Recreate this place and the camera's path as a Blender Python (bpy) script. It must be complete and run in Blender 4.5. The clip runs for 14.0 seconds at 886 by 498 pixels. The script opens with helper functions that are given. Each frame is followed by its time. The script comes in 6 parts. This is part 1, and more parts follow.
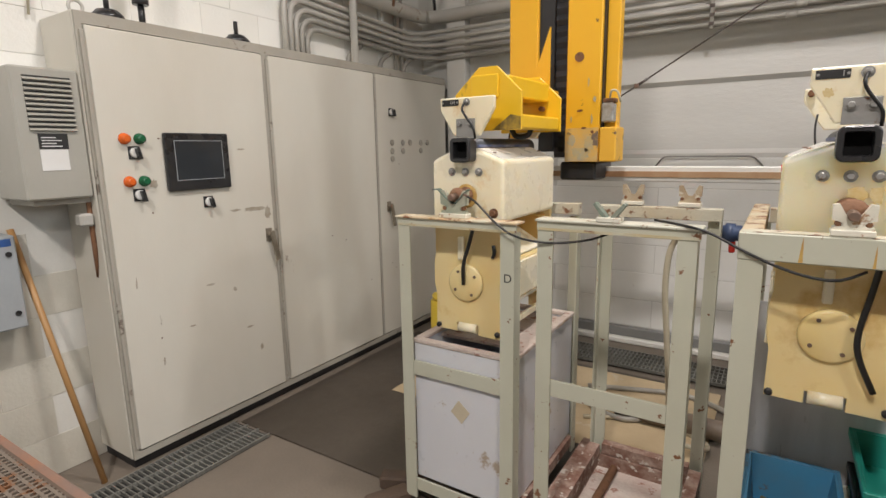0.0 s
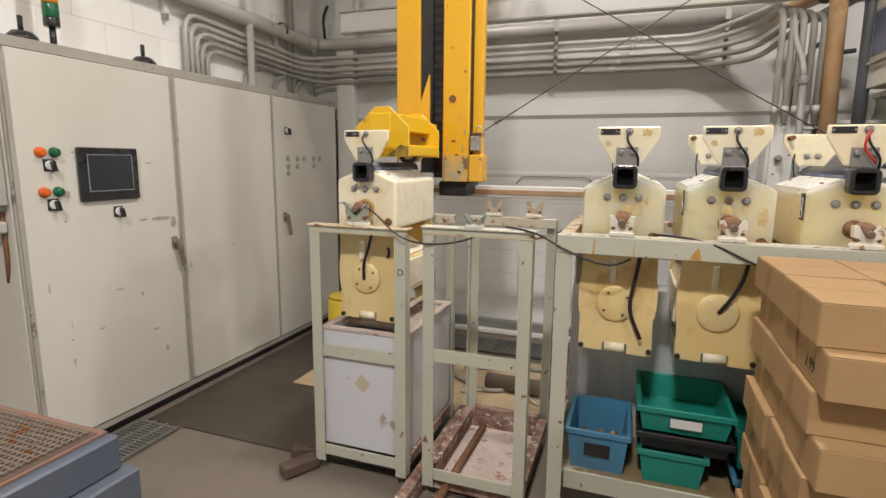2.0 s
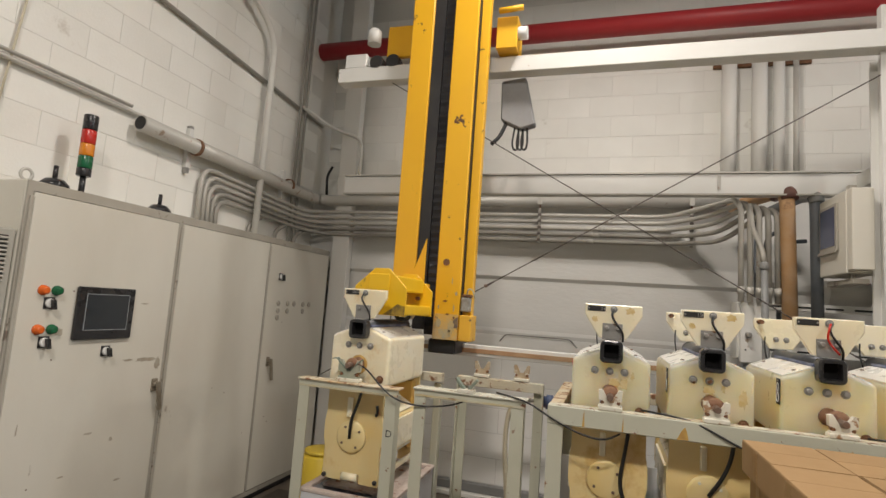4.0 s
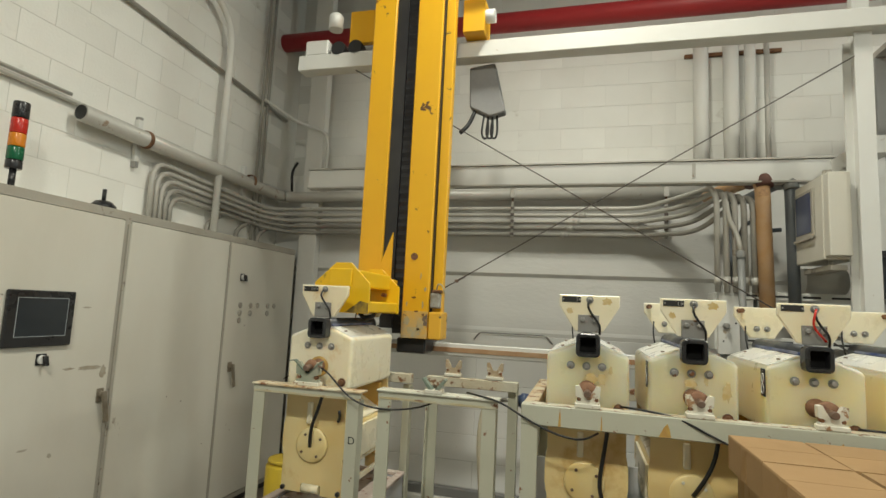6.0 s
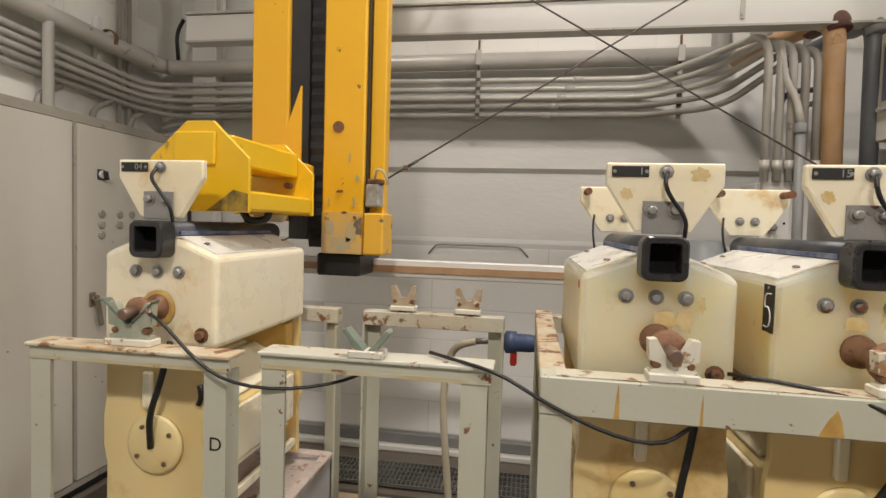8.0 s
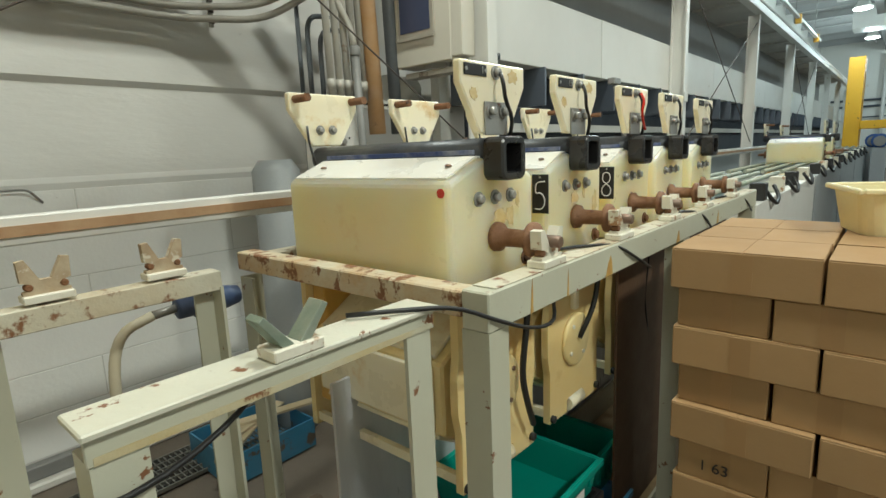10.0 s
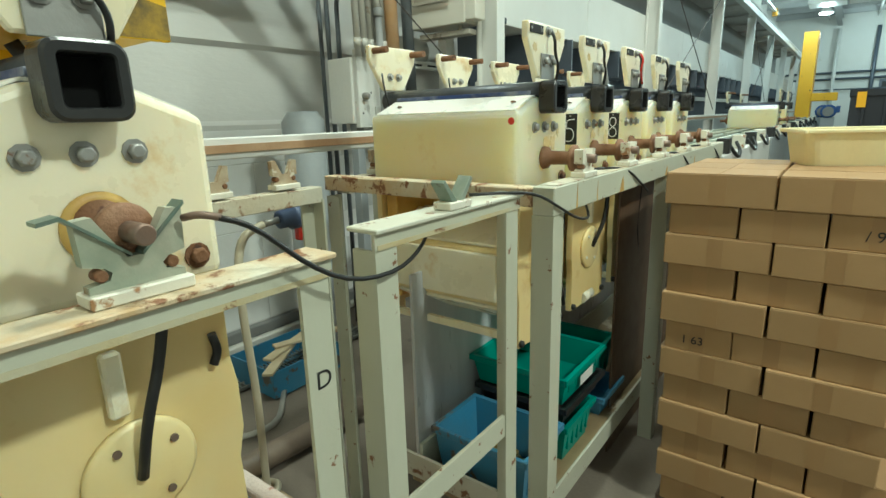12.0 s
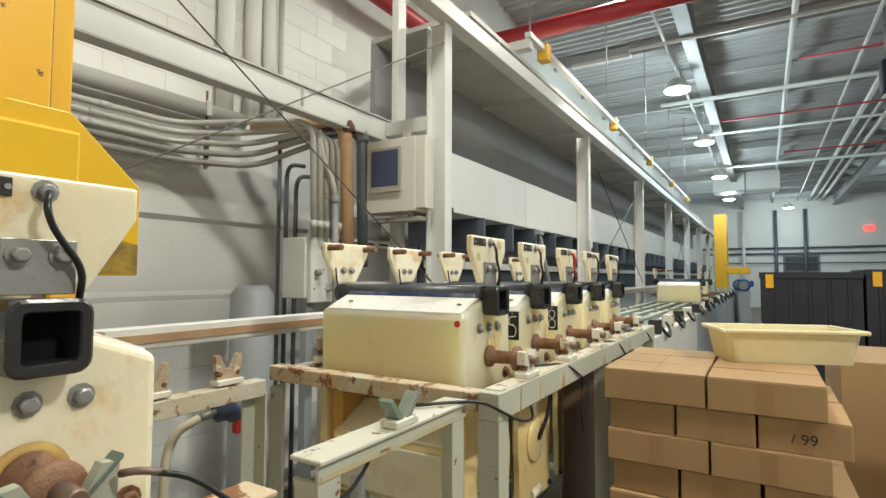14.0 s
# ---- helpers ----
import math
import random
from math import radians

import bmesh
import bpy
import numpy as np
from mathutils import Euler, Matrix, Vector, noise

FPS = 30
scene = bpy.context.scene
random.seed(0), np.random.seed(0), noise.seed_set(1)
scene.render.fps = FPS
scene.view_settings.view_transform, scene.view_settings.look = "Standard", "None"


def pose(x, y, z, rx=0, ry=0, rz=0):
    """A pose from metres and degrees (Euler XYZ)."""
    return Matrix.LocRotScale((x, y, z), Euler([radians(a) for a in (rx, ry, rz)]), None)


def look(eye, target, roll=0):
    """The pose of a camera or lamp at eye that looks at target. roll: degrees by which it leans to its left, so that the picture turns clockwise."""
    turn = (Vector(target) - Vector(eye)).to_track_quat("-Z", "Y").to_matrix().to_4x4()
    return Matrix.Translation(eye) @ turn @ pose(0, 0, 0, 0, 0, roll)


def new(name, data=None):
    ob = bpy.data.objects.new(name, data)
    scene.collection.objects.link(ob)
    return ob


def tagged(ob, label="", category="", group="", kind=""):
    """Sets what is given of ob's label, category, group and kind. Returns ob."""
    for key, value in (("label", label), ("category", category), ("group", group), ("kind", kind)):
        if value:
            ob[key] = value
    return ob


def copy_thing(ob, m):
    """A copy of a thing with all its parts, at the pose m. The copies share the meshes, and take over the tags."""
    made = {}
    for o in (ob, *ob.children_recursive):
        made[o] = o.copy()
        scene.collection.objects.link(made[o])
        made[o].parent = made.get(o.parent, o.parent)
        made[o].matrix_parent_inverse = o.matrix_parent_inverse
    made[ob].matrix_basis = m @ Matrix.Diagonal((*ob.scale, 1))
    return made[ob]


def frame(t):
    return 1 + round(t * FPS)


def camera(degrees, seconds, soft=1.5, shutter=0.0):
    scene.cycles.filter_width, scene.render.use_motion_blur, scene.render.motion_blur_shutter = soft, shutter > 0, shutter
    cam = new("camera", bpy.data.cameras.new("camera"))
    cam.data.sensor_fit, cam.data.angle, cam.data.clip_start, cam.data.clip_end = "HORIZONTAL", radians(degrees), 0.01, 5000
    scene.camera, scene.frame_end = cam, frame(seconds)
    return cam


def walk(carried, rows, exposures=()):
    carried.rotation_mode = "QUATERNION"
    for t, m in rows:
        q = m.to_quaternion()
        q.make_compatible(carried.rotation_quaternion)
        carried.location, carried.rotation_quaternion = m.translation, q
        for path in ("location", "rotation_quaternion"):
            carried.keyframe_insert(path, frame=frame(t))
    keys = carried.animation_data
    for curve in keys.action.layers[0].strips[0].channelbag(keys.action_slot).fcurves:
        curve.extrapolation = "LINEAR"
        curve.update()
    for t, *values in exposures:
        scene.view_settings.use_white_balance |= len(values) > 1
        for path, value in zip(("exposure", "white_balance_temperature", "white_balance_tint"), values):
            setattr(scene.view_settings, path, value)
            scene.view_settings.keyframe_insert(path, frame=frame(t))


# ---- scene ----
cam = camera(80.1, 14.0)
PATH = [
    (0, (-0.038, 0.069, 1.57), (-1.101, 1.722, 1.199), -1.0),
    (0.5, (-0.007, -0.044, 1.562), (-0.897, 1.708, 1.188), -0.7),
    (1, (0.061, -0.153, 1.586), (-0.711, 1.654, 1.215), -0.0),
    (1.5, (0.158, -0.328, 1.57), (-0.524, 1.518, 1.211), 0.6),
    (2, (0.15, -0.447, 1.623), (-0.513, 1.411, 1.293), 0.6),
    (2.5, (0.105, -0.522, 1.642), (-0.535, 1.359, 1.415), 1.4),
    (3, (0.094, -0.552, 1.669), (-0.525, 1.349, 1.618), 2.9),
    (3.5, (0.096, -0.572, 1.7), (-0.515, 1.327, 1.841), 4.0),
    (3.7, (0.099, -0.576, 1.709), (-0.512, 1.319, 1.895), 4.1),
    (5.8, (0.102, -0.462, 1.691), (-0.435, 1.445, 1.96), 2.9),
    (6, (0.102, -0.392, 1.682), (-0.42, 1.526, 1.907), 2.8),
    (6.5, (0.099, -0.175, 1.677), (-0.42, 1.754, 1.783), 2.6),
    (7, (0.0, 0.079, 1.665), (-0.502, 2.015, 1.672), 2.1),
    (7.5, (-0.097, 0.319, 1.659), (-0.543, 2.268, 1.632), 1.7),
    (8, (-0.155, 0.668, 1.62), (-0.477, 2.64, 1.532), 1.7),
    (8.5, (-0.262, 0.922, 1.607), (-0.252, 2.919, 1.516), 1.1),
    (9, (-0.466, 1.136, 1.605), (0.314, 2.977, 1.553), -0.8),
    (9.2, (-0.533, 1.144, 1.604), (0.499, 2.853, 1.485), -1.5),
    (11.3, (-1.272, 1.2, 1.539), (0.329, 2.319, 1.108), -2.3),
    (11.5, (-1.295, 1.189, 1.534), (0.302, 2.311, 1.096), -2.1),
    (12, (-1.35, 1.118, 1.512), (0.197, 2.292, 1.034), -1.6),
    (12.5, (-1.377, 1.078, 1.57), (0.203, 2.254, 1.221), -0.6),
    (13, (-1.402, 1.095, 1.627), (0.252, 2.217, 1.548), 0.2),
    (13.5, (-1.398, 1.099, 1.635), (0.288, 2.174, 1.692), 0.4),
    (14, (-1.382, 1.097, 1.641), (0.325, 2.135, 1.744), 0.2),
]
walk(cam, [(t, look(eye, target, roll)) for t, eye, target, roll in PATH],
     exposures=[(0, 0.12, 6450, 15), (1.5, 0.2, 6450, 15), (3.5, -0.2, 6700, 15), (6, -0.24, 6700, 1), (7.5, -0.14, 6750, 15), (8.5, 0.0, 6700, 11), (9, -0.02, 6500, 4),
                (11.5, 0.22, 6150, -10), (12, 0.28, 6000, -15), (12.5, 0.25, 6050, -13), (13, 0.2, 6350, -8), (14, 0.17, 6450, 4)])

# ---- world and light ----
world = bpy.data.worlds.new("hall_air")
scene.world = world
world.use_nodes = True
world.node_tree.nodes["Background"].inputs[0].default_value = (0.9, 0.95, 1.0, 1)
world.node_tree.nodes["Background"].inputs[1].default_value = 0.05
LAMP_POWER = 125.0
LAMPS = [(0.05, 1.9, 0.66), (-0.2, -1.9, 1.45), (3.6, -1.9, 0.9), (4.5, 2.35, 0.85), (8.8, 2.35, 1.45), (13.2, 2.3, 1.5), (18.5, 2.3, 1.8), (24.5, 2.3, 1.8),
         # these four lamps are unseen, added to brighten the hall
         (8.8, -4.0, 1.6), (15.0, -4.0, 1.8), (22.0, -4.0, 1.8), (29.0, 0.0, 1.6)]
LAMP_Z = 5.0


# ---- helpers for meshes ----
def box(bm, x0, x1, y0, y1, z0, z1, bevel=0.0, seg=1):
    vs = [bm.verts.new(c) for c in ((x0, y0, z0), (x1, y0, z0), (x1, y1, z0), (x0, y1, z0), (x0, y0, z1), (x1, y0, z1), (x1, y1, z1), (x0, y1, z1))]
    fs = [bm.faces.new([vs[i] for i in f]) for f in ((3, 2, 1, 0), (4, 5, 6, 7), (0, 1, 5, 4), (1, 2, 6, 5), (2, 3, 7, 6), (3, 0, 4, 7))]
    if bevel > 0:
        es = list({e for f in fs for e in f.edges})
        bmesh.ops.bevel(bm, geom=es, offset=bevel, segments=seg, affect="EDGES", profile=0.5)
    return bm


def prism(bm, outline, axis, a, b, bevel=0.0):
    """An outline in the plane across axis (the two other coordinates in x, y, z order), pulled from a to b."""
    def at(u, v, w):
        return {"x": (w, u, v), "y": (u, w, v), "z": (u, v, w)}[axis]
    lo = [bm.verts.new(at(u, v, a)) for u, v in outline]
    hi = [bm.verts.new(at(u, v, b)) for u, v in outline]
    n = len(outline)
    fs = [bm.faces.new(lo), bm.faces.new(hi[::-1])]
    fs += [bm.faces.new((lo[i], hi[i], hi[(i + 1) % n], lo[(i + 1) % n])) for i in range(n)]
    bmesh.ops.recalc_face_normals(bm, faces=fs)
    if bevel > 0:
        bmesh.ops.bevel(bm, geom=list({e for f in fs for e in f.edges}), offset=bevel, segments=1, affect="EDGES", profile=0.5)
    return bm


def rod(bm, points, r, seg=10, caps=True):
    """A round tube through the points."""
    pts = [Vector(p) for p in points]
    rings, ref = [], None
    for i, p in enumerate(pts):
        d = (pts[min(i + 1, len(pts) - 1)] - pts[max(i - 1, 0)]).normalized()
        if ref is None:
            ref = d.orthogonal().normalized()
        u = (ref - d * ref.dot(d))
        u = u.normalized() if u.length > 1e-6 else d.orthogonal().normalized()
        ref = u
        v = d.cross(u)
        rings.append([bm.verts.new(p + r * (math.cos(k * 2 * math.pi / seg) * u + math.sin(k * 2 * math.pi / seg) * v)) for k in range(seg)])
    for a, b in zip(rings, rings[1:]):
        for k in range(seg):
            bm.faces.new((a[k], a[(k + 1) % seg], b[(k + 1) % seg], b[k])).smooth = True
    if caps:
        bm.faces.new(rings[0][::-1])
        bm.faces.new(rings[-1])
    return bm


def bent(points, radius=0.08, steps=5):
    """Rounds the corners of a line of points."""
    pts = [Vector(p) for p in points]
    out = [pts[0]]
    for a, b, c in zip(pts, pts[1:], pts[2:]):
        r1, r2 = min(radius, (a - b).length * 0.49), min(radius, (c - b).length * 0.49)
        p, q = b + (a - b).normalized() * r1, b + (c - b).normalized() * r2
        for i in range(steps + 1):
            t = i / steps
            out.append(p * (1 - t) ** 2 + b * (2 * t * (1 - t)) + q * t * t)
    out.append(pts[-1])
    return out


def sag(a, b, drop, n=12):
    """A cable that hangs from a to b."""
    a, b = Vector(a), Vector(b)
    return [a.lerp(b, i / n) - Vector((0, 0, drop * 4 * (i / n) * (1 - i / n))) for i in range(n + 1)]


def lathe(bm, profile, centre, axis="z", seg=20):
    """Turns (radius, height) pairs round an axis through centre."""
    c = Vector(centre)
    rings = []
    for r, h in profile:
        ring = []
        for k in range(seg):
            a, b = r * math.cos(2 * math.pi * k / seg), r * math.sin(2 * math.pi * k / seg)
            ring.append(bm.verts.new(c + Vector({"z": (a, b, h), "y": (a, h, b), "x": (h, a, b)}[axis])))
        rings.append(ring)
    fs = []
    for p, q in zip(rings, rings[1:]):
        for k in range(seg):
            f = bm.faces.new((p[k], p[(k + 1) % seg], q[(k + 1) % seg], q[k]))
            f.smooth = True
            fs.append(f)
    fs += [bm.faces.new(rings[0]), bm.faces.new(rings[-1])]
    bmesh.ops.recalc_face_normals(bm, faces=fs)
    return bm


def tube(bm, a, b, r, inner, seg=16):
    """An open hollow tube from a to b."""
    a, b = Vector(a), Vector(b)
    d = (b - a).normalized()
    u = d.orthogonal().normalized()
    v = d.cross(u)
    rings = [[bm.verts.new(p + q * (math.cos(k * 2 * math.pi / seg) * u + math.sin(k * 2 * math.pi / seg) * v)) for k in range(seg)] for p, q in ((a, r), (b, r), (b, inner), (a, inner))]
    for p, q in zip(rings, rings[1:] + rings[:1]):
        for k in range(seg):
            bm.faces.new((p[k], p[(k + 1) % seg], q[(k + 1) % seg], q[k])).smooth = True
    bmesh.ops.recalc_face_normals(bm, faces=bm.faces[:])
    return bm


def rounded(c0, c1, half, r, n=4):
    """A square outline with rounded corners."""
    out = []
    for sx, sy, a0 in ((1, 1, 0), (-1, 1, 90), (-1, -1, 180), (1, -1, 270)):
        for k in range(n + 1):
            a = radians(a0 + 90 * k / n)
            out.append((c0 + sx * (half - r) + r * math.cos(a), c1 + sy * (half - r) + r * math.sin(a)))
    return out


def square_socket(bm, cx, cz, o, i, y0, y1):
    """A hollow square tube along y with rounded corners."""
    rings = [[bm.verts.new((x, y, z)) for x, z in line] for line, y in ((rounded(cx, cz, o, 0.019), y1), (rounded(cx, cz, o, 0.019), y0 + 0.004), (rounded(cx, cz, o - 0.004, 0.016), y0), (rounded(cx, cz, i + 0.002, 0.008), y0), (rounded(cx, cz, i, 0.006), y0 + 0.003), (rounded(cx, cz, i, 0.006), y1))]
    n = len(rings[0])
    for p, q in zip(rings, rings[1:] + rings[:1]):
        for k in range(n):
            bm.faces.new((p[k], p[(k + 1) % n], q[(k + 1) % n], q[k]))
    bmesh.ops.recalc_face_normals(bm, faces=bm.faces[:])
    return bm


def open_tub(bm, x0, x1, y0, y1, z0, z1, t):
    """An open-topped box with walls t thick."""
    rings = [[bm.verts.new((x, y, z)) for x, y in ((x0 + d, y0 + d), (x1 - d, y0 + d), (x1 - d, y1 - d), (x0 + d, y1 - d))] for d, z in ((0, z0), (0, z1), (t, z1), (t, z0 + t))]
    bm.faces.new(rings[0][::-1])
    bm.faces.new(rings[3])
    for p, q in zip(rings, rings[1:]):
        for k in range(4):
            bm.faces.new((p[k], p[(k + 1) % 4], q[(k + 1) % 4], q[k]))
    return bm


def B():
    return bmesh.new()


def mesh_of(name, bm, material):
    me = bpy.data.meshes.new(name)
    bm.to_mesh(me)
    bm.free()
    me.materials.append(material)
    return me


def part(name, bm, material, parent, label=""):
    ob = new(name, mesh_of(name, bm, material))
    ob.parent = parent
    if parent.type == "EMPTY":
        ob.matrix_parent_inverse = Matrix.Translation(parent.location).inverted()
    return tagged(ob, label)


def thing(name, at, label, category, group="", kind=""):
    e = new(name)
    e.location = at
    e.empty_display_size = 0.1
    return tagged(e, label, category, group, kind)


def single(name, bm, material, label, category, group="", kind=""):
    return tagged(new(name, mesh_of(name, bm, material)), label, category, group, kind)


# ---- materials ----
def surface(name, base, rough=0.6, metal=0.0, other=None, other_scale=1.5, other_amount=0.5, grain=0.06, grain_scale=60.0,
            spots=None, spot_scale=6.0, spot_level=0.66, spot_soft=0.04, bump=0.08, bump_scale=90.0, random_tint=0.0, stretch=(1, 1, 1), weld=0.0, spec=0.5):
    """Paint, plastic, metal or stone: a base colour, broad patches of another, fine grain, and spots of rust or dirt."""
    m = bpy.data.materials.new(name)
    m.use_nodes = True
    nt = m.node_tree
    nodes, link = nt.nodes, nt.links.new
    bsdf = nodes["Principled BSDF"]
    co = nodes.new("ShaderNodeTexCoord")
    info = nodes.new("ShaderNodeObjectInfo")
    shift = nodes.new("ShaderNodeVectorMath")
    shift.operation = "MULTIPLY_ADD"
    shift.inputs[1].default_value = stretch
    scale = nodes.new("ShaderNodeVectorMath")
    scale.operation = "SCALE"
    link(info.outputs["Random"], scale.inputs["Scale"])
    scale.inputs[0].default_value = (7.0, 5.0, 3.0)
    link(co.outputs["Object"], shift.inputs[0])
    link(scale.outputs[0], shift.inputs[2])

    def noise_at(s, detail=4.0, r=0.6):
        n = nodes.new("ShaderNodeTexNoise")
        n.inputs["Scale"].default_value, n.inputs["Detail"].default_value, n.inputs["Roughness"].default_value = s, detail, r
        link(shift.outputs[0], n.inputs["Vector"])
        return n.outputs["Fac"]

    def ramp(fac, a, b):
        r = nodes.new("ShaderNodeMapRange")
        r.inputs["From Min"].default_value, r.inputs["From Max"].default_value = a, b
        link(fac, r.inputs["Value"])
        return r.outputs["Result"]

    def mix(fac, a, b, mode="MIX"):
        n = nodes.new("ShaderNodeMix")
        n.data_type, n.blend_type = "RGBA", mode
        for i, v in ((0, fac), (6, a), (7, b)):
            if hasattr(v, "is_linked"):
                link(v, n.inputs[i])
            else:
                n.inputs[i].default_value = v if i == 0 else (*v, 1)
        return n.outputs[2]

    def times(fac, k):
        n = nodes.new("ShaderNodeMath")
        n.operation = "MULTIPLY"
        link(fac, n.inputs[0])
        n.inputs[1].default_value = k
        return n.outputs[0]

    col = base
    other = other or tuple(c * 0.72 for c in base)
    col = mix(times(ramp(noise_at(other_scale, 5.0), 0.38, 0.72), other_amount), base, other)
    fine = noise_at(grain_scale, 3.0)
    dark = tuple(c * (1 - 3 * grain) for c in base)
    col = mix(times(ramp(fine, 0.35, 0.75), min(1.0, grain * 4)), col, dark)
    rough_out = None
    if spots:
        mask = ramp(noise_at(spot_scale, 6.0, 0.65), spot_level, spot_level + spot_soft)
        col = mix(mask, col, spots)
        rough_out = mask
    if random_tint:
        k = nodes.new("ShaderNodeMapRange")
        k.inputs["To Min"].default_value, k.inputs["To Max"].default_value = 1 - random_tint, 1 + random_tint
        link(info.outputs["Random"], k.inputs["Value"])
        hs = nodes.new("ShaderNodeHueSaturation")
        link(k.outputs[0], hs.inputs["Value"])
        link(col, hs.inputs["Color"])
        col = hs.outputs[0]
    link(col, bsdf.inputs["Base Color"])
    bsdf.inputs["Metallic"].default_value = metal
    bsdf.inputs["Specular IOR Level"].default_value = spec
    rr = nodes.new("ShaderNodeMapRange")
    rr.inputs["To Min"].default_value, rr.inputs["To Max"].default_value = max(0.03, rough - 0.1), min(1.0, rough + 0.12)
    link(noise_at(12.0, 4.0), rr.inputs["Value"])
    link(rr.outputs[0], bsdf.inputs["Roughness"])
    if bump:
        b = nodes.new("ShaderNodeBump")
        b.inputs["Strength"].default_value, b.inputs["Distance"].default_value = bump, 0.01
        link(noise_at(bump_scale, 3.0), b.inputs["Height"])
        link(b.outputs[0], bsdf.inputs["Normal"])
    return m


def milky(m, weight, radius, scale=1.0):
    """Lets light into a plastic, as in a thick milky sheet."""
    b = m.node_tree.nodes["Principled BSDF"]
    b.inputs["Subsurface Weight"].default_value = weight
    b.inputs["Subsurface Radius"].default_value = radius
    b.inputs["Subsurface Scale"].default_value = scale
    return m


RUST = (0.20, 0.09, 0.04)
wall_paint = surface("wall_paint", (0.74, 0.73, 0.69), 0.5, other=(0.66, 0.64, 0.58), other_scale=0.7, other_amount=0.5, grain=0.02, spots=(0.52, 0.44, 0.30), spot_scale=1.7, spot_level=0.66, spot_soft=0.1, bump=0.25, bump_scale=45)
block_paint = surface("block_paint", (0.83, 0.82, 0.77), 0.5, other=(0.66, 0.64, 0.58), other_scale=0.8, other_amount=0.5, grain=0.02, spots=(0.45, 0.40, 0.32), spot_scale=2.0, spot_level=0.66, spot_soft=0.1, bump=0.15, bump_scale=55, random_tint=0.03)
stem_paint = surface("stem_wall_paint", (0.70, 0.695, 0.665), 0.42, other=(0.60, 0.595, 0.565), other_scale=1.3, other_amount=0.7, grain=0.03, spots=(0.30, 0.29, 0.27), spot_scale=7.0, spot_level=0.71, spot_soft=0.05, bump=0.2, bump_scale=25, stretch=(0.5, 1, 1.6))
lower_paint = surface("lower_wall_paint", (0.90, 0.90, 0.875), 0.38, other=(0.82, 0.82, 0.79), other_scale=1.1, other_amount=0.6, grain=0.02, spots=(0.42, 0.38, 0.31), spot_scale=6.0, spot_level=0.71, spot_soft=0.04, bump=0.15, bump_scale=40)
concrete = surface("floor_concrete", (0.21, 0.175, 0.14), 0.62, other=(0.15, 0.125, 0.10), other_scale=1.1, other_amount=0.85, grain=0.08, spots=(0.07, 0.06, 0.05), spot_scale=2.6, spot_level=0.64, spot_soft=0.12, bump=0.2, bump_scale=60)
plate_steel = surface("floor_plate_steel", (0.095, 0.078, 0.062), 0.5, 0.35, other=(0.13, 0.11, 0.09), other_scale=1.6, other_amount=0.8, grain=0.08, spots=(0.2, 0.17, 0.14), spot_scale=5, spot_level=0.7, spot_soft=0.15, bump=0.1)
wet_floor = surface("sump_floor", (0.58, 0.46, 0.29), 0.5, other=(0.40, 0.29, 0.17), other_scale=2.0, other_amount=0.8, grain=0.08, spots=(0.55, 0.48, 0.36), spot_scale=4, spot_level=0.62, spot_soft=0.08)
grate_steel = surface("grate_steel", (0.30, 0.30, 0.275), 0.5, 0.5, other=(0.17, 0.16, 0.14), other_amount=0.7, spots=RUST, spot_scale=9, spot_level=0.68)
cooler_paint = surface("cooler_paint", (0.40, 0.39, 0.345), 0.4, other=(0.34, 0.325, 0.28), other_scale=2.5, other_amount=0.6, grain=0.02)
stained_block = surface("stained_block_paint", (0.60, 0.575, 0.50), 0.55, other=(0.46, 0.43, 0.36), other_scale=1.6, other_amount=0.85, grain=0.03, spots=(0.28, 0.25, 0.20), spot_scale=2.6, spot_level=0.6, spot_soft=0.14, bump=0.2, bump_scale=50)
cabinet_paint = surface("cabinet_paint", (0.66, 0.635, 0.56), 0.36, other=(0.57, 0.54, 0.46), other_scale=1.8, other_amount=0.55, grain=0.012, spots=(0.30, 0.25, 0.19), spot_scale=4.2, spot_level=0.675, spot_soft=0.03, bump=0.04, bump_scale=120, stretch=(1, 1, 0.45))
cabinet_trim = surface("cabinet_trim_paint", (0.42, 0.395, 0.34), 0.42, other=(0.30, 0.27, 0.22), other_scale=3, other_amount=0.6, spots=(0.18, 0.15, 0.12), spot_scale=7, spot_level=0.62)
rack_paint = surface("rack_paint", (0.52, 0.525, 0.43), 0.45, other=(0.46, 0.45, 0.34), other_scale=2.0, other_amount=0.6, grain=0.03, spots=RUST, spot_scale=20.0, spot_level=0.645, spot_soft=0.02, bump=0.04)
rack_rusty = surface("rack_flaking_paint", (0.58, 0.56, 0.46), 0.55, other=(0.50, 0.40, 0.25), other_scale=4.0, other_amount=0.8, grain=0.05, spots=RUST, spot_scale=19.0, spot_level=0.555, spot_soft=0.07, bump=0.2, bump_scale=40)
rack_stained = surface("stained_rack_paint", (0.52, 0.50, 0.38), 0.5, other=(0.50, 0.36, 0.12), other_scale=6.0, other_amount=0.9, grain=0.03, spots=RUST, spot_scale=12.0, spot_level=0.60, spot_soft=0.03, bump=0.15)
rust_metal = surface("rusty_metal", RUST, 0.8, 0.2, other=(0.26, 0.15, 0.09), other_scale=14, other_amount=0.8, grain=0.1, spots=(0.09, 0.05, 0.035), spot_scale=20, spot_level=0.6, bump=0.4)
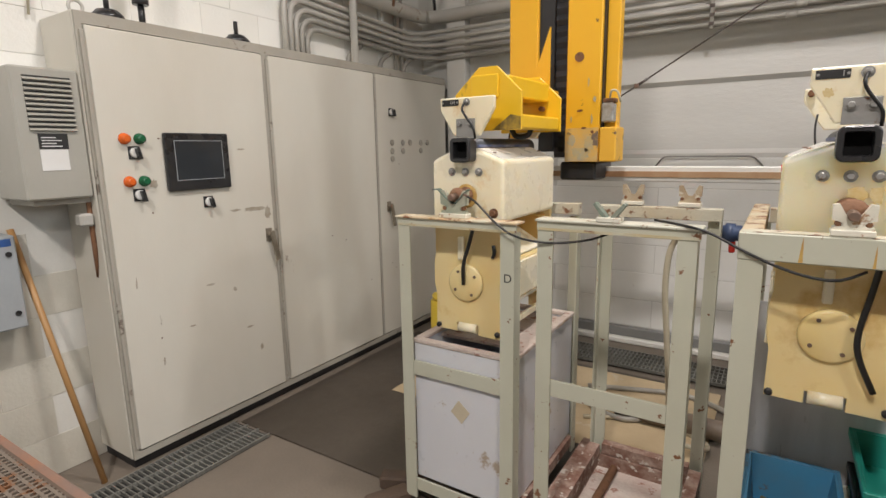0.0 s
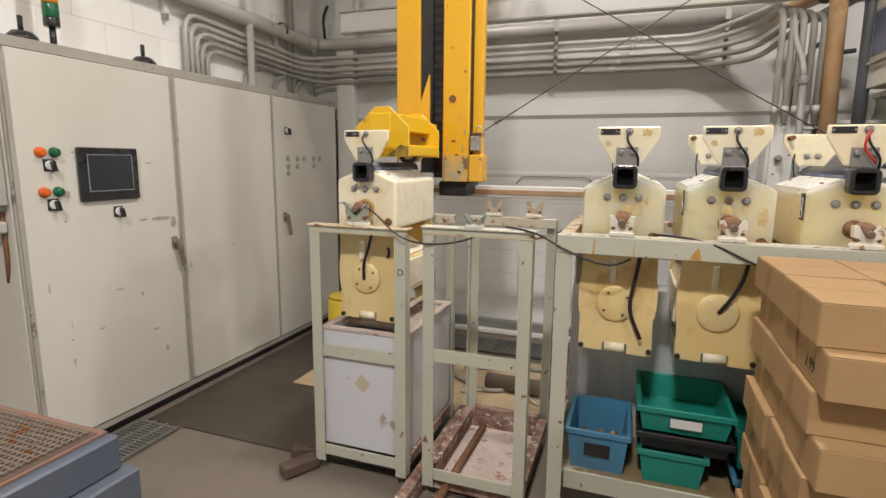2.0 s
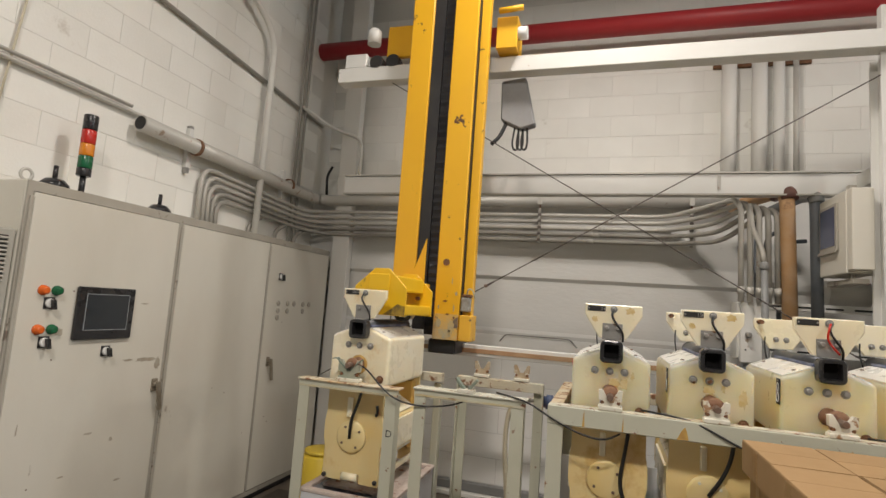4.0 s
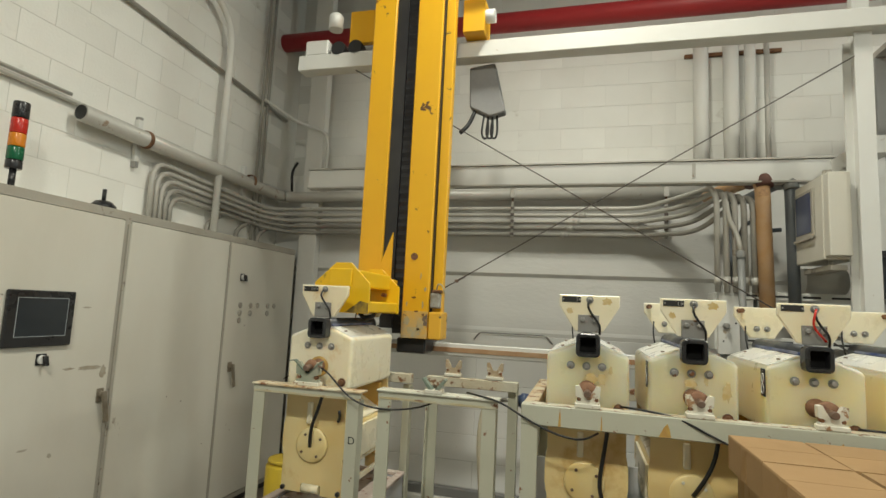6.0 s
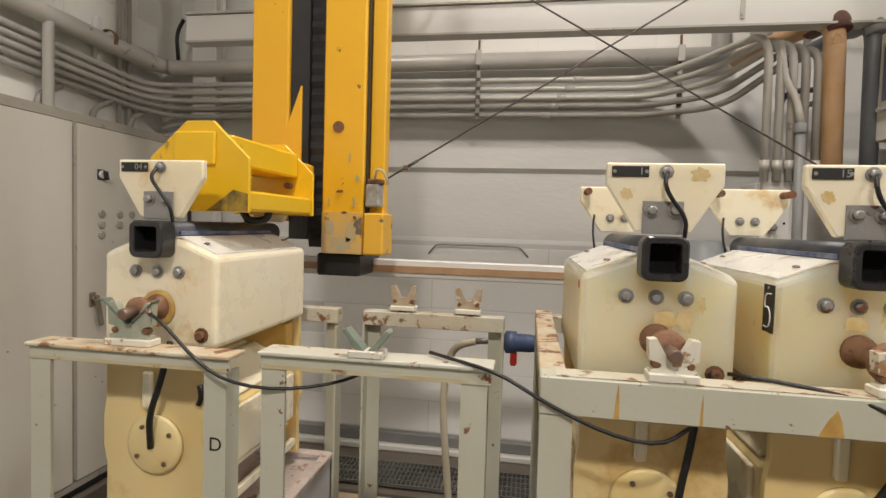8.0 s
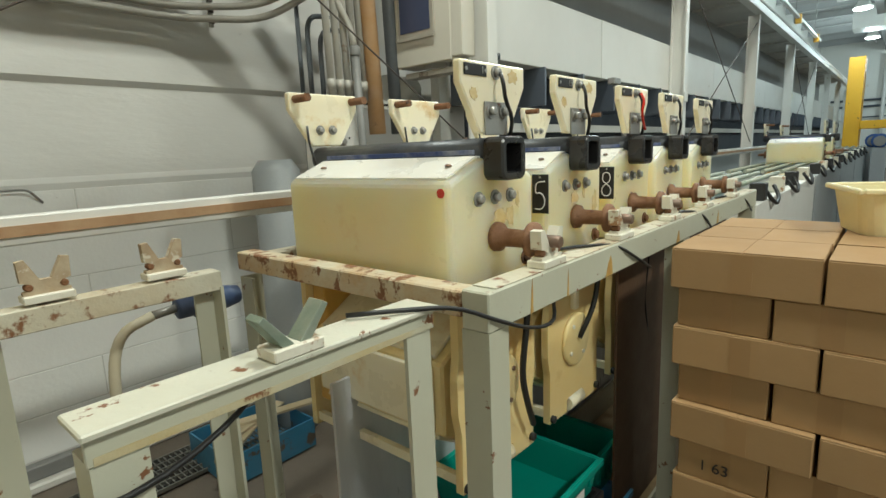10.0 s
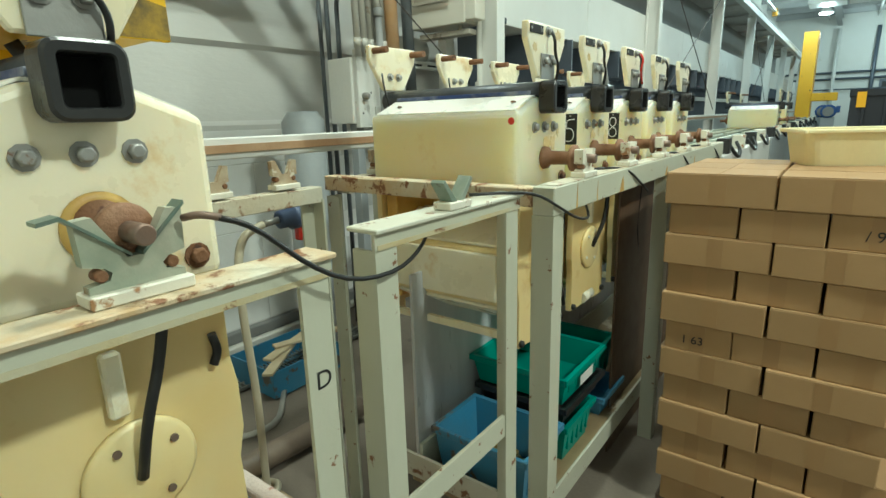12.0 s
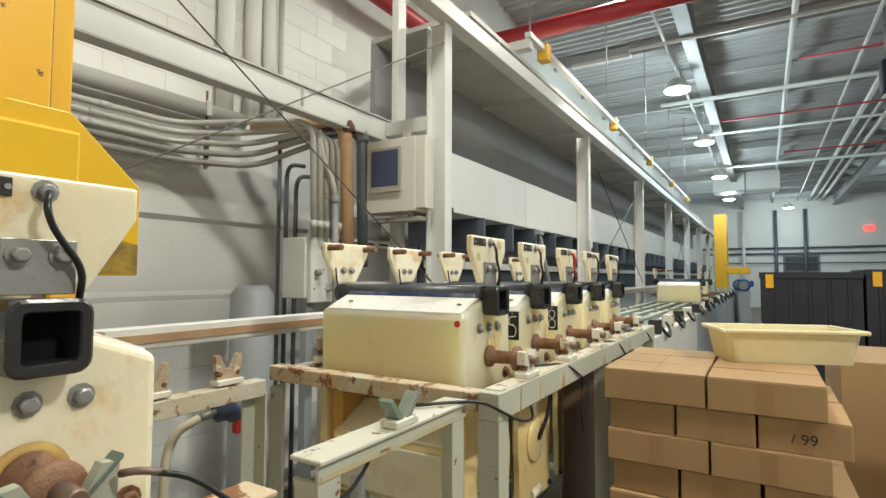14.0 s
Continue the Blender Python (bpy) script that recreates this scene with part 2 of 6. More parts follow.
rust_flakes = surface("rust_scale", (0.20, 0.10, 0.07), 0.85, other=(0.46, 0.36, 0.30), other_scale=16, other_amount=0.9, grain=0.1, spots=(0.55, 0.50, 0.44), spot_scale=18, spot_level=0.58, spot_soft=0.03, bump=0.6, bump_scale=30)
pin_metal = surface("worn_pin", (0.20, 0.15, 0.12), 0.45, 0.5, other=(0.28, 0.16, 0.11), other_scale=20, other_amount=0.8)
tan_board = surface("tan_board", (0.62, 0.53, 0.36), 0.6, other=(0.45, 0.35, 0.2), other_scale=6, other_amount=0.7)
rack_chipped = surface("chipped_rack_paint", (0.62, 0.62, 0.53), 0.45, other=(0.52, 0.50, 0.40), other_scale=5.0, other_amount=0.7, grain=0.03, spots=RUST, spot_scale=24.0, spot_level=0.64, spot_soft=0.02, bump=0.1)
limit_m = surface("dirty_clear_plastic", (0.36, 0.36, 0.33), 0.25, other=(0.20, 0.15, 0.11), other_scale=30, other_amount=0.9)
scrape_m = surface("scraped_grey", (0.40, 0.37, 0.26), 0.55, other=(0.62, 0.42, 0.12), other_scale=24, other_amount=0.95, grain=0.05)
soffit_m = surface("soffit_grey", (0.56, 0.53, 0.49), 0.6, other=(0.34, 0.32, 0.30), other_scale=1.5, other_amount=0.6)
cover_top = surface("pale_cover_top", (0.87, 0.85, 0.77), 0.28, other=(0.82, 0.76, 0.60), other_scale=3.0, other_amount=0.6, grain=0.015, bump=0.05, bump_scale=40)
glue_m = surface("amber_residue", (0.62, 0.45, 0.18), 0.4, other=(0.74, 0.62, 0.36), other_scale=40, other_amount=0.95, grain=0.05)
scuff_m = surface("scuffed_primer", (0.36, 0.31, 0.235), 0.55, other=(0.47, 0.44, 0.37), other_scale=30, other_amount=0.95)
brown_shaft = surface("brown_shaft_rust", (0.22, 0.105, 0.055), 0.65, 0.15, other=(0.30, 0.17, 0.10), other_scale=18, other_amount=0.9, grain=0.08, spots=(0.13, 0.06, 0.04), spot_scale=26, spot_level=0.6, bump=0.3)
rust_streaked = surface("rust_streaked_rail", (0.62, 0.585, 0.46), 0.6, other=(0.52, 0.29, 0.09), other_scale=9.0, other_amount=0.9, grain=0.05, spots=(0.22, 0.10, 0.045), spot_scale=17.0, spot_level=0.54, spot_soft=0.05, bump=0.3, bump_scale=40)
liner_metal = surface("green_grey_liner", (0.17, 0.19, 0.165), 0.45, 0.4, other=(0.18, 0.34, 0.27), other_scale=16, other_amount=0.7)
cream = surface("cream_plastic", (0.87, 0.70, 0.39), 0.3, other=(0.87, 0.78, 0.56), other_scale=2.6, other_amount=0.8, grain=0.012, spots=(0.72, 0.47, 0.16), spot_scale=4.0, spot_level=0.61, spot_soft=0.16, bump=0.05, bump_scale=40)
cream_light = surface("pale_plastic", (0.86, 0.80, 0.63), 0.28, other=(0.84, 0.74, 0.50), other_scale=2.2, other_amount=0.8, grain=0.012, spots=(0.66, 0.43, 0.14), spot_scale=4.5, spot_level=0.6, spot_soft=0.12, bump=0.05, bump_scale=40)
cream_yellow = surface("yellowed_plastic", (0.80, 0.61, 0.27), 0.32, other=(0.80, 0.70, 0.42), other_scale=2.4, other_amount=0.8, grain=0.012, spots=(0.55, 0.33, 0.08), spot_scale=3.0, spot_level=0.585, spot_soft=0.16, bump=0.05, bump_scale=40)
tan_shelf = surface("tan_wet_shelf", (0.36, 0.27, 0.15), 0.35, other=(0.22, 0.15, 0.08), other_scale=4, other_amount=0.9, grain=0.05, spots=(0.60, 0.54, 0.42), spot_scale=6, spot_level=0.58, spot_soft=0.06)
ochre_stain = surface("ochre_stain", (0.55, 0.36, 0.10), 0.5, other=(0.40, 0.20, 0.06), other_scale=25, other_amount=0.9)
amber = surface("amber_plastic", (0.60, 0.34, 0.07), 0.35, other=(0.70, 0.48, 0.16), other_scale=3, other_amount=0.8, bump=0.05)
liner_white = surface("white_liner", (0.66, 0.67, 0.70), 0.3, other=(0.58, 0.59, 0.62), other_scale=2, other_amount=0.6, grain=0.02, spots=(0.40, 0.33, 0.26), spot_scale=5, spot_level=0.63, bump=0.05)
crusted = surface("crusted_rim", (0.50, 0.40, 0.35), 0.85, other=(0.60, 0.55, 0.50), other_scale=6, other_amount=0.8, grain=0.1, spots=(0.30, 0.16, 0.12), spot_scale=14, spot_level=0.58, bump=0.7, bump_scale=45)
yellow_paint = surface("yellow_paint", (0.82, 0.45, 0.02), 0.36, other=(0.78, 0.40, 0.016), other_scale=1.5, other_amount=0.6, grain=0.02, spots=(0.12, 0.06, 0.03), spot_scale=9, spot_level=0.665, spot_soft=0.02, bump=0.02)
yellow_worn = surface("worn_yellow_paint", (0.82, 0.46, 0.04), 0.42, other=(0.72, 0.40, 0.06), other_scale=3, other_amount=0.7, grain=0.03, spots=(0.13, 0.08, 0.05), spot_scale=11, spot_level=0.59, spot_soft=0.02, bump=0.03)
yellow_lemon = surface("lemon_yellow_paint", (0.84, 0.52, 0.015), 0.36, other=(0.78, 0.46, 0.02), other_scale=2.0, other_amount=0.6, grain=0.02, spots=(0.30, 0.20, 0.03), spot_scale=8, spot_level=0.62, spot_soft=0.05, bump=0.02)
grime = surface("greasy_grime", (0.10, 0.075, 0.03), 0.6, other=(0.60, 0.38, 0.03), other_scale=22, other_amount=0.9)
worn_foot = surface("scraped_yellow_paint", (0.70, 0.42, 0.08), 0.5, other=(0.36, 0.38, 0.34), other_scale=5, other_amount=0.95, grain=0.05, spots=(0.16, 0.12, 0.09), spot_scale=12, spot_level=0.60, bump=0.06)
# rubber black, also the painted shade between the mast columns
black_rubber_and_shade = surface("black_rubber_and_shade", (0.018, 0.018, 0.02), 0.45, other=(0.035, 0.034, 0.032), other_scale=5, other_amount=0.8, bump=0.1)
black_plastic = surface("black_plastic", (0.02, 0.02, 0.022), 0.28, other=(0.04, 0.04, 0.04), other_scale=6, other_amount=0.6, bump=0.05)
bellows = surface("bellows_cloth", (0.022, 0.022, 0.026), 0.7, other=(0.05, 0.05, 0.055), other_scale=5, other_amount=0.8, bump=0.3, bump_scale=30)
screen_glass = surface("screen_glass", (0.035, 0.04, 0.045), 0.1, bump=0.0, grain=0.01)
blue_screen = surface("panel_window", (0.06, 0.075, 0.14), 0.15, bump=0.0, grain=0.01, other=(0.08, 0.09, 0.12))
steel = surface("dull_steel", (0.36, 0.355, 0.34), 0.45, 0.6, other=(0.30, 0.29, 0.27), other_scale=6, other_amount=0.7, spots=RUST, spot_scale=16, spot_level=0.62)
stainless = surface("stained_stainless", (0.66, 0.67, 0.69), 0.3, 0.1, other=(0.40, 0.41, 0.43), other_scale=1.6, other_amount=0.9, grain=0.03, stretch=(3.0, 3.0, 0.5), bump=0.05)
bar_blue = surface("bar_blue_black", (0.055, 0.062, 0.075), 0.4, 0.3, other=(0.13, 0.135, 0.145), other_scale=9, other_amount=0.8, bump=0.1)
white_steel = surface("white_steel_paint", (0.72, 0.72, 0.69), 0.4, other=(0.62, 0.61, 0.57), other_scale=1.2, other_amount=0.6, grain=0.02, spots=(0.4, 0.33, 0.25), spot_scale=6, spot_level=0.67, bump=0.05)
conduit_grey = surface("conduit_paint", (0.52, 0.505, 0.46), 0.42, 0.1, other=(0.44, 0.42, 0.38), other_scale=3, other_amount=0.7, grain=0.03, spots=(0.3, 0.22, 0.16), spot_scale=8, spot_level=0.64)
conduit_dark = surface("dusty_conduit", (0.40, 0.385, 0.345), 0.5, 0.1, other=(0.27, 0.25, 0.22), other_scale=3, other_amount=0.8, grain=0.05, spots=(0.2, 0.13, 0.1), spot_scale=8, spot_level=0.7)
orange_pipe_m = surface("rust_orange_pipe", (0.60, 0.40, 0.24), 0.6, other=(0.56, 0.30, 0.10), other_scale=5, other_amount=0.9, grain=0.05, spots=(0.36, 0.20, 0.11), spot_scale=7, spot_level=0.6, spot_soft=0.08)
mid_grey = surface("mid_grey_paint", (0.27, 0.275, 0.27), 0.45, other=(0.20, 0.20, 0.195), other_scale=6, other_amount=0.7)
elbow_rust = surface("dark_red_elbow", (0.15, 0.065, 0.045), 0.65, other=(0.10, 0.05, 0.04), other_scale=9, other_amount=0.8, bump=0.2)
grey_pvc = surface("grey_pvc", (0.11, 0.125, 0.14), 0.4, other=(0.18, 0.19, 0.20), other_scale=5, other_amount=0.6)
red_paint = surface("red_paint", (0.42, 0.03, 0.035), 0.45, other=(0.30, 0.02, 0.03), other_scale=1.5, other_amount=0.6)
cardboard = surface("cardboard", (0.375, 0.235, 0.11), 0.75, other=(0.31, 0.19, 0.085), other_scale=3.0, other_amount=0.6, grain=0.03, grain_scale=150, bump=0.06, random_tint=0.06)
tape = surface("packing_tape", (0.345, 0.205, 0.09), 0.4, grain=0.02, bump=0.03)
teal = surface("teal_crate", (0.01, 0.27, 0.21), 0.38, other=(0.015, 0.20, 0.17), other_scale=4, other_amount=0.6, grain=0.03, bump=0.06)
blue_crate_m = surface("blue_crate", (0.06, 0.25, 0.44), 0.42, other=(0.10, 0.20, 0.28), other_scale=5, other_amount=0.7, grain=0.04, spots=(0.12, 0.10, 0.08), spot_scale=6, spot_level=0.6)
blue_paint = surface("blue_machine_paint", (0.03, 0.10, 0.32), 0.4)
wood = surface("broom_wood", (0.44, 0.25, 0.10), 0.45, other=(0.36, 0.19, 0.07), other_scale=12, other_amount=0.8, stretch=(4, 4, 0.4))
timber = surface("old_timber", (0.12, 0.08, 0.055), 0.8, other=(0.07, 0.05, 0.04), other_scale=8, other_amount=0.8, bump=0.4)
blue_grey_steel = surface("blue_grey_machine_paint", (0.105, 0.125, 0.16), 0.35, 0.2, other=(0.14, 0.155, 0.18), other_scale=2, other_amount=0.6)
grey_box_paint = surface("grey_box_paint", (0.36, 0.385, 0.40), 0.4, other=(0.31, 0.33, 0.34), other_scale=2, other_amount=0.5)
mortar = surface("mortar_paint", (0.70, 0.69, 0.64), 0.6, other=(0.62, 0.60, 0.55), other_scale=2, other_amount=0.6)
paper_white = surface("paper_label", (0.78, 0.78, 0.76), 0.6, grain=0.01, bump=0.0)
# black for print, and for painted shade in pits and openings
ink_and_shade = surface("ink_and_shade_black", (0.02, 0.02, 0.02), 0.6, bump=0.0)
orange_lens = surface("orange_lens", (0.75, 0.14, 0.02), 0.25, bump=0.0)
green_lens = surface("green_lens", (0.01, 0.12, 0.05), 0.25, bump=0.0)
red_lens = surface("red_lens", (0.55, 0.03, 0.02), 0.25, bump=0.0)
copper_green = surface("verdigris_bracket", (0.44, 0.43, 0.34), 0.6, 0.1, other=(0.20, 0.28, 0.21), other_scale=12, other_amount=0.8, spots=(0.28, 0.2, 0.12), spot_scale=14, spot_level=0.62)
white_bracket = surface("white_plastic_bracket", (0.76, 0.74, 0.64), 0.45, other=(0.66, 0.62, 0.5), other_scale=10, other_amount=0.7, spots=(0.35, 0.2, 0.1), spot_scale=18, spot_level=0.58)
hose_m = surface("cream_hose", (0.60, 0.54, 0.40), 0.5)
tub_m = surface("yellowed_tub", (0.72, 0.66, 0.42), 0.4, other=(0.66, 0.56, 0.32), other_scale=5, other_amount=0.7, spots=(0.5, 0.36, 0.14), spot_scale=5, spot_level=0.7, spot_soft=0.1)
ceiling_paint = surface("ceiling_paint", (0.45, 0.45, 0.445), 0.6, other=(0.38, 0.38, 0.375), other_scale=1, other_amount=0.6)
# flat black that stands for the shade deep in the sockets
socket_shade = surface("socket_inner_shade", (0.012, 0.012, 0.012), 0.9, bump=0.1, spec=0.1)
seal_blue = surface("blue_seal_strip", (0.03, 0.06, 0.20), 0.4, other=(0.45, 0.47, 0.52), other_scale=16, other_amount=0.7)
cable_m = surface("cable_rubber", (0.015, 0.015, 0.016), 0.4, bump=0.0)
wire_m = surface("wire_rope", (0.12, 0.10, 0.09), 0.6, 0.4, bump=0.2)
fork_green = surface("dark_verdigris", (0.20, 0.25, 0.20), 0.6, 0.2, other=(0.34, 0.36, 0.30), other_scale=14, other_amount=0.8, spots=(0.10, 0.08, 0.06), spot_scale=20, spot_level=0.58)
stained_fork = surface("brown_stained_bracket", (0.50, 0.42, 0.30), 0.6, other=(0.32, 0.22, 0.13), other_scale=14, other_amount=0.9, spots=(0.62, 0.58, 0.48), spot_scale=18, spot_level=0.58)
brass = surface("brass_bits", (0.55, 0.40, 0.16), 0.35, 0.8, other=(0.40, 0.28, 0.12), other_scale=30, other_amount=0.8)

milky(cream, 1.0, (0.30, 0.24, 0.15))
milky(cream_light, 0.5, (0.03, 0.027, 0.022))
for plastic in (cover_top, cream_yellow, amber, tub_m, liner_white):
    milky(plastic, 0.35, (0.022, 0.019, 0.015))


def glow(name, colour, strength):
    m = bpy.data.materials.new(name)
    m.use_nodes = True
    b = m.node_tree.nodes["Principled BSDF"]
    b.inputs["Base Color"].default_value = (*colour, 1)
    b.inputs["Emission Color"].default_value = (*colour, 1)
    b.inputs["Emission Strength"].default_value = strength
    return m


lamp_glow = glow("lamp_lens", (0.95, 0.98, 1.0), 14.0)
sign_red = glow("exit_sign_red", (1.0, 0.08, 0.06), 1.5)

# ---- large structure ----
X0, X1 = -2.98, 32.0          # west wall, far end wall
Y0, YB, YU = -9.0, 4.36, 4.58  # south wall, thick lower north wall, upper north wall
ZC = 6.0

floor = single("floor", box(B(), X0 - 0.2, X1 + 0.2, Y0 - 0.2, YU + 0.2, -0.2, 0.0), concrete, "stained brown-grey concrete factory floor", "floor", kind="structure")
single("sump_floor", box(B(), -2.1, -0.25, 2.62, 3.62, 0.0, 0.012), wet_floor, "tan stained wet floor behind the steel racks", "floor", kind="structure")
bm = B()
box(bm, -2.33, -0.55, 1.84, 3.66, 0.0, 0.010)
single("floor_plate", bm, plate_steel, "dark worn steel cover plate on the floor", "floor plate", kind="structure")
single("floor_plate", box(B(), -2.62, -2.335, 1.84, 3.66, 0.0, 0.006), plate_steel, "dark worn steel cover plate beside the cabinet", "floor plate", kind="structure")

wall_west = single("wall_west", box(B(), X0 - 0.25, X0 - 0.003, Y0, YU + 0.2, 0, ZC), mortar, "white painted concrete block wall behind the control cabinet", "wall", kind="structure")
wall_north_lower = B()
prism(wall_north_lower, [(YB, 0), (YU + 0.25, 0), (YU + 0.25, 2.80), (YB, 2.80), (YB, 2.03), (YB + 0.03, 2.00), (YB + 0.03, 1.54), (YB, 1.51)], "x", X0 - 0.006, X1)
wall_nl = single("wall_north_lower", wall_north_lower, stem_paint, "grey-white painted concrete stem wall with horizontal ledges", "wall", kind="structure")
wall_nu = single("wall_north_upper", box(B(), X0 - 0.006, X1, YU + 0.003, YU + 0.25, 2.80, ZC), mortar, "white painted block wall above the pipe ledge", "wall", kind="structure")
single("wall_east", box(B(), X1, X1 + 0.2, Y0, YU + 0.25, 0, ZC), wall_paint, "pale far end wall of the factory hall", "wall", kind="structure")
single("wall_south", box(B(), X0 - 0.25, X1 + 0.2, Y0 - 0.2, Y0, 0, ZC), wall_paint, "plain pale side wall of the factory hall", "wall", kind="structure")
bm = B()
box(bm, X0 - 0.25, X1 + 0.2, Y0 - 0.2, YU + 0.25, ZC, ZC + 0.1)
for i in range(176):
    x = X0 + i * 0.2
    prism(bm, [(x, ZC), (x + 0.1, ZC), (x + 0.08, ZC - 0.05), (x + 0.02, ZC - 0.05)], "y", Y0, YU)
single("ceiling", bm, ceiling_paint, "blue-grey corrugated steel roof deck", "ceiling", kind="structure")
single("wall_plinth", box(B(), -2.5, 3.0, YB - 0.06, YB, 0.05, 0.125, 0.006), surface("plinth_grey", (0.24, 0.24, 0.235), 0.5), "dark grey base strip along the wall", "wall base", kind="structure")
single("wall_kerb", box(B(), -2.6, 3.0, YB - 0.10, YB, 0.0, 0.048, 0.01), wall_paint, "worn pale concrete kerb along the wall", "kerb", kind="structure")
single("pilaster", box(B(), -2.66, -2.47, YB - 0.10, YB - 0.003, 0.0, ZC - 0.06, 0.006), wall_paint, "white painted steel column standing at the wall corner", "column", kind="structure")

# ---- lamps ----
def high_bay(x, y, z, power):
    lamp = thing("high_bay_lamp", (x, y, z), "round white high-bay lamp hanging from the roof", "lamp", "high-bay lamps")
    b = B()
    lathe(b, [(0.06, 0.22), (0.12, 0.2), (0.2, 0.06), (0.23, 0.03), (0.23, 0.012)], (x, y, z))
    part("housing", b, white_steel, lamp)
    part("lens", lathe(B(), [(0.215, 0.012), (0.215, -0.01), (0.17, -0.03), (0.02, -0.035)], (x, y, z)), lamp_glow, lamp, "glowing white lens")
    part("rod", rod(B(), [(x, y, z + 0.2), (x, y, ZC)], 0.012, 6), white_steel, lamp)
    if x < 6:
        data = bpy.data.lights.new("high_bay_light", "AREA")
        data.shape, data.size, data.energy = "DISK", 0.5, LAMP_POWER * power
    else:
        data = bpy.data.lights.new("high_bay_light", "POINT")
        data.shadow_soft_size, data.energy = 0.2, LAMP_POWER * power * 0.72
    data.color = (1.0, 0.95, 0.87) if x < 6 else (0.80, 0.93, 1.0)
    light = new("high_bay_light", data)
    light.matrix_world = pose(x, y, z - (0.06 if x < 6 else 0.3))
    light.parent = lamp
    light.matrix_parent_inverse = Matrix.Translation((x, y, z)).inverted()


for lx, ly, power in LAMPS:
    high_bay(lx, ly, LAMP_Z, power)

# ---- racks ----
def angle_post(bm, x, y, z0, z1, sx, sy, w=0.055, th=0.008):
    """An L-section post with its corner at x, y, its legs pointing sx and sy."""
    prism(bm, [(x, y), (x + sx * w, y), (x + sx * w, y + sy * th), (x + sx * th, y + sy * th), (x + sx * th, y + sy * w), (x, y + sy * w)], "z", z0, z1)
    return bm


def rack(name, x0, x1, y0, y1, mid, label, top=1.325, foot=0.06, flange=None):
    r = thing(name, ((x0 + x1) / 2, (y0 + y1) / 2, 0.0), label, "rack", "steel racks")
    for x, y, sx, sy in ((x0 + 0.006, y0, 1, 1), (x1 - 0.012, y0, -1, 1), (x0 + 0.006, y1, 1, -1), (x1 - 0.012, y1, -1, -1)):
        part("post", angle_post(B(), x, y, foot, top - 0.0405 if y == y0 else top - 0.063, sx, sy), rack_paint, r)
    part("top_rail", box(B(), x0 + 0.004, x1 - 0.004, y0 - 0.002, y0 + 0.006, top - 0.040, top - 0.0095, 0.001), rack_paint, r)
    part("top_flange", box(B(), x0, x1, y0 - 0.012, y0 + 0.062, top - 0.009, top, 0.002), flange or rust_streaked, r, "chipped rusty top flange")
    part("stained_edge", box(B(), x0 + 0.01, x1 - 0.01, y0 - 0.0035, y0 - 0.0022, top - 0.039, top - 0.030), rack_stained, r, "yellow-stained lower edge")
    part("rear_rail", box(B(), x0 + 0.006, x1 - 0.012, y1 - 0.05, y1 + 0.004, 1.262, 1.312, 0.002), rack_rusty, r)
    for x, sx in ((x0 + 0.006, 1), (x1 - 0.012, -1)):
        part("side_rail", box(B(), min(x, x + sx * 0.05), max(x, x + sx * 0.05), y0 + 0.06, y1 - 0.06, 0.10, 0.15), rust_flakes, r, "rust-scaled bottom rail")
    part("middle_rail", box(B(), x0 + 0.062, x1 - 0.068, y0 + 0.002, y0 + 0.012, mid, mid + 0.062, 0.001), rack_paint, r)
    part("bottom_rail", box(B(), x0 + 0.062, x1 - 0.068, y0 + 0.002, y0 + 0.012, 0.10, 0.155, 0.001), rack_paint, r)
    part("rear_bottom_rail", box(B(), x0 + 0.062, x1 - 0.068, y1 - 0.05, y1 - 0.004, 0.10, 0.15), rust_flakes, r)
    return r


rack("steel_rack", -1.34, -0.808, 1.752, 2.50, 0.642, "pale grey-green angle-iron rack with rust-stained rails", 1.313)
rack("steel_rack", -0.732, -0.217, 1.737, 2.50, 0.70, "empty pale grey-green angle-iron rack with flaking paint", 1.335, flange=rack_chipped)

# drip tray and scale under the racks
tray = thing("drip_tray", (-0.48, 2.1, 0.0), "rusted flaking steel drip tray on the floor", "tray")
part("base", box(B(), -0.70, -0.27, 1.78, 2.46, 0.015, 0.03), crusted, tray)
for a in ((-0.70, -0.685, 1.78, 2.46), (-0.285, -0.27, 1.78, 2.46), (-0.685, -0.285, 1.78, 1.795), (-0.685, -0.285, 2.445, 2.46)):
    part("rim", box(B(), *a, 0.015, 0.095, 0.002), rust_flakes, tray)
single("rusty_channel", box(B(), -0.79, -0.735, 1.45, 2.55, 0.01, 0.10, 0.004), rust_flakes, "heavily rusted steel channel lying between the racks", "steel channel")
single("rusty_pipe", rod(B(), [(-0.62, 1.5, 0.055), (-0.60, 2.42, 0.055)], 0.02, 8), rust_metal, "rusty pipe lying in the drip tray", "pipe")
for x, y, turn in ((-1.43, 1.84, 25), (-1.40, 1.70, 60)):
    ob = single("timber_block", box(B(), -0.10, 0.10, -0.04, 0.04, 0.0, 0.06, 0.008), timber, "dark old timber block on the floor by the rack", "timber")
    ob.matrix_world = pose(x, y, 0.011, 0, 0, turn)

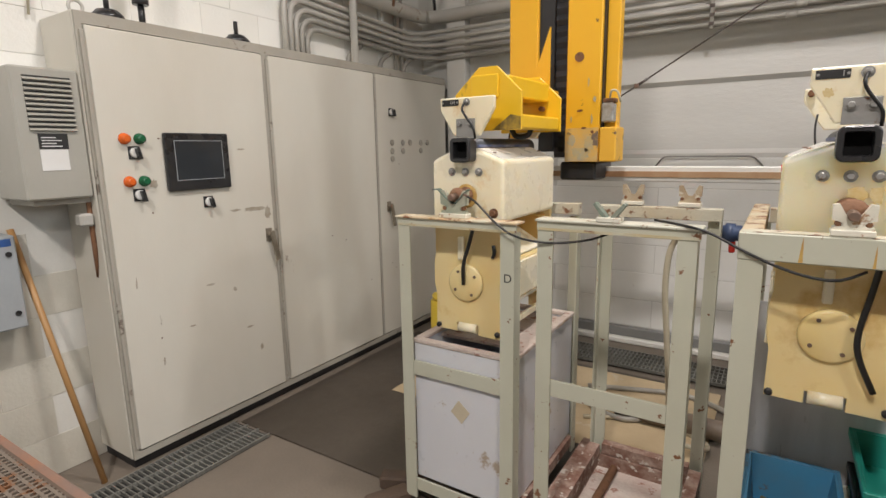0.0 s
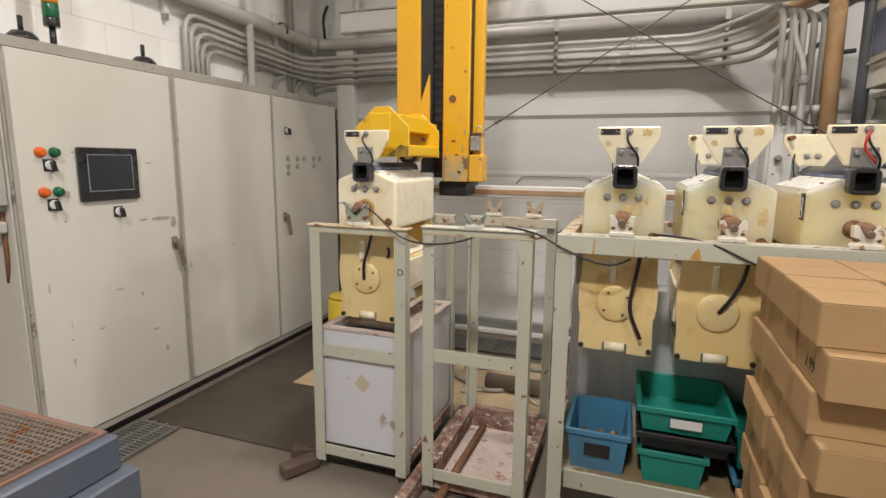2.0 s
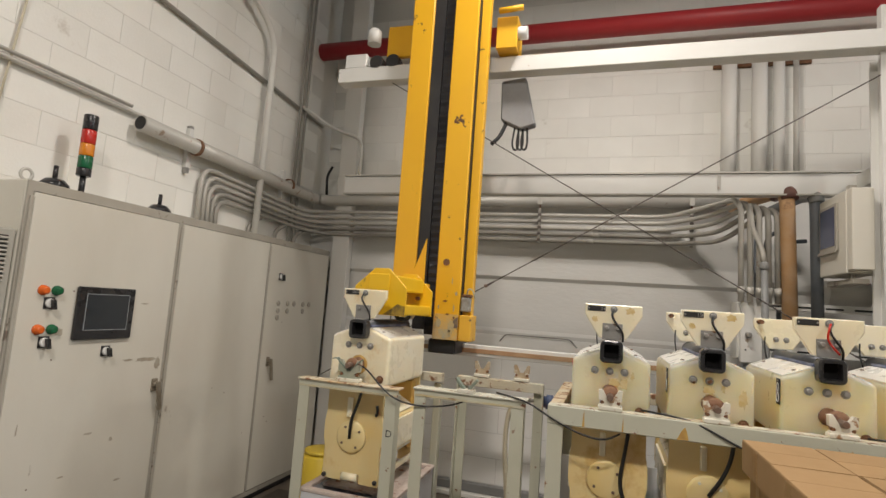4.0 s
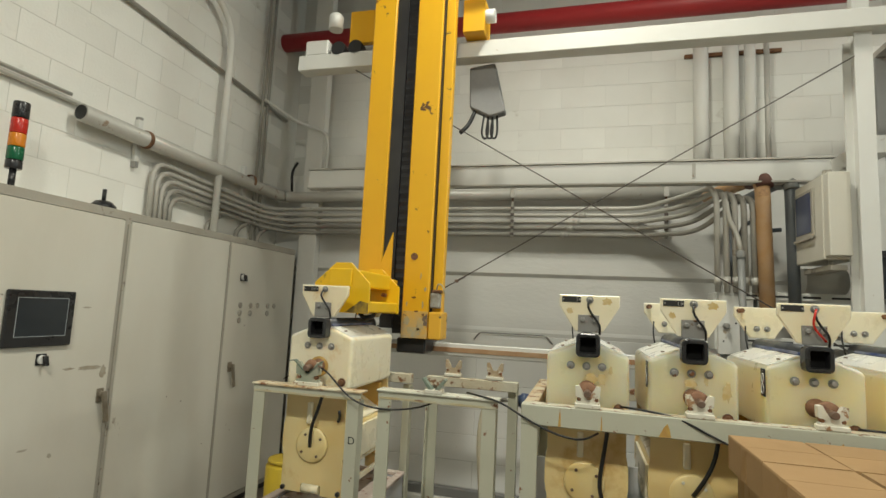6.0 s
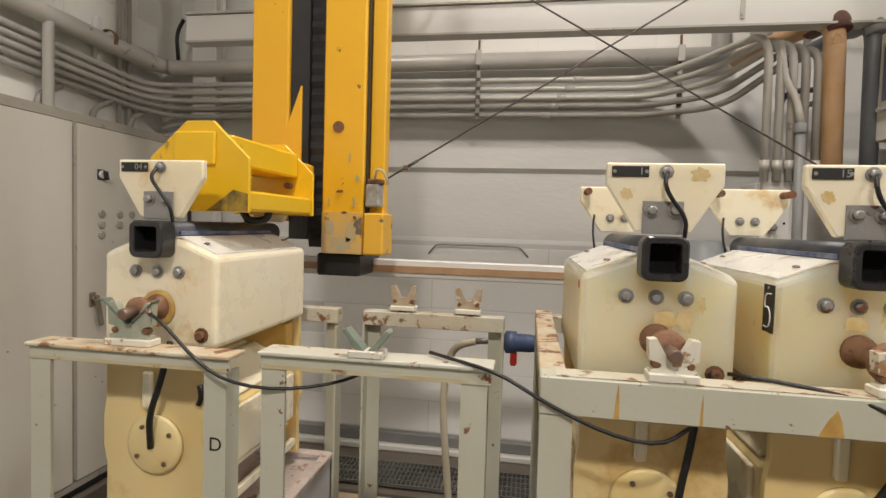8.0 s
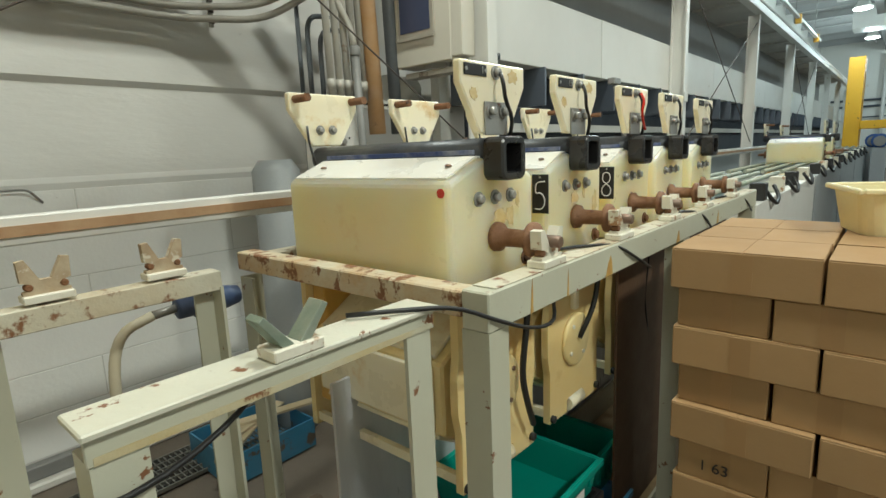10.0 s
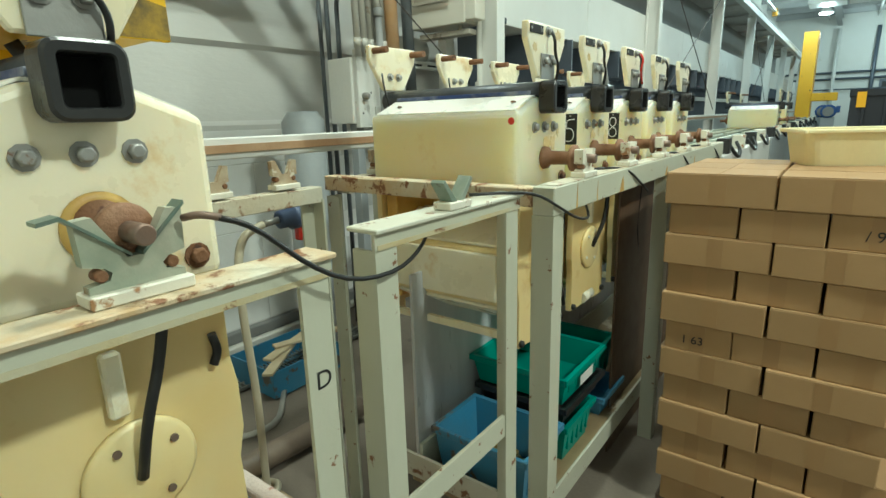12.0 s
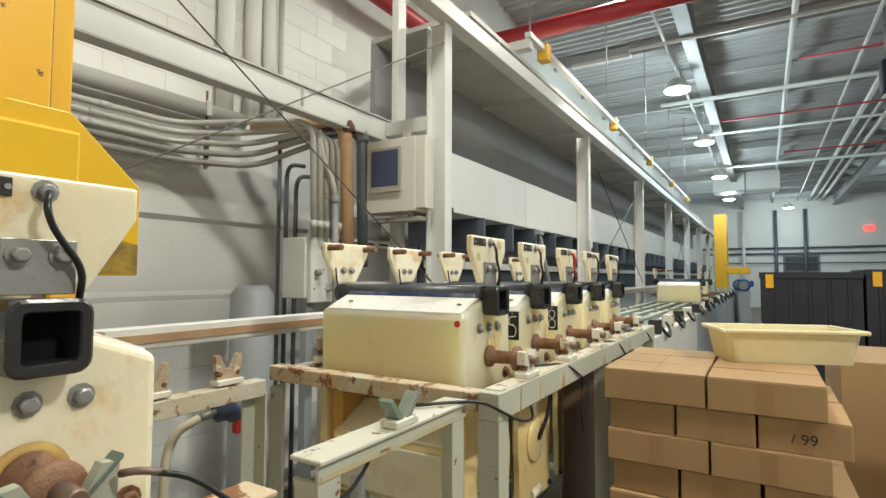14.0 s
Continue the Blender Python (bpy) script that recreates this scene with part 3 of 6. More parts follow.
# white lined tank in the first rack
lt = thing("lined_tank", (-1.07, 2.09, 0.1), "white lined rinse tank with a crusted rim inside the rack", "tank")
bm = open_tub(B(), -1.285, -0.835, 1.775, 2.45, 0.16, 0.775, 0.02)
part("body", bm, liner_white, lt)
bm = B()
for a in ((-1.295, -0.825, 1.770, 1.804), (-1.295, -0.825, 2.42, 2.456), (-1.295, -1.259, 1.804, 2.42), (-0.861, -0.825, 1.804, 2.42)):
    box(bm, *a, 0.775, 0.793, 0.003)
part("rim", bm, crusted, lt, "crusted pinkish rim")
part("lid", box(B(), -1.262, -0.858, 1.95, 2.427, 0.752, 0.765), crusted, lt, "scaled cover")
bm = B()
prism(bm, [(-0.045, 0.0), (0.0, -0.05), (0.045, 0.0), (0.0, 0.05)], "y", -0.0015, 0.0)
ob = single("tape_patch", bm, surface("masking_tape", (0.56, 0.49, 0.36), 0.6), "diamond-shaped beige tape patch on the white tank", "tape")
ob.matrix_world = pose(-1.065, 1.7745, 0.515, 0, -8, 0)

# long rack
lr = thing("long_rack", (0.95, 2.1, 0.0), "long pale grey-green steel rack with a rusty end rail", "rack", "steel racks")
RX0, RX1 = -0.125, 2.15
part("front_rail", box(B(), RX0, RX1, 1.690, 1.752, 1.262, 1.337, 0.003), rack_paint, lr)
for x_, w_, h_ in ((0.39, 0.05, 0.05), (0.02, 0.012, 0.07), (0.17, 0.008, 0.06), (0.93, 0.04, 0.04), (1.42, 0.03, 0.05)):
    st_ = B()
    prism(st_, [(x_ - w_ * 0.5, 1.264), (x_ + w_ * 0.35, 1.266), (x_ + w_ * 0.25, 1.264 + h_ * 0.6), (x_ + w_ * 0.1, 1.264 + h_), (x_ - w_ * 0.15, 1.264 + h_ * 0.7)], "y", 1.6892, 1.6899)
    part("stain", st_, ochre_stain, lr, "ochre chemical stain")
part("rail_top", box(B(), RX0 + 0.03, RX1, 1.694, 1.748, 1.3375, 1.3395), rack_rusty, lr, "stained top face")
part("end_rail", box(B(), RX0, RX0 + 0.055, 1.754, 2.56, 1.282, 1.332, 0.003), rust_streaked, lr, "end rail with heavily flaking rust")
part("rear_rail", box(B(), RX0 + 0.058, RX1, 2.50, 2.56, 1.265, 1.32, 0.002), rack_rusty, lr)
for x in (RX0 + 0.002, 1.0, RX1 - 0.07):
    for y, sy in ((1.692, 1), (2.556, -1)):
        part("post", angle_post(B(), x, y, 0.0, 1.261, 1, sy, 0.062), rack_paint, lr)
part("tray_front", box(B(), RX0 + 0.065, RX1 - 0.075, 1.765, 1.775, 0.19, 0.275, 0.001), rack_paint, lr)
part("tray_shelf", box(B(), RX0 + 0.01, RX1 - 0.01, 1.777, 2.22, 0.255, 0.268), tan_shelf, lr, "tan stained shelf")
part("tray_lip", box(B(), RX0 + 0.01, RX0 + 0.022, 1.80, 2.30, 0.27, 0.36), rack_rusty, lr)
part("tray_back_lip", box(B(), RX0 + 0.025, RX1 - 0.02, 2.182, 2.195, 0.27, 0.40), rack_paint, lr)
part("back_sheet", box(B(), RX0 + 0.025, RX1 - 0.02, 2.20, 2.21, 0.27, 1.02), stainless, lr, "stained stainless splash sheet")
part("dark_panel", box(B(), 0.72, RX1 - 0.08, 1.802, 1.81, 0.05, 1.261), surface("brown_panel", (0.10, 0.055, 0.03), 0.5, other=(0.05, 0.03, 0.02)), lr, "dark brown plastic panel")

# ---- barrel units ----
def vblock(bm, x, y, z, w=0.09, th=0.018, h=0.078):
    """A fork-shaped bearing block seen along y."""
    k = h / 0.062
    half = [(0.46 * w, 0.0), (0.46 * w, 0.006 * k), (0.27 * w, 0.009 * k), (0.24 * w, 0.015 * k), (0.30 * w, 0.020 * k), (0.48 * w, 0.024 * k), (0.5 * w, h), (0.34 * w, h + 0.002), (0.010, 0.026 * k)]
    prism(bm, [(x + u, z + v) for u, v in half] + [(x - u, z + v) for u, v in half[::-1]], "y", y - th / 2, y + th / 2)
    return bm


def bolt(bm, x, y, z, r=0.012, d=-1):
    lathe(bm, [(r * 1.5, 0.0), (r * 1.5, d * 0.003)], (x, y, z), "y", 10)
    lathe(bm, [(r, d * 0.003), (r, d * 0.012), (r * 0.7, d * 0.014)], (x, y, z), "y", 6)
    return bm


def ear_outline(c, w, z0, z1, foot):
    return [(c - foot, z0), (c + foot, z0), (c + w, z1 - 0.045), (c + w, z1), (c - w, z1), (c - w, z1 - 0.045)]


def barrel_unit(cx, label, cover, lower, cable_left=False, shaft_dx=0.0, yf=1.84, to_hub=False):
    u = thing("barrel_unit", (cx, 2.12, 1.25), label, "plating barrel", "barrel units")
    hw, yr = 0.16, 2.40
    gable = [(cx - hw, 1.29), (cx + hw, 1.29), (cx + hw, 1.525), (cx + 0.05, 1.568), (cx - 0.05, 1.568), (cx - hw, 1.525)]
    cb_ = prism(B(), gable, "y", yf, yr)
    bmesh.ops.bevel(cb_, geom=cb_.edges[:], offset=0.014, segments=3, affect="EDGES", profile=0.5)
    part("cover", cb_, cover, u)
    part("roof", prism(B(), [(cx - hw + 0.012, 1.5297), (cx - hw + 0.012, 1.5325), (cx - 0.05, 1.573), (cx + 0.05, 1.573), (cx + hw - 0.012, 1.5325), (cx + hw - 0.012, 1.5297), (cx + 0.05, 1.5685), (cx - 0.05, 1.5685)], "y", yf + 0.016, yr - 0.016), cover_top, u, "pale white cover top")
    drop = [(cx - 0.15, 1.289), (cx - 0.15, 1.15), (cx - 0.158, 1.10), (cx - 0.158, 1.02), (cx - 0.148, 0.97), (cx - 0.15, 0.825), (cx - 0.05, 0.822), (cx - 0.05, 0.86), (cx + 0.05, 0.86), (cx + 0.05, 0.818), (cx + 0.15, 0.815),
            (cx + 0.146, 0.97), (cx + 0.158, 1.02), (cx + 0.158, 1.10), (cx + 0.15, 1.15), (cx + 0.15, 1.289)]
    fp = part("hanger_plate", prism(B(), drop, "y", yf, yf + 0.021), lower, u, "yellowed front hanger plate")
    part("hanger_plate", prism(B(), drop, "y", yr - 0.021, yr), lower, u, "yellowed rear hanger plate")
    # roller, hub disc, tab and corner plugs on the front hanger
    part("roller", rod(B(), [(cx - 0.042, yf + 0.008, 0.843), (cx + 0.042, yf + 0.008, 0.843)], 0.022, 14), cream_light, fp, "pale plastic roller")
    b = B()
    lathe(b, [(0.078, 0.0), (0.078, -0.008), (0.07, -0.012), (0.0105, -0.012)], (cx - 0.005, yf, 1.035), "y", 28)
    part("disc", b, cream_yellow, fp, "round bearing cover")
    for k in range(4):
        part("screw", lathe(B(), [(0.006, -0.012), (0.006, -0.016)], (cx - 0.005 + 0.055 * math.cos(k * math.pi / 2 + 0.6), yf, 1.035 + 0.055 * math.sin(k * math.pi / 2 + 0.6)), "y", 8), white_bracket if to_hub else pin_metal, fp)
    part("tab", box(B(), cx - 0.035, cx - 0.01, yf - 0.018, yf, 1.13, 1.225, 0.004), cream_light, fp, "pale upright tab")
    for sx in (-0.138, 0.138):
        part("plug", lathe(B(), [(0.011, 0.0), (0.011, -0.01), (0.006, -0.012)], (cx + sx, yf, 0.838), "y", 10), black_rubber_and_shade, fp, "black plug")
    # barrel between the hangers
    r0, zc = 0.172, 1.035
    six = [(cx + r0 * math.cos(math.pi / 6 + k * math.pi / 3), zc + r0 * math.sin(math.pi / 6 + k * math.pi / 3)) for k in range(6)]
    barrel = part("barrel", prism(B(), six, "y", yf + 0.05, yr - 0.05, 0.006), lower, u, "six-sided yellowed barrel")
    for k in range(6):
        a = k * math.pi / 3
        ux, uz = math.cos(a), math.sin(a)
        d = r0 * math.cos(math.pi / 6)
        b = B()
        box(b, -0.075, 0.075, yf + 0.075, yr - 0.075, 0.0, 0.012, 0.003)
        bmesh.ops.transform(b, matrix=Matrix.Translation((cx + ux * d, 0, zc + uz * d)) @ Matrix.Rotation(math.pi / 2 - a, 4, "Y"), verts=b.verts)
        part("panel", b, cream_light, barrel, "pale perforated panel")
    for sx in (-0.135, 0.135):
        part("tie_bar", box(B(), cx + sx - 0.008, cx + sx + 0.008, yf + 0.022, yr - 0.022, 0.838, 0.862), cream_light, u)
    part("gear_guard", box(B(), cx - 0.13, cx + 0.13, yr - 0.075, yr - 0.024, 0.90, 1.27, 0.004), amber, u, "amber plastic guard")
    # carrying bar with a square socket
    part("bar", tube(B(), (cx, yf + 0.001, 1.578), (cx, yr + 0.06, 1.578), 0.034, 0.029, 20), bar_blue, u, "dark blue-black hollow carrying bar")
    part("socket", square_socket(B(), cx, 1.566, 0.046, 0.030, yf - 0.052, yf - 0.003), black_plastic, u, "black square tube socket")
    # black plate closes the socket and paints its inner shade
    part("socket_back", box(B(), cx - 0.0305, cx + 0.0305, yf - 0.009, yf - 0.0045, 1.5355, 1.5965), socket_shade, u, "black sheet painted as the shade inside the socket")
    for sx in (-0.036, 0.036):
        part("seal_strip", box(B(), cx + sx - 0.004, cx + sx + 0.004, yf + 0.03, yr - 0.016, 1.5755, 1.586, 0.001), seal_blue, u, "blue strip with white residue")
    for sx, sy in ((-0.10, 0.05), (0.10, 0.05), (-0.10, 0.48), (0.10, 0.48)):
        part("roof_screw", lathe(B(), [(0.008, 0.0), (0.008, 0.003), (0.004, 0.005)], (cx + sx, yf + sy, 1.5535), "z", 8), pin_metal, u)
    # front ear
    ear = part("ear", prism(B(), ear_outline(cx + 0.003, 0.118, 1.62, 1.765, 0.055), "y", yf - 0.002, yf + 0.018, 0.003), cream_light, u, "pale tapered lug")
    tag = part("tag", box(B(), cx - 0.105, cx - 0.03, yf - 0.006, yf - 0.0025, 1.735, 1.758, 0.001), ink_and_shade, ear, "small black number tag")
    for sx in (-0.100, -0.035):
        part("tag_rivet", lathe(B(), [(0.004, -0.006), (0.004, -0.0075)], (cx + sx, yf, 1.7465), "y", 8), steel, ear)
    part("plate", box(B(), cx - 0.04, cx + 0.042, yf - 0.007, yf - 0.0025, 1.616, 1.685, 0.001), steel, ear, "dull steel plate")
    for bx_, by_, bz_ in ((-0.022, -0.007, 1.665), (0.024, -0.007, 1.665), (0.005, -0.002, 1.746)):
        part("bolt", bolt(B(), cx + bx_, yf + by_, bz_, 0.010), steel, ear)
    part("lead", rod(B(), bent([(cx + 0.005, yf - 0.016, 1.744), (cx - 0.004, yf - 0.03, 1.72), (cx + 0.012, yf - 0.022, 1.69), (cx + 0.045, yf - 0.02, 1.65), (cx + 0.045, yf - 0.01, 1.61)], 0.03), 0.0046, 8), cable_m, ear, "black cable")
    # rear ear with pins
    part("rear_lead", rod(B(), bent([(cx - 0.07, yr + 0.02, 1.67), (cx - 0.075, yr + 0.01, 1.62), (cx - 0.068, yr - 0.006, 1.56)], 0.03), 0.0035, 6), cable_m, u, "thin black cable")
    er = part("rear_ear", prism(B(), ear_outline(cx + 0.003, 0.118, 1.615, 1.76, 0.05), "y", yr + 0.03, yr + 0.05, 0.003), cream_light, u, "pale tapered lug")
    for sx in (-0.095, 0.10):
        part("pin", rod(B(), [(cx + sx, yr - 0.03, 1.742), (cx + sx, yr + 0.06, 1.742)], 0.011, 10), rust_metal, er, "brown pin")
    for sx in (-0.02, 0.024):
        part("bolt", bolt(B(), cx + sx, yr + 0.03, 1.66, 0.009), steel, er)
    # bolts and shaft on the front plate
    for sx in (-0.065, -0.004, 0.056):
        part("bolt", bolt(B(), cx + sx, yf, 1.482, 0.011), steel, u)
    part("bolt", bolt(B(), cx + 0.12, yf, 1.325, 0.013), rust_metal, u, "rusty bolt")
    hx = cx + shaft_dx
    b = B()
    reach = yf - (1.758 if cable_left else 1.690)
    disc_at = -reach + (0.052 if cable_left else 0.062)
    disc_r = 0.034 if cable_left else 0.038
    profile = [(0.034, 0.0), (0.032, -0.012), (0.021, -0.018), (0.019, disc_at), (disc_r, disc_at - 0.002), (disc_r, disc_at - 0.012), (disc_r - 0.005, disc_at - 0.016), (0.0135, disc_at - 0.021)]
    lathe(b, profile, (hx, yf, 1.392), "y", 20)
    shaft = part("shaft", b, brown_shaft, u, "brown rusty flanged shaft")
    part("pin", lathe(B(), [(0.0133, disc_at - 0.019), (0.0133, -reach - 0.008), (0.011, -reach - 0.011)], (hx, yf, 1.392), "y", 14), pin_metal, shaft, "worn dark pin end")
    if cable_left:
        part("ring", lathe(B(), [(0.047, 0.0), (0.047, -0.004), (0.037, -0.0055)], (hx, yf, 1.388), "y", 28), ochre_stain, u, "ochre rusty ring round the shaft")
    b = B()
    lathe(b, [(0.03, 0.0), (0.03, 0.02), (0.045, 0.022), (0.045, 0.04), (0.02, 0.042), (0.014, 0.11)], (cx, yr, 1.388), "y", 18)
    part("rear_shaft", b, rust_metal, u, "rusty shaft")
    # power cable that hangs in front of the hanger
    hub_run = [(cx + 0.085, yf - 0.03, 1.30), (cx + 0.075, yf - 0.035, 1.20), (cx + 0.045, yf - 0.035, 1.12), (cx - 0.002, yf - 0.014, 1.038)]
    part("cable", rod(B(), bent(hub_run if to_hub else [(cx + 0.085, yf - 0.03, 1.30), (cx + 0.07, yf - 0.035, 1.18), (cx + 0.05, yf - 0.03, 1.06), (cx + 0.055, yf - 0.035, 1.0), (cx + 0.10, yf - 0.03, 0.90)] if not cable_left else
                             [(cx + 0.055, yf - 0.03, 1.31), (cx + 0.03, yf - 0.035, 1.2), (cx - 0.0, yf - 0.035, 1.12), (cx - 0.01, yf - 0.015, 1.03)], 0.06), 0.008, 8), cable_m, u, "black cable")
    return u


U0 = barrel_unit(-1.083, "white covered plating barrel unit hanging in the rack", cream_light, cream_yellow, True, 0.0, 1.873)
UNITS = [(0.505, "cream plating barrel unit beside the first in the long rack"), (0.912, "cream stained plating barrel unit with a red lead"),
         (1.305, "cream plating barrel unit in the long rack"), (1.74, "cream plating barrel unit near the rack end")]
first = barrel_unit(0.118, "cream plating barrel unit with a small red dot", cream, cream_yellow)
second = barrel_unit(0.505, UNITS[0][1], cream, cream_yellow, to_hub=True)
for cx, label in UNITS[1:]:
    ob = copy_thing(first, pose(cx, 2.12, 1.25))
    ob["label"] = label
    if cx == 0.912:
        part("red_lead", rod(B(), bent([(cx + 0.003, 1.818, 1.744), (cx - 0.01, 1.80, 1.72), (cx - 0.012, 1.81, 1.68), (cx + 0.03, 1.812, 1.63)], 0.03), 0.0042, 8), red_lens, ob, "red lead")
single("red_dot", lathe(B(), [(0.010, 0.0), (0.010, -0.0015)], (-0.0424, 1.862, 1.502), "x", 14), surface("red_sticker", (0.7, 0.05, 0.03), 0.5, bump=0.0), "small red round sticker on the barrel cover", "sticker")


def blotch(bm, axis, u, v, w, h, a, b, seed, n=18):
    """An irregular thin patch in the plane across the given axis."""
    r = random.Random(seed)
    ring = []
    for k in range(n):
        t = 2 * math.pi * k / n
        q = r.uniform(0.55, 1.0)
        ring.append((u + 0.5 * w * q * math.cos(t), v + 0.5 * h * q * math.sin(t)))
    return prism(bm, ring, axis, a, b)


for unit, spots_ in ((first, ((0.135, 1.437, 0.055, 0.05), (0.175, 1.435, 0.045, 0.06), (0.207, 1.468, 0.02, 0.045))),
                     (second, ((0.50, 1.447, 0.05, 0.045), (0.553, 1.457, 0.022, 0.045), (0.625, 1.42, 0.04, 0.09)))):
    for k, (u_, v_, w_, h_) in enumerate(spots_):
        part("residue", blotch(B(), "y", u_, v_, w_, h_, 1.8392, 1.8399, 30 + k), glue_m, unit, "amber glue residue")


for unit, x_ in ((first, 0.19), (second, 0.578)):
    part("residue", blotch(B(), "y", x_, 1.742, 0.05, 0.035, 1.8372, 1.8379, 50), glue_m, unit, "amber stain")
    part("residue", blotch(B(), "y", x_ - 0.145, 1.70, 0.03, 0.03, 1.8372, 1.8379, 51), glue_m, unit, "amber stain")


def shaft_fork(x, y, z, m, label, h=0.070, w=0.09, th=0.018):
    f = thing("shaft_fork", (x, y, z), label, "bracket", "shaft forks")
    part("base", box(B(), x - w / 2, x + w / 2, y - 0.022, y + 0.022, z, z + 0.016, 0.002), white_bracket, f)
    if m is fork_green:
        for side in (-1, 1):
            part("arm", prism(B(), [(x + side * 0.004, z + 0.016), (x + side * 0.022, z + 0.016), (x + side * 0.052, z + 0.016 + h), (x + side * 0.044, z + 0.022 + h)], "y", y - 0.016, y + 0.016, 0.001), m, f, "thin corroded arm")
        return f
    part("fork", vblock(B(), x, y, z + 0.016, w, th, h), m, f)
    for sx in (-0.40, 0.40):
        part("bolt", lathe(B(), [(0.0075, 0.008), (0.0075, -0.010), (0.005, -0.012)], (x + sx * w * 0.85, y, z + 0.016 + 0.014 * h / 0.062), "y", 10), rust_metal, f, "rusty bolt")
    if m is copper_green:
        for side, reach in ((-1, 0.022 if w > 0.1 else 0.003), (1, 0.004)):
            tip = (x + side * (0.5 * w + reach * 0.5), z + 0.016 + h + 0.004)
            low = (x + side * 0.006, z + 0.016 + 0.026 * h / 0.062)
            strip = [low, tip] + ([(tip[0] - reach, tip[1] - 0.004)] if side < 0 else [])
            up = 0.0045
            part("liner", prism(B(), [(p, q) for p, q in strip] + [(p, q + up) for p, q in strip[::-1]], "y", y - 0.014, y + 0.014), liner_metal, f, "green-grey bent metal liner")
    return f


for k, x in enumerate((-1.08, 0.12, 0.505, 0.912, 1.305, 1.74)):
    if k == 0:
        shaft_fork(x - 0.005, 1.785, 1.3135, copper_green, "greenish corroded fork bracket carrying the shaft", 0.085, 0.12)
    else:
        shaft_fork(x, 1.713, 1.340, white_bracket, "white fork bracket carrying a rusty shaft", 0.062, 0.092, 0.026)
shaft_fork(-0.487, 1.745, 1.3355, fork_green, "empty verdigris-stained fork bracket on the rack rail", 0.040, 0.075)
for x in (-1.08, -0.585, -0.355, 0.12, 0.505):
    shaft_fork(x, 2.475 if x < -0.2 else 2.53, 1.318 if x < -0.2 else 1.3215, stained_fork, "brown-stained fork bracket on the rear rail")

# ---- control cabinet ----
CX, CY0, CY1 = -2.65, 1.243, 4.22
cab = thing("control_cabinet", (-2.8, 2.7, 0.0), "large beige steel control cabinet with three doors", "cabinet")
part("body", box(B(), X0 + 0.004, CX - 0.018, CY0, CY1, 0.06, 2.19, 0.006), cabinet_paint, cab)
part("plinth", box(B(), X0 + 0.004, CX - 0.045, CY0 + 0.02, CY1 - 0.02, 0.0, 0.058), black_rubber_and_shade, cab, "dark recessed plinth")
bm = B()
box(bm, CX - 0.0175, CX - 0.004, CY0 + 0.004, CY1 - 0.004, 0.062, 0.10)
box(bm, CX - 0.0175, CX - 0.004, CY0 + 0.004, CY1 - 0.004, 2.135, 2.186)
box(bm, CX - 0.0175, CX - 0.004, CY0 + 0.004, CY0 + 0.03, 0.10, 2.135)
box(bm, CX - 0.0175, CX - 0.004, 2.215, 2.255, 0.10, 2.135)
box(bm, CX - 0.0175, CX - 0.004, 3.215, 3.235, 0.10, 2.135)
part("frame", bm, cabinet_trim, cab)
doors = []
for y0, y1 in ((1.278, 2.212), (2.258, 3.212), (3.238, 4.20)):
    doors.append(part("door", box(B(), CX - 0.0165, CX + 0.004, y0, y1, 0.105, 2.13, 0.004), cabinet_paint, cab))
    part("hinge", box(B(), CX - 0.003, CX + 0.008, y0 - 0.022, y0 - 0.003, 0.12, 2.11, 0.002), cabinet_trim, doors[-1], "long piano hinge")
# roof eyebolts
bm = B()
ring = [(X0 + 0.17 + 0.0, 1.33 + 0.03 * math.cos(a), 2.235 + 0.03 * math.sin(a)) for a in [k * math.pi / 6 for k in range(13)]]
rod(bm, ring, 0.008, 8, caps=False)
part("eyebolt", bm, conduit_grey, cab)


def on_door(y, z, d=0.004):
    return (CX + d, y, z)


handle_metal = surface("worn_handle", (0.24, 0.20, 0.15), 0.4, 0.5, other=(0.40, 0.36, 0.29), other_scale=14, other_amount=0.8)


def door_handle(y, z, door):
    h = part("handle", box(B(), CX + 0.0045, CX + 0.014, y - 0.022, y + 0.022, z - 0.035, z + 0.045, 0.003), handle_metal, door, "worn brown latch handle")
    part("hub", lathe(B(), [(0.02, 0.014), (0.02, 0.03), (0.014, 0.034)], (CX, y, z + 0.012), "x", 14), handle_metal, h)
    b = B()
    prism(b, [(y - 0.016, z + 0.03), (y + 0.014, z + 0.03), (y + 0.05, z - 0.15), (y + 0.022, z - 0.155)], "x", CX + 0.03, CX + 0.046, 0.003)
    part("lever", b, handle_metal, h)


door_handle(2.165, 1.075, doors[0])
door_handle(3.34, 1.13, doors[2])

# touch panel and push buttons on the first door
hmi = part("touch_panel", box(B(), CX + 0.0045, CX + 0.028, 1.565, 1.925, 1.385, 1.675, 0.006), black_plastic, doors[0], "black framed touch panel")
part("screen", box(B(), CX + 0.028, CX + 0.0295, 1.615, 1.88, 1.44, 1.635), screen_glass, hmi, "dark screen")
bm = B()
for a in ((1.612, 1.883, 1.635, 1.638), (1.612, 1.883, 1.437, 1.44), (1.612, 1.615, 1.44, 1.635), (1.88, 1.883, 1.44, 1.635)):
    box(bm, CX + 0.028, CX + 0.030, *a)
part("screen_edge", bm, grey_box_paint, hmi)


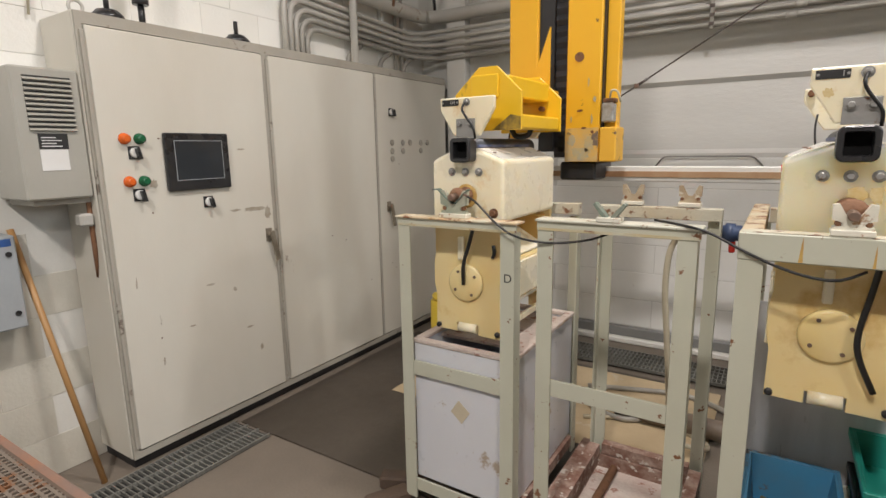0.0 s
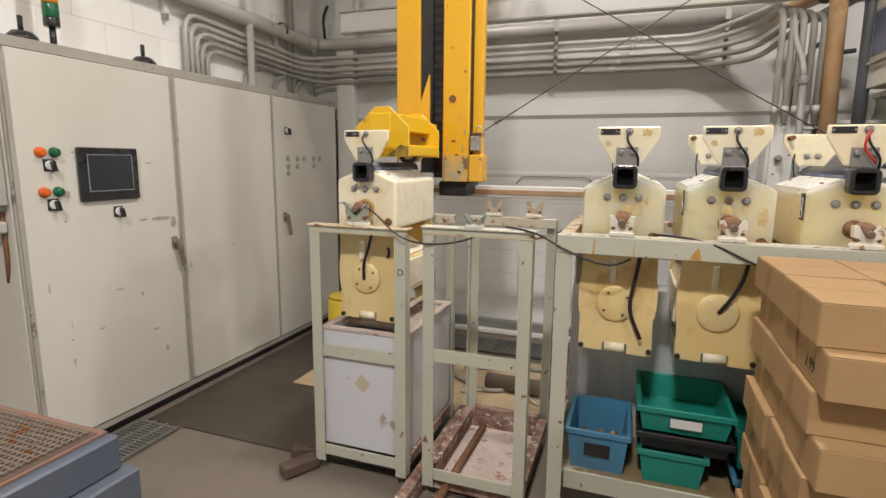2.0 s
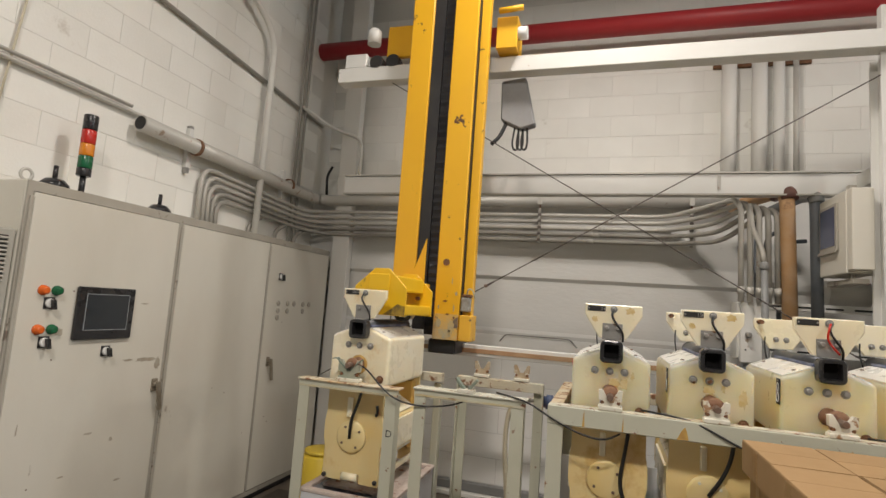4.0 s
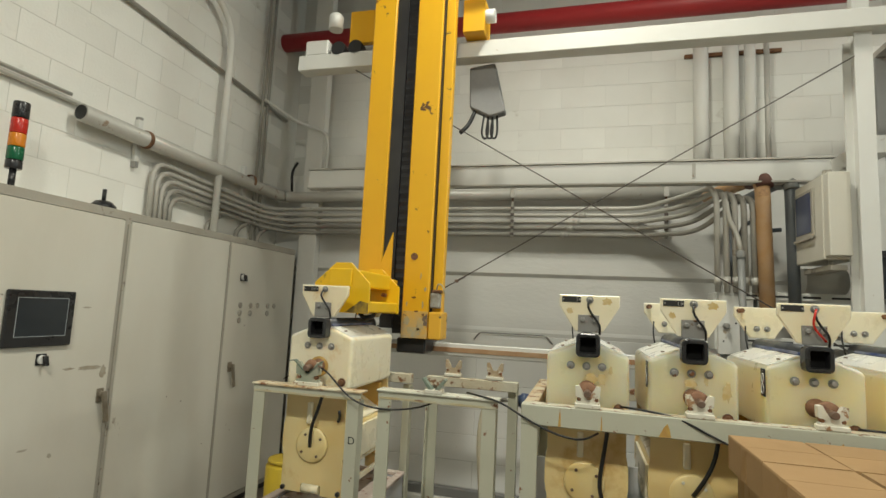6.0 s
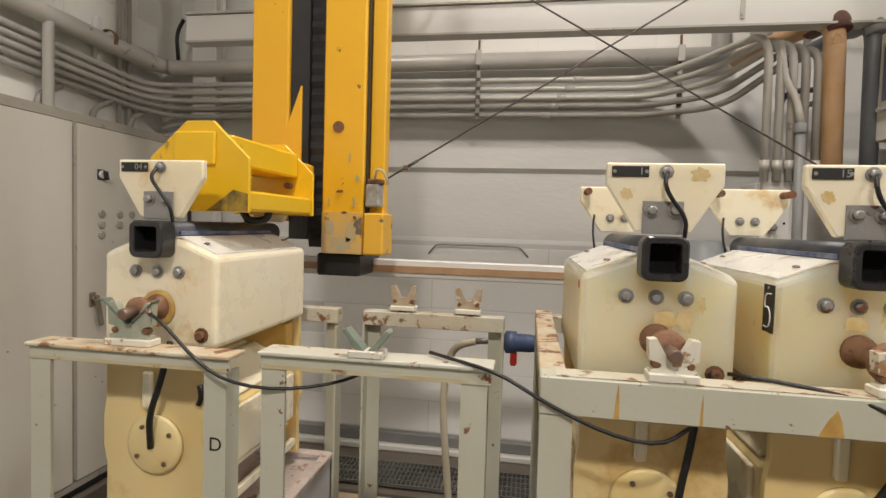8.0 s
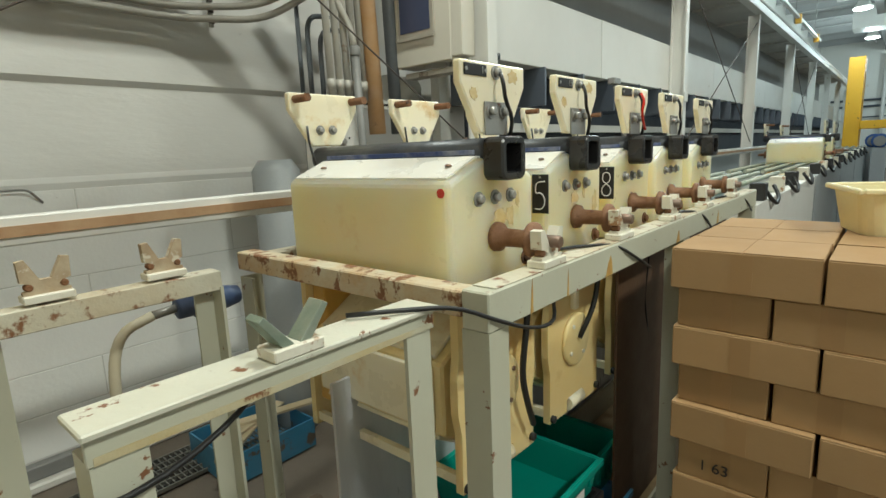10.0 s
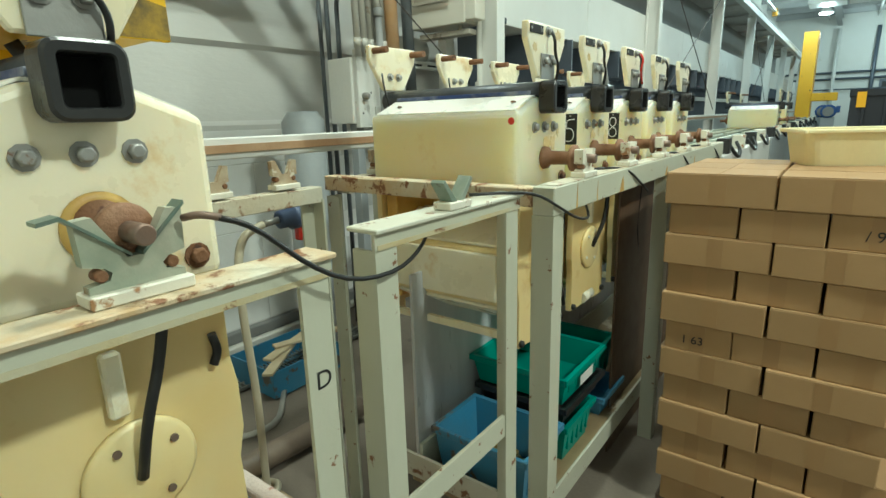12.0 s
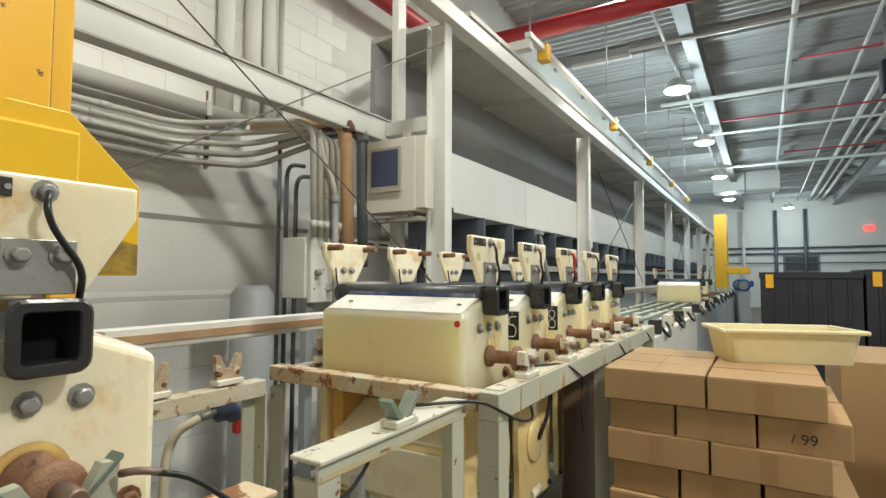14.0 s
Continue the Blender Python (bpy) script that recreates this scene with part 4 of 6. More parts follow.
for k, (u_, v_, w_, h_) in enumerate(((2.08, 1.245, 0.20, 0.03), (2.17, 1.215, 0.05, 0.10), (1.95, 1.25, 0.08, 0.018), (1.50, 1.43, 0.05, 0.05), (2.02, 1.59, 0.07, 0.012), (1.75, 0.86, 0.07, 0.015), (1.90, 0.80, 0.03, 0.03),
                                        (1.62, 0.66, 0.05, 0.012), (1.45, 0.52, 0.012, 0.06), (1.98, 0.55, 0.06, 0.015), (2.05, 0.40, 0.03, 0.05), (1.36, 0.95, 0.012, 0.07))):
    part("scuff", blotch(B(), "x", u_, v_, w_, h_, CX + 0.0042, CX + 0.0048, 60 + k, 22), scuff_m, doors[0], "scuffed bare patch")


rdirt = random.Random(8)
for d_, (y0, y1) in zip(doors, ((1.29, 2.20), (2.27, 3.20), (3.25, 4.19))):
    for k in range(3):
        u_ = rdirt.uniform(y0 + 0.1, y1 - 0.1)
        part("chip", blotch(B(), "x", u_, rdirt.uniform(0.3, 1.7), 0.014, 0.011, CX + 0.0042, CX + 0.0047, 300 + k, 10), pin_metal, d_, "small dark chip")


def button(y, z, m, label, r=0.021):
    b = B()
    lathe(b, [(r * 1.25, 0.0), (r * 1.25, 0.008), (r, 0.01), (r, 0.028), (r * 0.6, 0.034)], on_door(y, z), "x", 16)
    part("push_button", b, m, doors[0], label)


def selector(y, z, door, label="black selector switch"):
    k = part("selector_switch", box(B(), CX + 0.0045, CX + 0.010, y - 0.028, y + 0.028, z - 0.03, z + 0.03, 0.002), black_plastic, door, label)
    part("ring", lathe(B(), [(0.024, 0.006), (0.024, 0.016), (0.018, 0.018)], on_door(y, z), "x", 16), white_steel, k)
    b = B()
    prism(b, [(y - 0.006, z + 0.02), (y + 0.01, z + 0.02), (y + 0.02, z - 0.03), (y + 0.004, z - 0.032)], "x", CX + 0.022, CX + 0.045)
    part("knob", b, black_plastic, k)


for z in (1.645, 1.445):
    button(1.385, z, orange_lens, "orange lit push button")
    button(1.455, z, green_lens, "dark green push button")
    selector(1.425, z - 0.065, doors[0])
selector(1.785, 1.315, doors[0])
selector(3.405, 1.86, doors[2], "black rotary isolator switch")
for z, ys in ((1.63, (3.41, 3.55, 3.65, 3.80, 3.90)), (1.565, (3.41, 3.55, 3.80)), (1.505, (3.41,))):
    for y in ys:
        part("blank_plug", lathe(B(), [(0.024, 0.0), (0.024, 0.006), (0.016, 0.009)], on_door(y, z), "x", 14), cabinet_trim, doors[2], "round blanking plug")
# antennas and stack light on the roof
for x, y in ((-2.76, 1.44), (-2.76, 2.14)):
    a = thing("roof_antenna", (x, y, 2.19), "black cone-shaped antenna on the cabinet roof", "antenna", "roof antennas")
    part("base", lathe(B(), [(0.075, 0.0), (0.07, 0.02), (0.045, 0.045), (0.02, 0.05)], (x, y, 2.19), "z", 8), black_plastic, a)
    part("whip", rod(B(), [(x, y, 2.235), (x, y, 2.31)], 0.012, 8), black_plastic, a)
sl = thing("stack_light", (-2.8, 1.625, 2.19), "red, amber and green stack light on the cabinet", "signal light")
part("stem", rod(B(), [(-2.8, 1.625, 2.19), (-2.8, 1.625, 2.30)], 0.016, 10), black_plastic, sl)
for z0, z1, m, l in ((2.30, 2.345, black_plastic, "black base"), (2.347, 2.417, green_lens, "green lens"), (2.419, 2.489, surface("amber_lens", (0.75, 0.25, 0.02), 0.25, bump=0.0), "amber lens"), (2.491, 2.571, red_lens, "red lens"), (2.573, 2.66, black_plastic, "black cap")):
    part("segment", lathe(B(), [(0.036, z0), (0.038, z0 + 0.004), (0.038, z1 - 0.004), (0.036, z1)], (-2.8, 1.625, 0.0), "z", 18), m, sl, l)

# cooling unit on the cabinet's end
cu = thing("cooling_unit", (-2.83, 1.11, 1.37), "beige cabinet cooling unit with a louvred front", "cooling unit")
FX = -2.675
part("body", box(B(), X0 + 0.012, FX, 0.985, 1.240, 1.385, 1.935, 0.008), cooler_paint, cu)
for k in range(11):
    z = 1.675 + k * 0.0205
    b = B()
    prism(b, [(FX + 0.0, z), (FX + 0.012, z + 0.003), (FX + 0.0, z + 0.013)], "y", 1.03, 1.205)
    part("louvre", b, cooler_paint, cu)
    part("slot", box(B(), FX + 0.0002, FX + 0.0015, 1.03, 1.205, z + 0.0135, z + 0.0195), ink_and_shade, cu)
part("label_plate", box(B(), FX + 0.0002, FX + 0.002, 1.055, 1.165, 1.60, 1.665), ink_and_shade, cu, "black data plate")
for k in range(4):
    part("label_line", box(B(), FX + 0.0021, FX + 0.0026, 1.065, 1.14 - 0.02 * (k % 2), 1.61 + k * 0.012, 1.614 + k * 0.012), paper_white, cu)
part("paper_label", box(B(), FX + 0.0002, FX + 0.002, 1.055, 1.16, 1.51, 1.598), paper_white, cu, "white paper label")
part("lower_shelf", box(B(), X0 + 0.012, -2.72, 1.02, 1.240, 1.36, 1.384), cabinet_trim, cu)
part("conduit_fitting", box(B(), -2.76, -2.70, 1.18, 1.240, 1.25, 1.31, 0.01), conduit_grey, cu, "grey conduit fitting")
part("conduit_pipe", rod(B(), bent([(-2.73, 1.235, 1.36), (-2.73, 1.235, 1.12), (-2.76, 1.25, 1.0)], 0.05), 0.012, 8), rust_metal, cu, "rusty conduit")

# grey wall box, broom, floor grates, mesh step
gb = thing("wall_box", (-2.9, 0.86, 0.8), "grey wall-mounted electrical box with a blue label", "electrical box")
part("body", box(B(), X0 + 0.002, X0 + 0.14, 0.56, 0.972, 0.82, 1.235, 0.006), grey_box_paint, gb)
part("label", box(B(), X0 + 0.14, X0 + 0.1415, 0.885, 0.955, 1.19, 1.222), blue_paint, gb, "blue label")
for z in (0.89, 1.155):
    part("screw", lathe(B(), [(0.012, 0.0), (0.012, 0.006)], (X0 + 0.14, 0.94, z), "x", 10), black_plastic, gb)
single("broom_handle", rod(B(), [(-2.70, 1.12, 0.0), (-2.95, 0.995, 1.25)], 0.014, 10), wood, "wooden broom handle leaning against the wall", "broom handle")


def grate(name, x0, x1, y0, y1, z, along, label, pitch=0.03, cross=0.10):
    g = thing(name, ((x0 + x1) / 2, (y0 + y1) / 2, z - 0.02), label, "floor grate", "floor grates", "structure")
    # thin black sheet paints the pit's shade; no pit is cut
    part("pit", box(B(), x0, x1, y0, y1, z - 0.004, z - 0.002), ink_and_shade, g, "black sheet painted as the shade of the pit below")
    bm = B()
    if along == "y":
        n = int((y1 - y0) / pitch)
        for k in range(n):
            box(bm, x0, x1, y0 + k * pitch, y0 + k * pitch + 0.006, z - 0.002, z + 0.016)
        m = int((x1 - x0) / cross)
        for k in range(m + 1):
            box(bm, x0 + k * (x1 - x0 - 0.008) / m, x0 + 0.008 + k * (x1 - x0 - 0.008) / m, y0, y1, z - 0.002, z + 0.018)
    else:
        n = int((x1 - x0) / pitch)
        for k in range(n):
            box(bm, x0 + k * pitch, x0 + k * pitch + 0.006, y0, y1, z - 0.002, z + 0.016)
        m = int((y1 - y0) / cross)
        for k in range(m + 1):
            box(bm, x0, x1, y0 + k * (y1 - y0 - 0.008) / m, y0 + 0.008 + k * (y1 - y0 - 0.008) / m, z - 0.002, z + 0.018)
    tagged(part("bars", bm, grate_steel, g, "galvanised grating bars"), kind="stuff")
    return g


grate("drain_grate", -2.63, -2.34, 0.2, 1.82, 0.006, "y", "galvanised drain grate beside the cabinet", 0.026, 0.09)
grate("drain_grate", -2.2, 1.2, 3.74, 4.05, 0.016, "x", "galvanised drain grate along the wall", 0.028, 0.06)
# ---- hoist mast and gripper ----
mast = thing("hoist_mast", (-0.95, 2.65, 1.45), "tall yellow hoist mast with a black bellows between two columns", "hoist")
MT = 5.2
rnd0 = random.Random(2)
part("column", box(B(), -1.245, -1.09, 2.58, 2.80, 1.62, MT, 0.006), yellow_paint, mast)
part("column", box(B(), -0.93, -0.765, 2.55, 2.80, 1.50, MT, 0.006), yellow_paint, mast, "main column chipped and scraped at its foot")
part("foot_scrape", box(B(), -0.928, -0.767, 2.5465, 2.549, 1.502, 1.66), worn_foot, mast, "scraped bare paint")
part("side_column", box(B(), -0.757, -0.698, 2.60, 2.66, 1.62, MT, 0.004), yellow_paint, mast)
part("guide", box(B(), -0.763, -0.758, 2.57, 2.78, 1.55, MT), black_rubber_and_shade, mast)
n = 70
folds = [(2.625 - 0.008 * (k % 2) - rnd0.uniform(0, 0.006), 1.52 + k * (MT - 1.52) / (2 * n)) for k in range(2 * n + 1)]
bm = prism(B(), folds + [(2.79, MT), (2.79, 1.52)], "x", -1.01, -0.935)
part("bellows", bm, bellows, mast, "folded black cloth bellows")
# solid black filler paints the shade of the gap between columns
part("track", box(B(), -1.089, -1.012, 2.60, 2.79, 1.55, MT), black_rubber_and_shade, mast, "black filler painted as the shade between the columns")
part("bolt_hole", lathe(B(), [(0.022, 0.0), (0.022, -0.004)], (-0.868, 2.5495, 1.985), "y", 12), rust_metal, mast, "rusty bolt head")
part("shoe", box(B(), -0.97, -0.79, 2.60, 2.88, 1.41, 1.498, 0.008), black_rubber_and_shade, mast, "dark guide shoe")
sw = part("limit_switch", box(B(), -0.755, -0.70, 2.54, 2.60, 1.682, 1.77, 0.006), limit_m, mast, "small dirty clear limit switch box")
part("switch_cap", box(B(), -0.75, -0.695, 2.545, 2.60, 1.771, 1.79, 0.004), rust_metal, sw, "rusty cap")
for k, (u_, v_, w_, h_, m_) in enumerate(((-0.85, 1.54, 0.12, 0.07, scrape_m), (-0.81, 1.58, 0.06, 0.09, scrape_m), (-0.895, 1.60, 0.05, 0.06, scrape_m), (-0.84, 1.66, 0.03, 0.012, rust_metal), (-0.80, 1.70, 0.012, 0.05, scrape_m),
                                        (-0.86, 1.74, 0.04, 0.014, rust_metal), (-0.79, 1.79, 0.02, 0.03, scrape_m), (-0.90, 1.70, 0.012, 0.035, scrape_m), (-0.82, 1.87, 0.012, 0.05, scrape_m), (-0.795, 1.64, 0.02, 0.02, rust_metal))):
    part("wear_mark", blotch(B(), "y", u_, v_, w_, h_, 2.5455, 2.5462, 90 + k, 20), m_, mast, "worn bare patch")
part("switch_bracket", box(B(), -0.76, -0.682, 2.54, 2.68, 1.50, 1.66, 0.006), yellow_worn, mast, "chipped yellow bracket")
part("switch_lead", rod(B(), bent([(-0.72, 2.55, 1.79), (-0.71, 2.53, 1.825), (-0.68, 2.53, 1.82), (-0.67, 2.55, 1.77)], 0.04), 0.005, 6), hose_m, mast)
mast.location += Vector((-0.02, 0.055, 0.0))
# trolley at the top beam
tr = thing("hoist_trolley", (-1.1, 2.85, 3.42), "yellow hoist trolley on the overhead beam", "trolley")
part("plate", box(B(), -1.53, -1.26, 2.82, 2.86, 3.50, 3.74, 0.004), yellow_paint, tr)
part("plate", box(B(), -0.68, -0.54, 2.70, 2.90, 3.44, 3.66, 0.004), yellow_paint, tr)
part("hook_bar", rod(B(), [(-0.66, 2.66, 3.68), (-0.50, 2.66, 3.69)], 0.02, 8), yellow_paint, tr)
for x in (-1.60, -1.47):
    part("wheel", lathe(B(), [(0.05, 2.79), (0.055, 2.80), (0.055, 2.86), (0.05, 2.87)], (x, 0, 3.46), "y", 18), black_rubber_and_shade, tr, "dark wheel")
part("motor", lathe(B(), [(0.05, 0.0), (0.05, 0.10), (0.03, 0.12)], (-1.63, 2.8, 3.60), "z", 14), white_steel, tr)
part("motor", rod(B(), [(-0.58, 2.75, 3.56), (-0.48, 2.75, 3.56)], 0.045, 12), white_steel, tr)
fest = thing("festoon_cable", (-0.6, 2.95, 3.0), "grey cable bag with black looped cables below the beam", "cable")
bm = B()
prism(bm, [(-0.67, 3.30), (-0.50, 3.32), (-0.42, 2.98), (-0.52, 2.95), (-0.66, 3.02)], "y", 2.90, 2.98, 0.01)
part("bag", bm, surface("grey_canvas", (0.30, 0.30, 0.30), 0.8, other=(0.20, 0.20, 0.21), other_scale=6), fest)
for dx in (0.0, 0.03, 0.06):
    part("loop", rod(B(), bent([(-0.56 + dx, 2.93, 3.0), (-0.58 + dx, 2.93, 2.84), (-0.55 + dx, 2.93, 2.80), (-0.53 + dx, 2.93, 2.84), (-0.54 + dx, 2.93, 3.0)], 0.05), 0.007, 6), cable_m, fest)
part("lead", rod(B(), bent([(-0.62, 2.93, 3.02), (-0.66, 2.91, 2.90), (-0.71, 2.88, 2.84)], 0.08), 0.014, 8), cable_m, fest)

gr = thing("barrel_gripper", (-1.05, 2.2, 1.64), "yellow steel gripper carriage above the barrel unit", "gripper")
gx = -1.045
plate = [(gx - 0.15, 1.785), (gx - 0.04, 1.885), (gx + 0.04, 1.885), (gx + 0.145, 1.785), (gx + 0.145, 1.64), (gx - 0.15, 1.64)]
for y in (1.98, 2.40):
    part("cheek_plate", prism(B(), plate, "y", y, y + 0.012, 0.002), yellow_lemon, gr, "bent yellow cheek plate")
part("grime", prism(B(), [(gx + 0.02, 1.642), (gx + 0.143, 1.642), (gx + 0.143, 1.69), (gx + 0.10, 1.70), (gx + 0.06, 1.67)], "y", 1.9785, 1.9797), grime, gr, "black greasy chipped patch")
part("pressed_panel", box(B(), gx - 0.07, gx + 0.05, 1.969, 1.9795, 1.765, 1.855, 0.005, 2), yellow_lemon, gr)
part("top_tube", box(B(), gx - 0.06, gx + 0.09, 1.993, 2.399, 1.77, 1.85, 0.006), yellow_lemon, gr)
part("side_tube", box(B(), gx + 0.05, gx + 0.14, 1.993, 2.399, 1.645, 1.70, 0.006), yellow_lemon, gr)
part("underside", box(B(), gx - 0.14, gx + 0.045, 2.05, 2.36, 1.655, 1.70, 0.004), yellow_worn, gr, "chipped underside")
part("gusset", prism(B(), [(-1.10, 1.82), (-0.995, 1.80), (-0.995, 2.115)], "y", 2.50, 2.512), yellow_paint, gr, "tall triangular gusset")
part("arm", box(B(), gx - 0.16, gx + 0.05, 2.413, 2.632, 1.68, 1.84, 0.006), yellow_paint, gr)
part("hook", rod(B(), bent([(gx + 0.0, 2.2, 1.65), (gx + 0.02, 2.2, 1.615), (gx + 0.08, 2.2, 1.62), (gx + 0.09, 2.2, 1.65)], 0.03), 0.012, 8), black_rubber_and_shade, gr)

# ---- overhead frame ----
fr = thing("overhead_frame", (1.47, 2.85, 0.0), "white steel overhead hoist frame with posts and beams", "steel frame")
part("top_beam", box(B(), -1.90, 26.0, 2.79, 2.90, 3.315, 3.425, 0.004), white_steel, fr)
POSTX = [1.515 + 3.3 * k for k in range(8)]
for x in POSTX:
    xa, xb, xm = x, x + 0.085, x + 0.042
    part("post", prism(B(), [(xa, 2.845), (xb, 2.845), (xb, 2.857), (xm + 0.005, 2.857), (xm + 0.005, 2.978), (xb, 2.978), (xb, 2.99), (xa, 2.99), (xa, 2.978), (xm - 0.005, 2.978), (xm - 0.005, 2.857), (xa, 2.857)], "z", 0.0, 3.314), white_steel, fr)
for x in POSTX[1:]:
    part("splice", box(B(), x - 0.012, x + 0.097, 2.832, 2.844, 1.98, 2.07, 0.002), white_steel, fr, "bolted splice plate")
part("sensor", box(B(), 1.602, 1.63, 2.846, 2.87, 2.06, 2.095, 0.002), black_plastic, fr, "small black sensor")
part("middle_beam", box(B(), -2.10, 1.9, 3.40, 3.46, 2.615, 2.755, 0.003), white_steel, fr)
part("beam_flange", box(B(), -2.10, 1.9, 3.385, 3.475, 2.757, 2.767), conduit_grey, fr)
part("beam_flange", box(B(), -2.10, 1.9, 3.385, 3.475, 2.603, 2.613), conduit_grey, fr)
part("beam_joint", box(B(), 0.79, 0.81, 3.393, 3.399, 2.64, 2.74), conduit_grey, fr)
part("rear_post", box(B(), 1.75, 1.85, 3.40, 3.46, 2.77, 3.9, 0.003), white_steel, fr)
part("rear_post", box(B(), 1.75, 1.85, 3.395, 3.465, 0.0, 2.60, 0.003), white_steel, fr)
part("cross_beam", box(B(), 1.60, 1.70, 2.905, 3.395, 2.64, 2.74, 0.003), white_steel, fr)
part("stop_block", box(B(), -1.86, -1.68, 2.80, 2.89, 3.426, 3.54, 0.01), white_steel, fr)
guide = thing("guide_rail", (-0.5, 2.86, 1.4), "white steel guide rail with a worn brown strip", "rail")
part("rail", box(B(), -1.30, 26.0, 2.84, 2.90, 1.395, 1.47, 0.004), white_steel, guide)
part("strip", box(B(), -1.30, 26.0, 2.832, 2.8395, 1.418, 1.446), surface("worn_strip", (0.36, 0.20, 0.10), 0.6, other=(0.5, 0.36, 0.22), other_scale=6, other_amount=0.8), guide, "brown worn running strip")
for x in (0.6, 2.0, 4.9):
    part("bracket", prism(B(), [(2.86, 1.394), (2.98, 1.394), (2.98, 1.2)], "x", x, x + 0.06), conduit_grey, guide)
for x in (0.6,):
    part("stand", box(B(), x, x + 0.06, 2.985, 3.05, 0.0, 1.394, 0.003), rack_paint, guide)
for a, b, l in (((-1.85, 2.85, 1.16), (1.54, 2.85, 3.19), "wire"), ((-1.85, 2.85, 3.55 - 0.01), (1.54, 2.85, 1.50), "wire")):
    w = thing("brace_wire", a, "taut steel brace wire crossing the bay", "wire", "brace wires")
    part("rope", rod(B(), [a, b], 0.0036, 6), wire_m, w)
    m = Vector(a).lerp(Vector(b), 0.345 if a[2] < 2 else 0.93)
    e = Vector(a).lerp(Vector(b), 0.375 if a[2] < 2 else 0.96)
    part("turnbuckle", rod(B(), [m, m.lerp(e, 0.5)], 0.0065, 8), wire_m, w, "dark wire clamp")
    part("clamp", box(B(), *[c for v in zip(m - Vector((0.012, 0.008, 0.010)), m + Vector((0.012, 0.008, 0.010))) for c in v], 0.003), pin_metal, w, "rusty wire clip")

# ---- pipes and conduits ----
def pipe_run(name, points, r, m, label, category="pipe", group="", radius=0.08, straps=(), seg=12):
    p = thing(name, points[0], label, category, group)
    part("tube", rod(B(), bent(points, radius), r, seg), m, p)
    for s in straps:
        part("strap", s(), rust_metal, p, "rusty strap")
    return p


NP = YB - 0.11
pipe_run("large_pipe", [(X0 + 0.10, 2.02, 2.765), (X0 + 0.10, 4.13, 2.725), (X0 + 0.22, NP, 2.72), (1.05, NP, 2.735)], 0.055, conduit_grey, "large grey painted pipe along the wall", radius=0.2)
# black disc on the capped end paints the shade inside the pipe
single("pipe_end_shadow", rod(B(), [(X0 + 0.10, 2.016, 2.765), (X0 + 0.10, 2.0195, 2.765)], 0.045, 16), ink_and_shade, "black disc painted as the shade in the large pipe's end", "pipe end")
for k in range(5):
    z = 2.60 - k * 0.058
    run = pipe_run("conduit", [(X0 + 0.05, 2.66 + k * 0.048, 2.19), (X0 + 0.05, 2.66 + k * 0.048, 2.65 - 0.055 * k), (X0 + 0.05, 4.10 - k * 0.01, 2.575 - 0.047 * k), (X0 + 0.22, NP, z), (0.55, NP, z), (0.80 + 0.03 * k, NP - 0.28, z + 0.03 - 0.01 * k), (0.95 + 0.055 * k, 3.46, 2.60 - 0.01 * k), (0.95 + 0.055 * k, 3.44, 1.88)],
             0.019, conduit_grey if k < 3 else conduit_dark, "grey steel conduit bending along two walls", "conduit", "wall conduits", 0.14)
    for x in (-1.75 + 0.06 * k, 0.12 - 0.05 * k):
        part("coupling", rod(B(), [(x - 0.03, NP, z), (x + 0.03, NP, z)], 0.0225, 12), conduit_grey, run, "screwed coupling")
    part("lock_nut", lathe(B(), [(0.028, 2.191), (0.028, 2.206), (0.024, 2.21)], (X0 + 0.05, 2.66 + k * 0.048, 0.0), "z", 8), steel, run)
    part("coupling", rod(B(), [(0.95 + 0.055 * k, 3.4405, 1.93), (0.95 + 0.055 * k, 3.4405, 1.98)], 0.0225, 12), conduit_grey, run, "screwed coupling")
for x in (-0.53, 0.74):
    h = thing("conduit_hanger", (x, NP, 2.3), "rusty strut hanger holding the conduits", "hanger", "conduit hangers")
    part("strut", box(B(), x - 0.012, x + 0.012, NP - 0.036, NP - 0.022, 2.34, 2.66), conduit_dark, h)
    for k in range(5):
        part("clip", box(B(), x - 0.016, x + 0.016, NP - 0.042, NP - 0.0365, 2.59 - 0.058 * k, 2.612 - 0.058 * k, 0.001), wire_m, h, "dark conduit clip")
    part("rod", rod(B(), [(x, NP - 0.03, 2.66), (x, NP - 0.03, 2.86)], 0.008, 6), rust_metal, h)
    part("clamp", box(B(), x - 0.02, x + 0.02, NP - 0.062, NP - 0.045, 2.69, 2.79, 0.002), conduit_grey, h)
for y in (2.52, 3.72):
    c = thing("pipe_clamp", (X0, y, 2.76), "steel strut clamp holding the large pipe to the wall", "clamp", "pipe clamps")
    part("strut", box(B(), X0 + 0.001, X0 + 0.042, y - 0.02, y + 0.02, 2.60, 2.90, 0.003), white_steel, c)
    part("strap", tube(B(), (X0 + 0.10, y - 0.014, 2.755), (X0 + 0.10, y + 0.014, 2.755), 0.064, 0.0575, 18), rust_metal, c, "rusty strap")
pipe_run("thin_pipe", [(X0 + 0.03, -2.0, 2.86), (X0 + 0.03, 1.9, 2.84), (X0 + 0.03, 4.2, 2.80)], 0.014, conduit_grey, "thin painted pipe along the block wall", seg=8)
pipe_run("thin_pipe", [(X0 + 0.03, -2.0, 2.90), (X0 + 0.03, 2.0, 2.875)], 0.012, conduit_grey, "thin painted pipe along the block wall", seg=8)
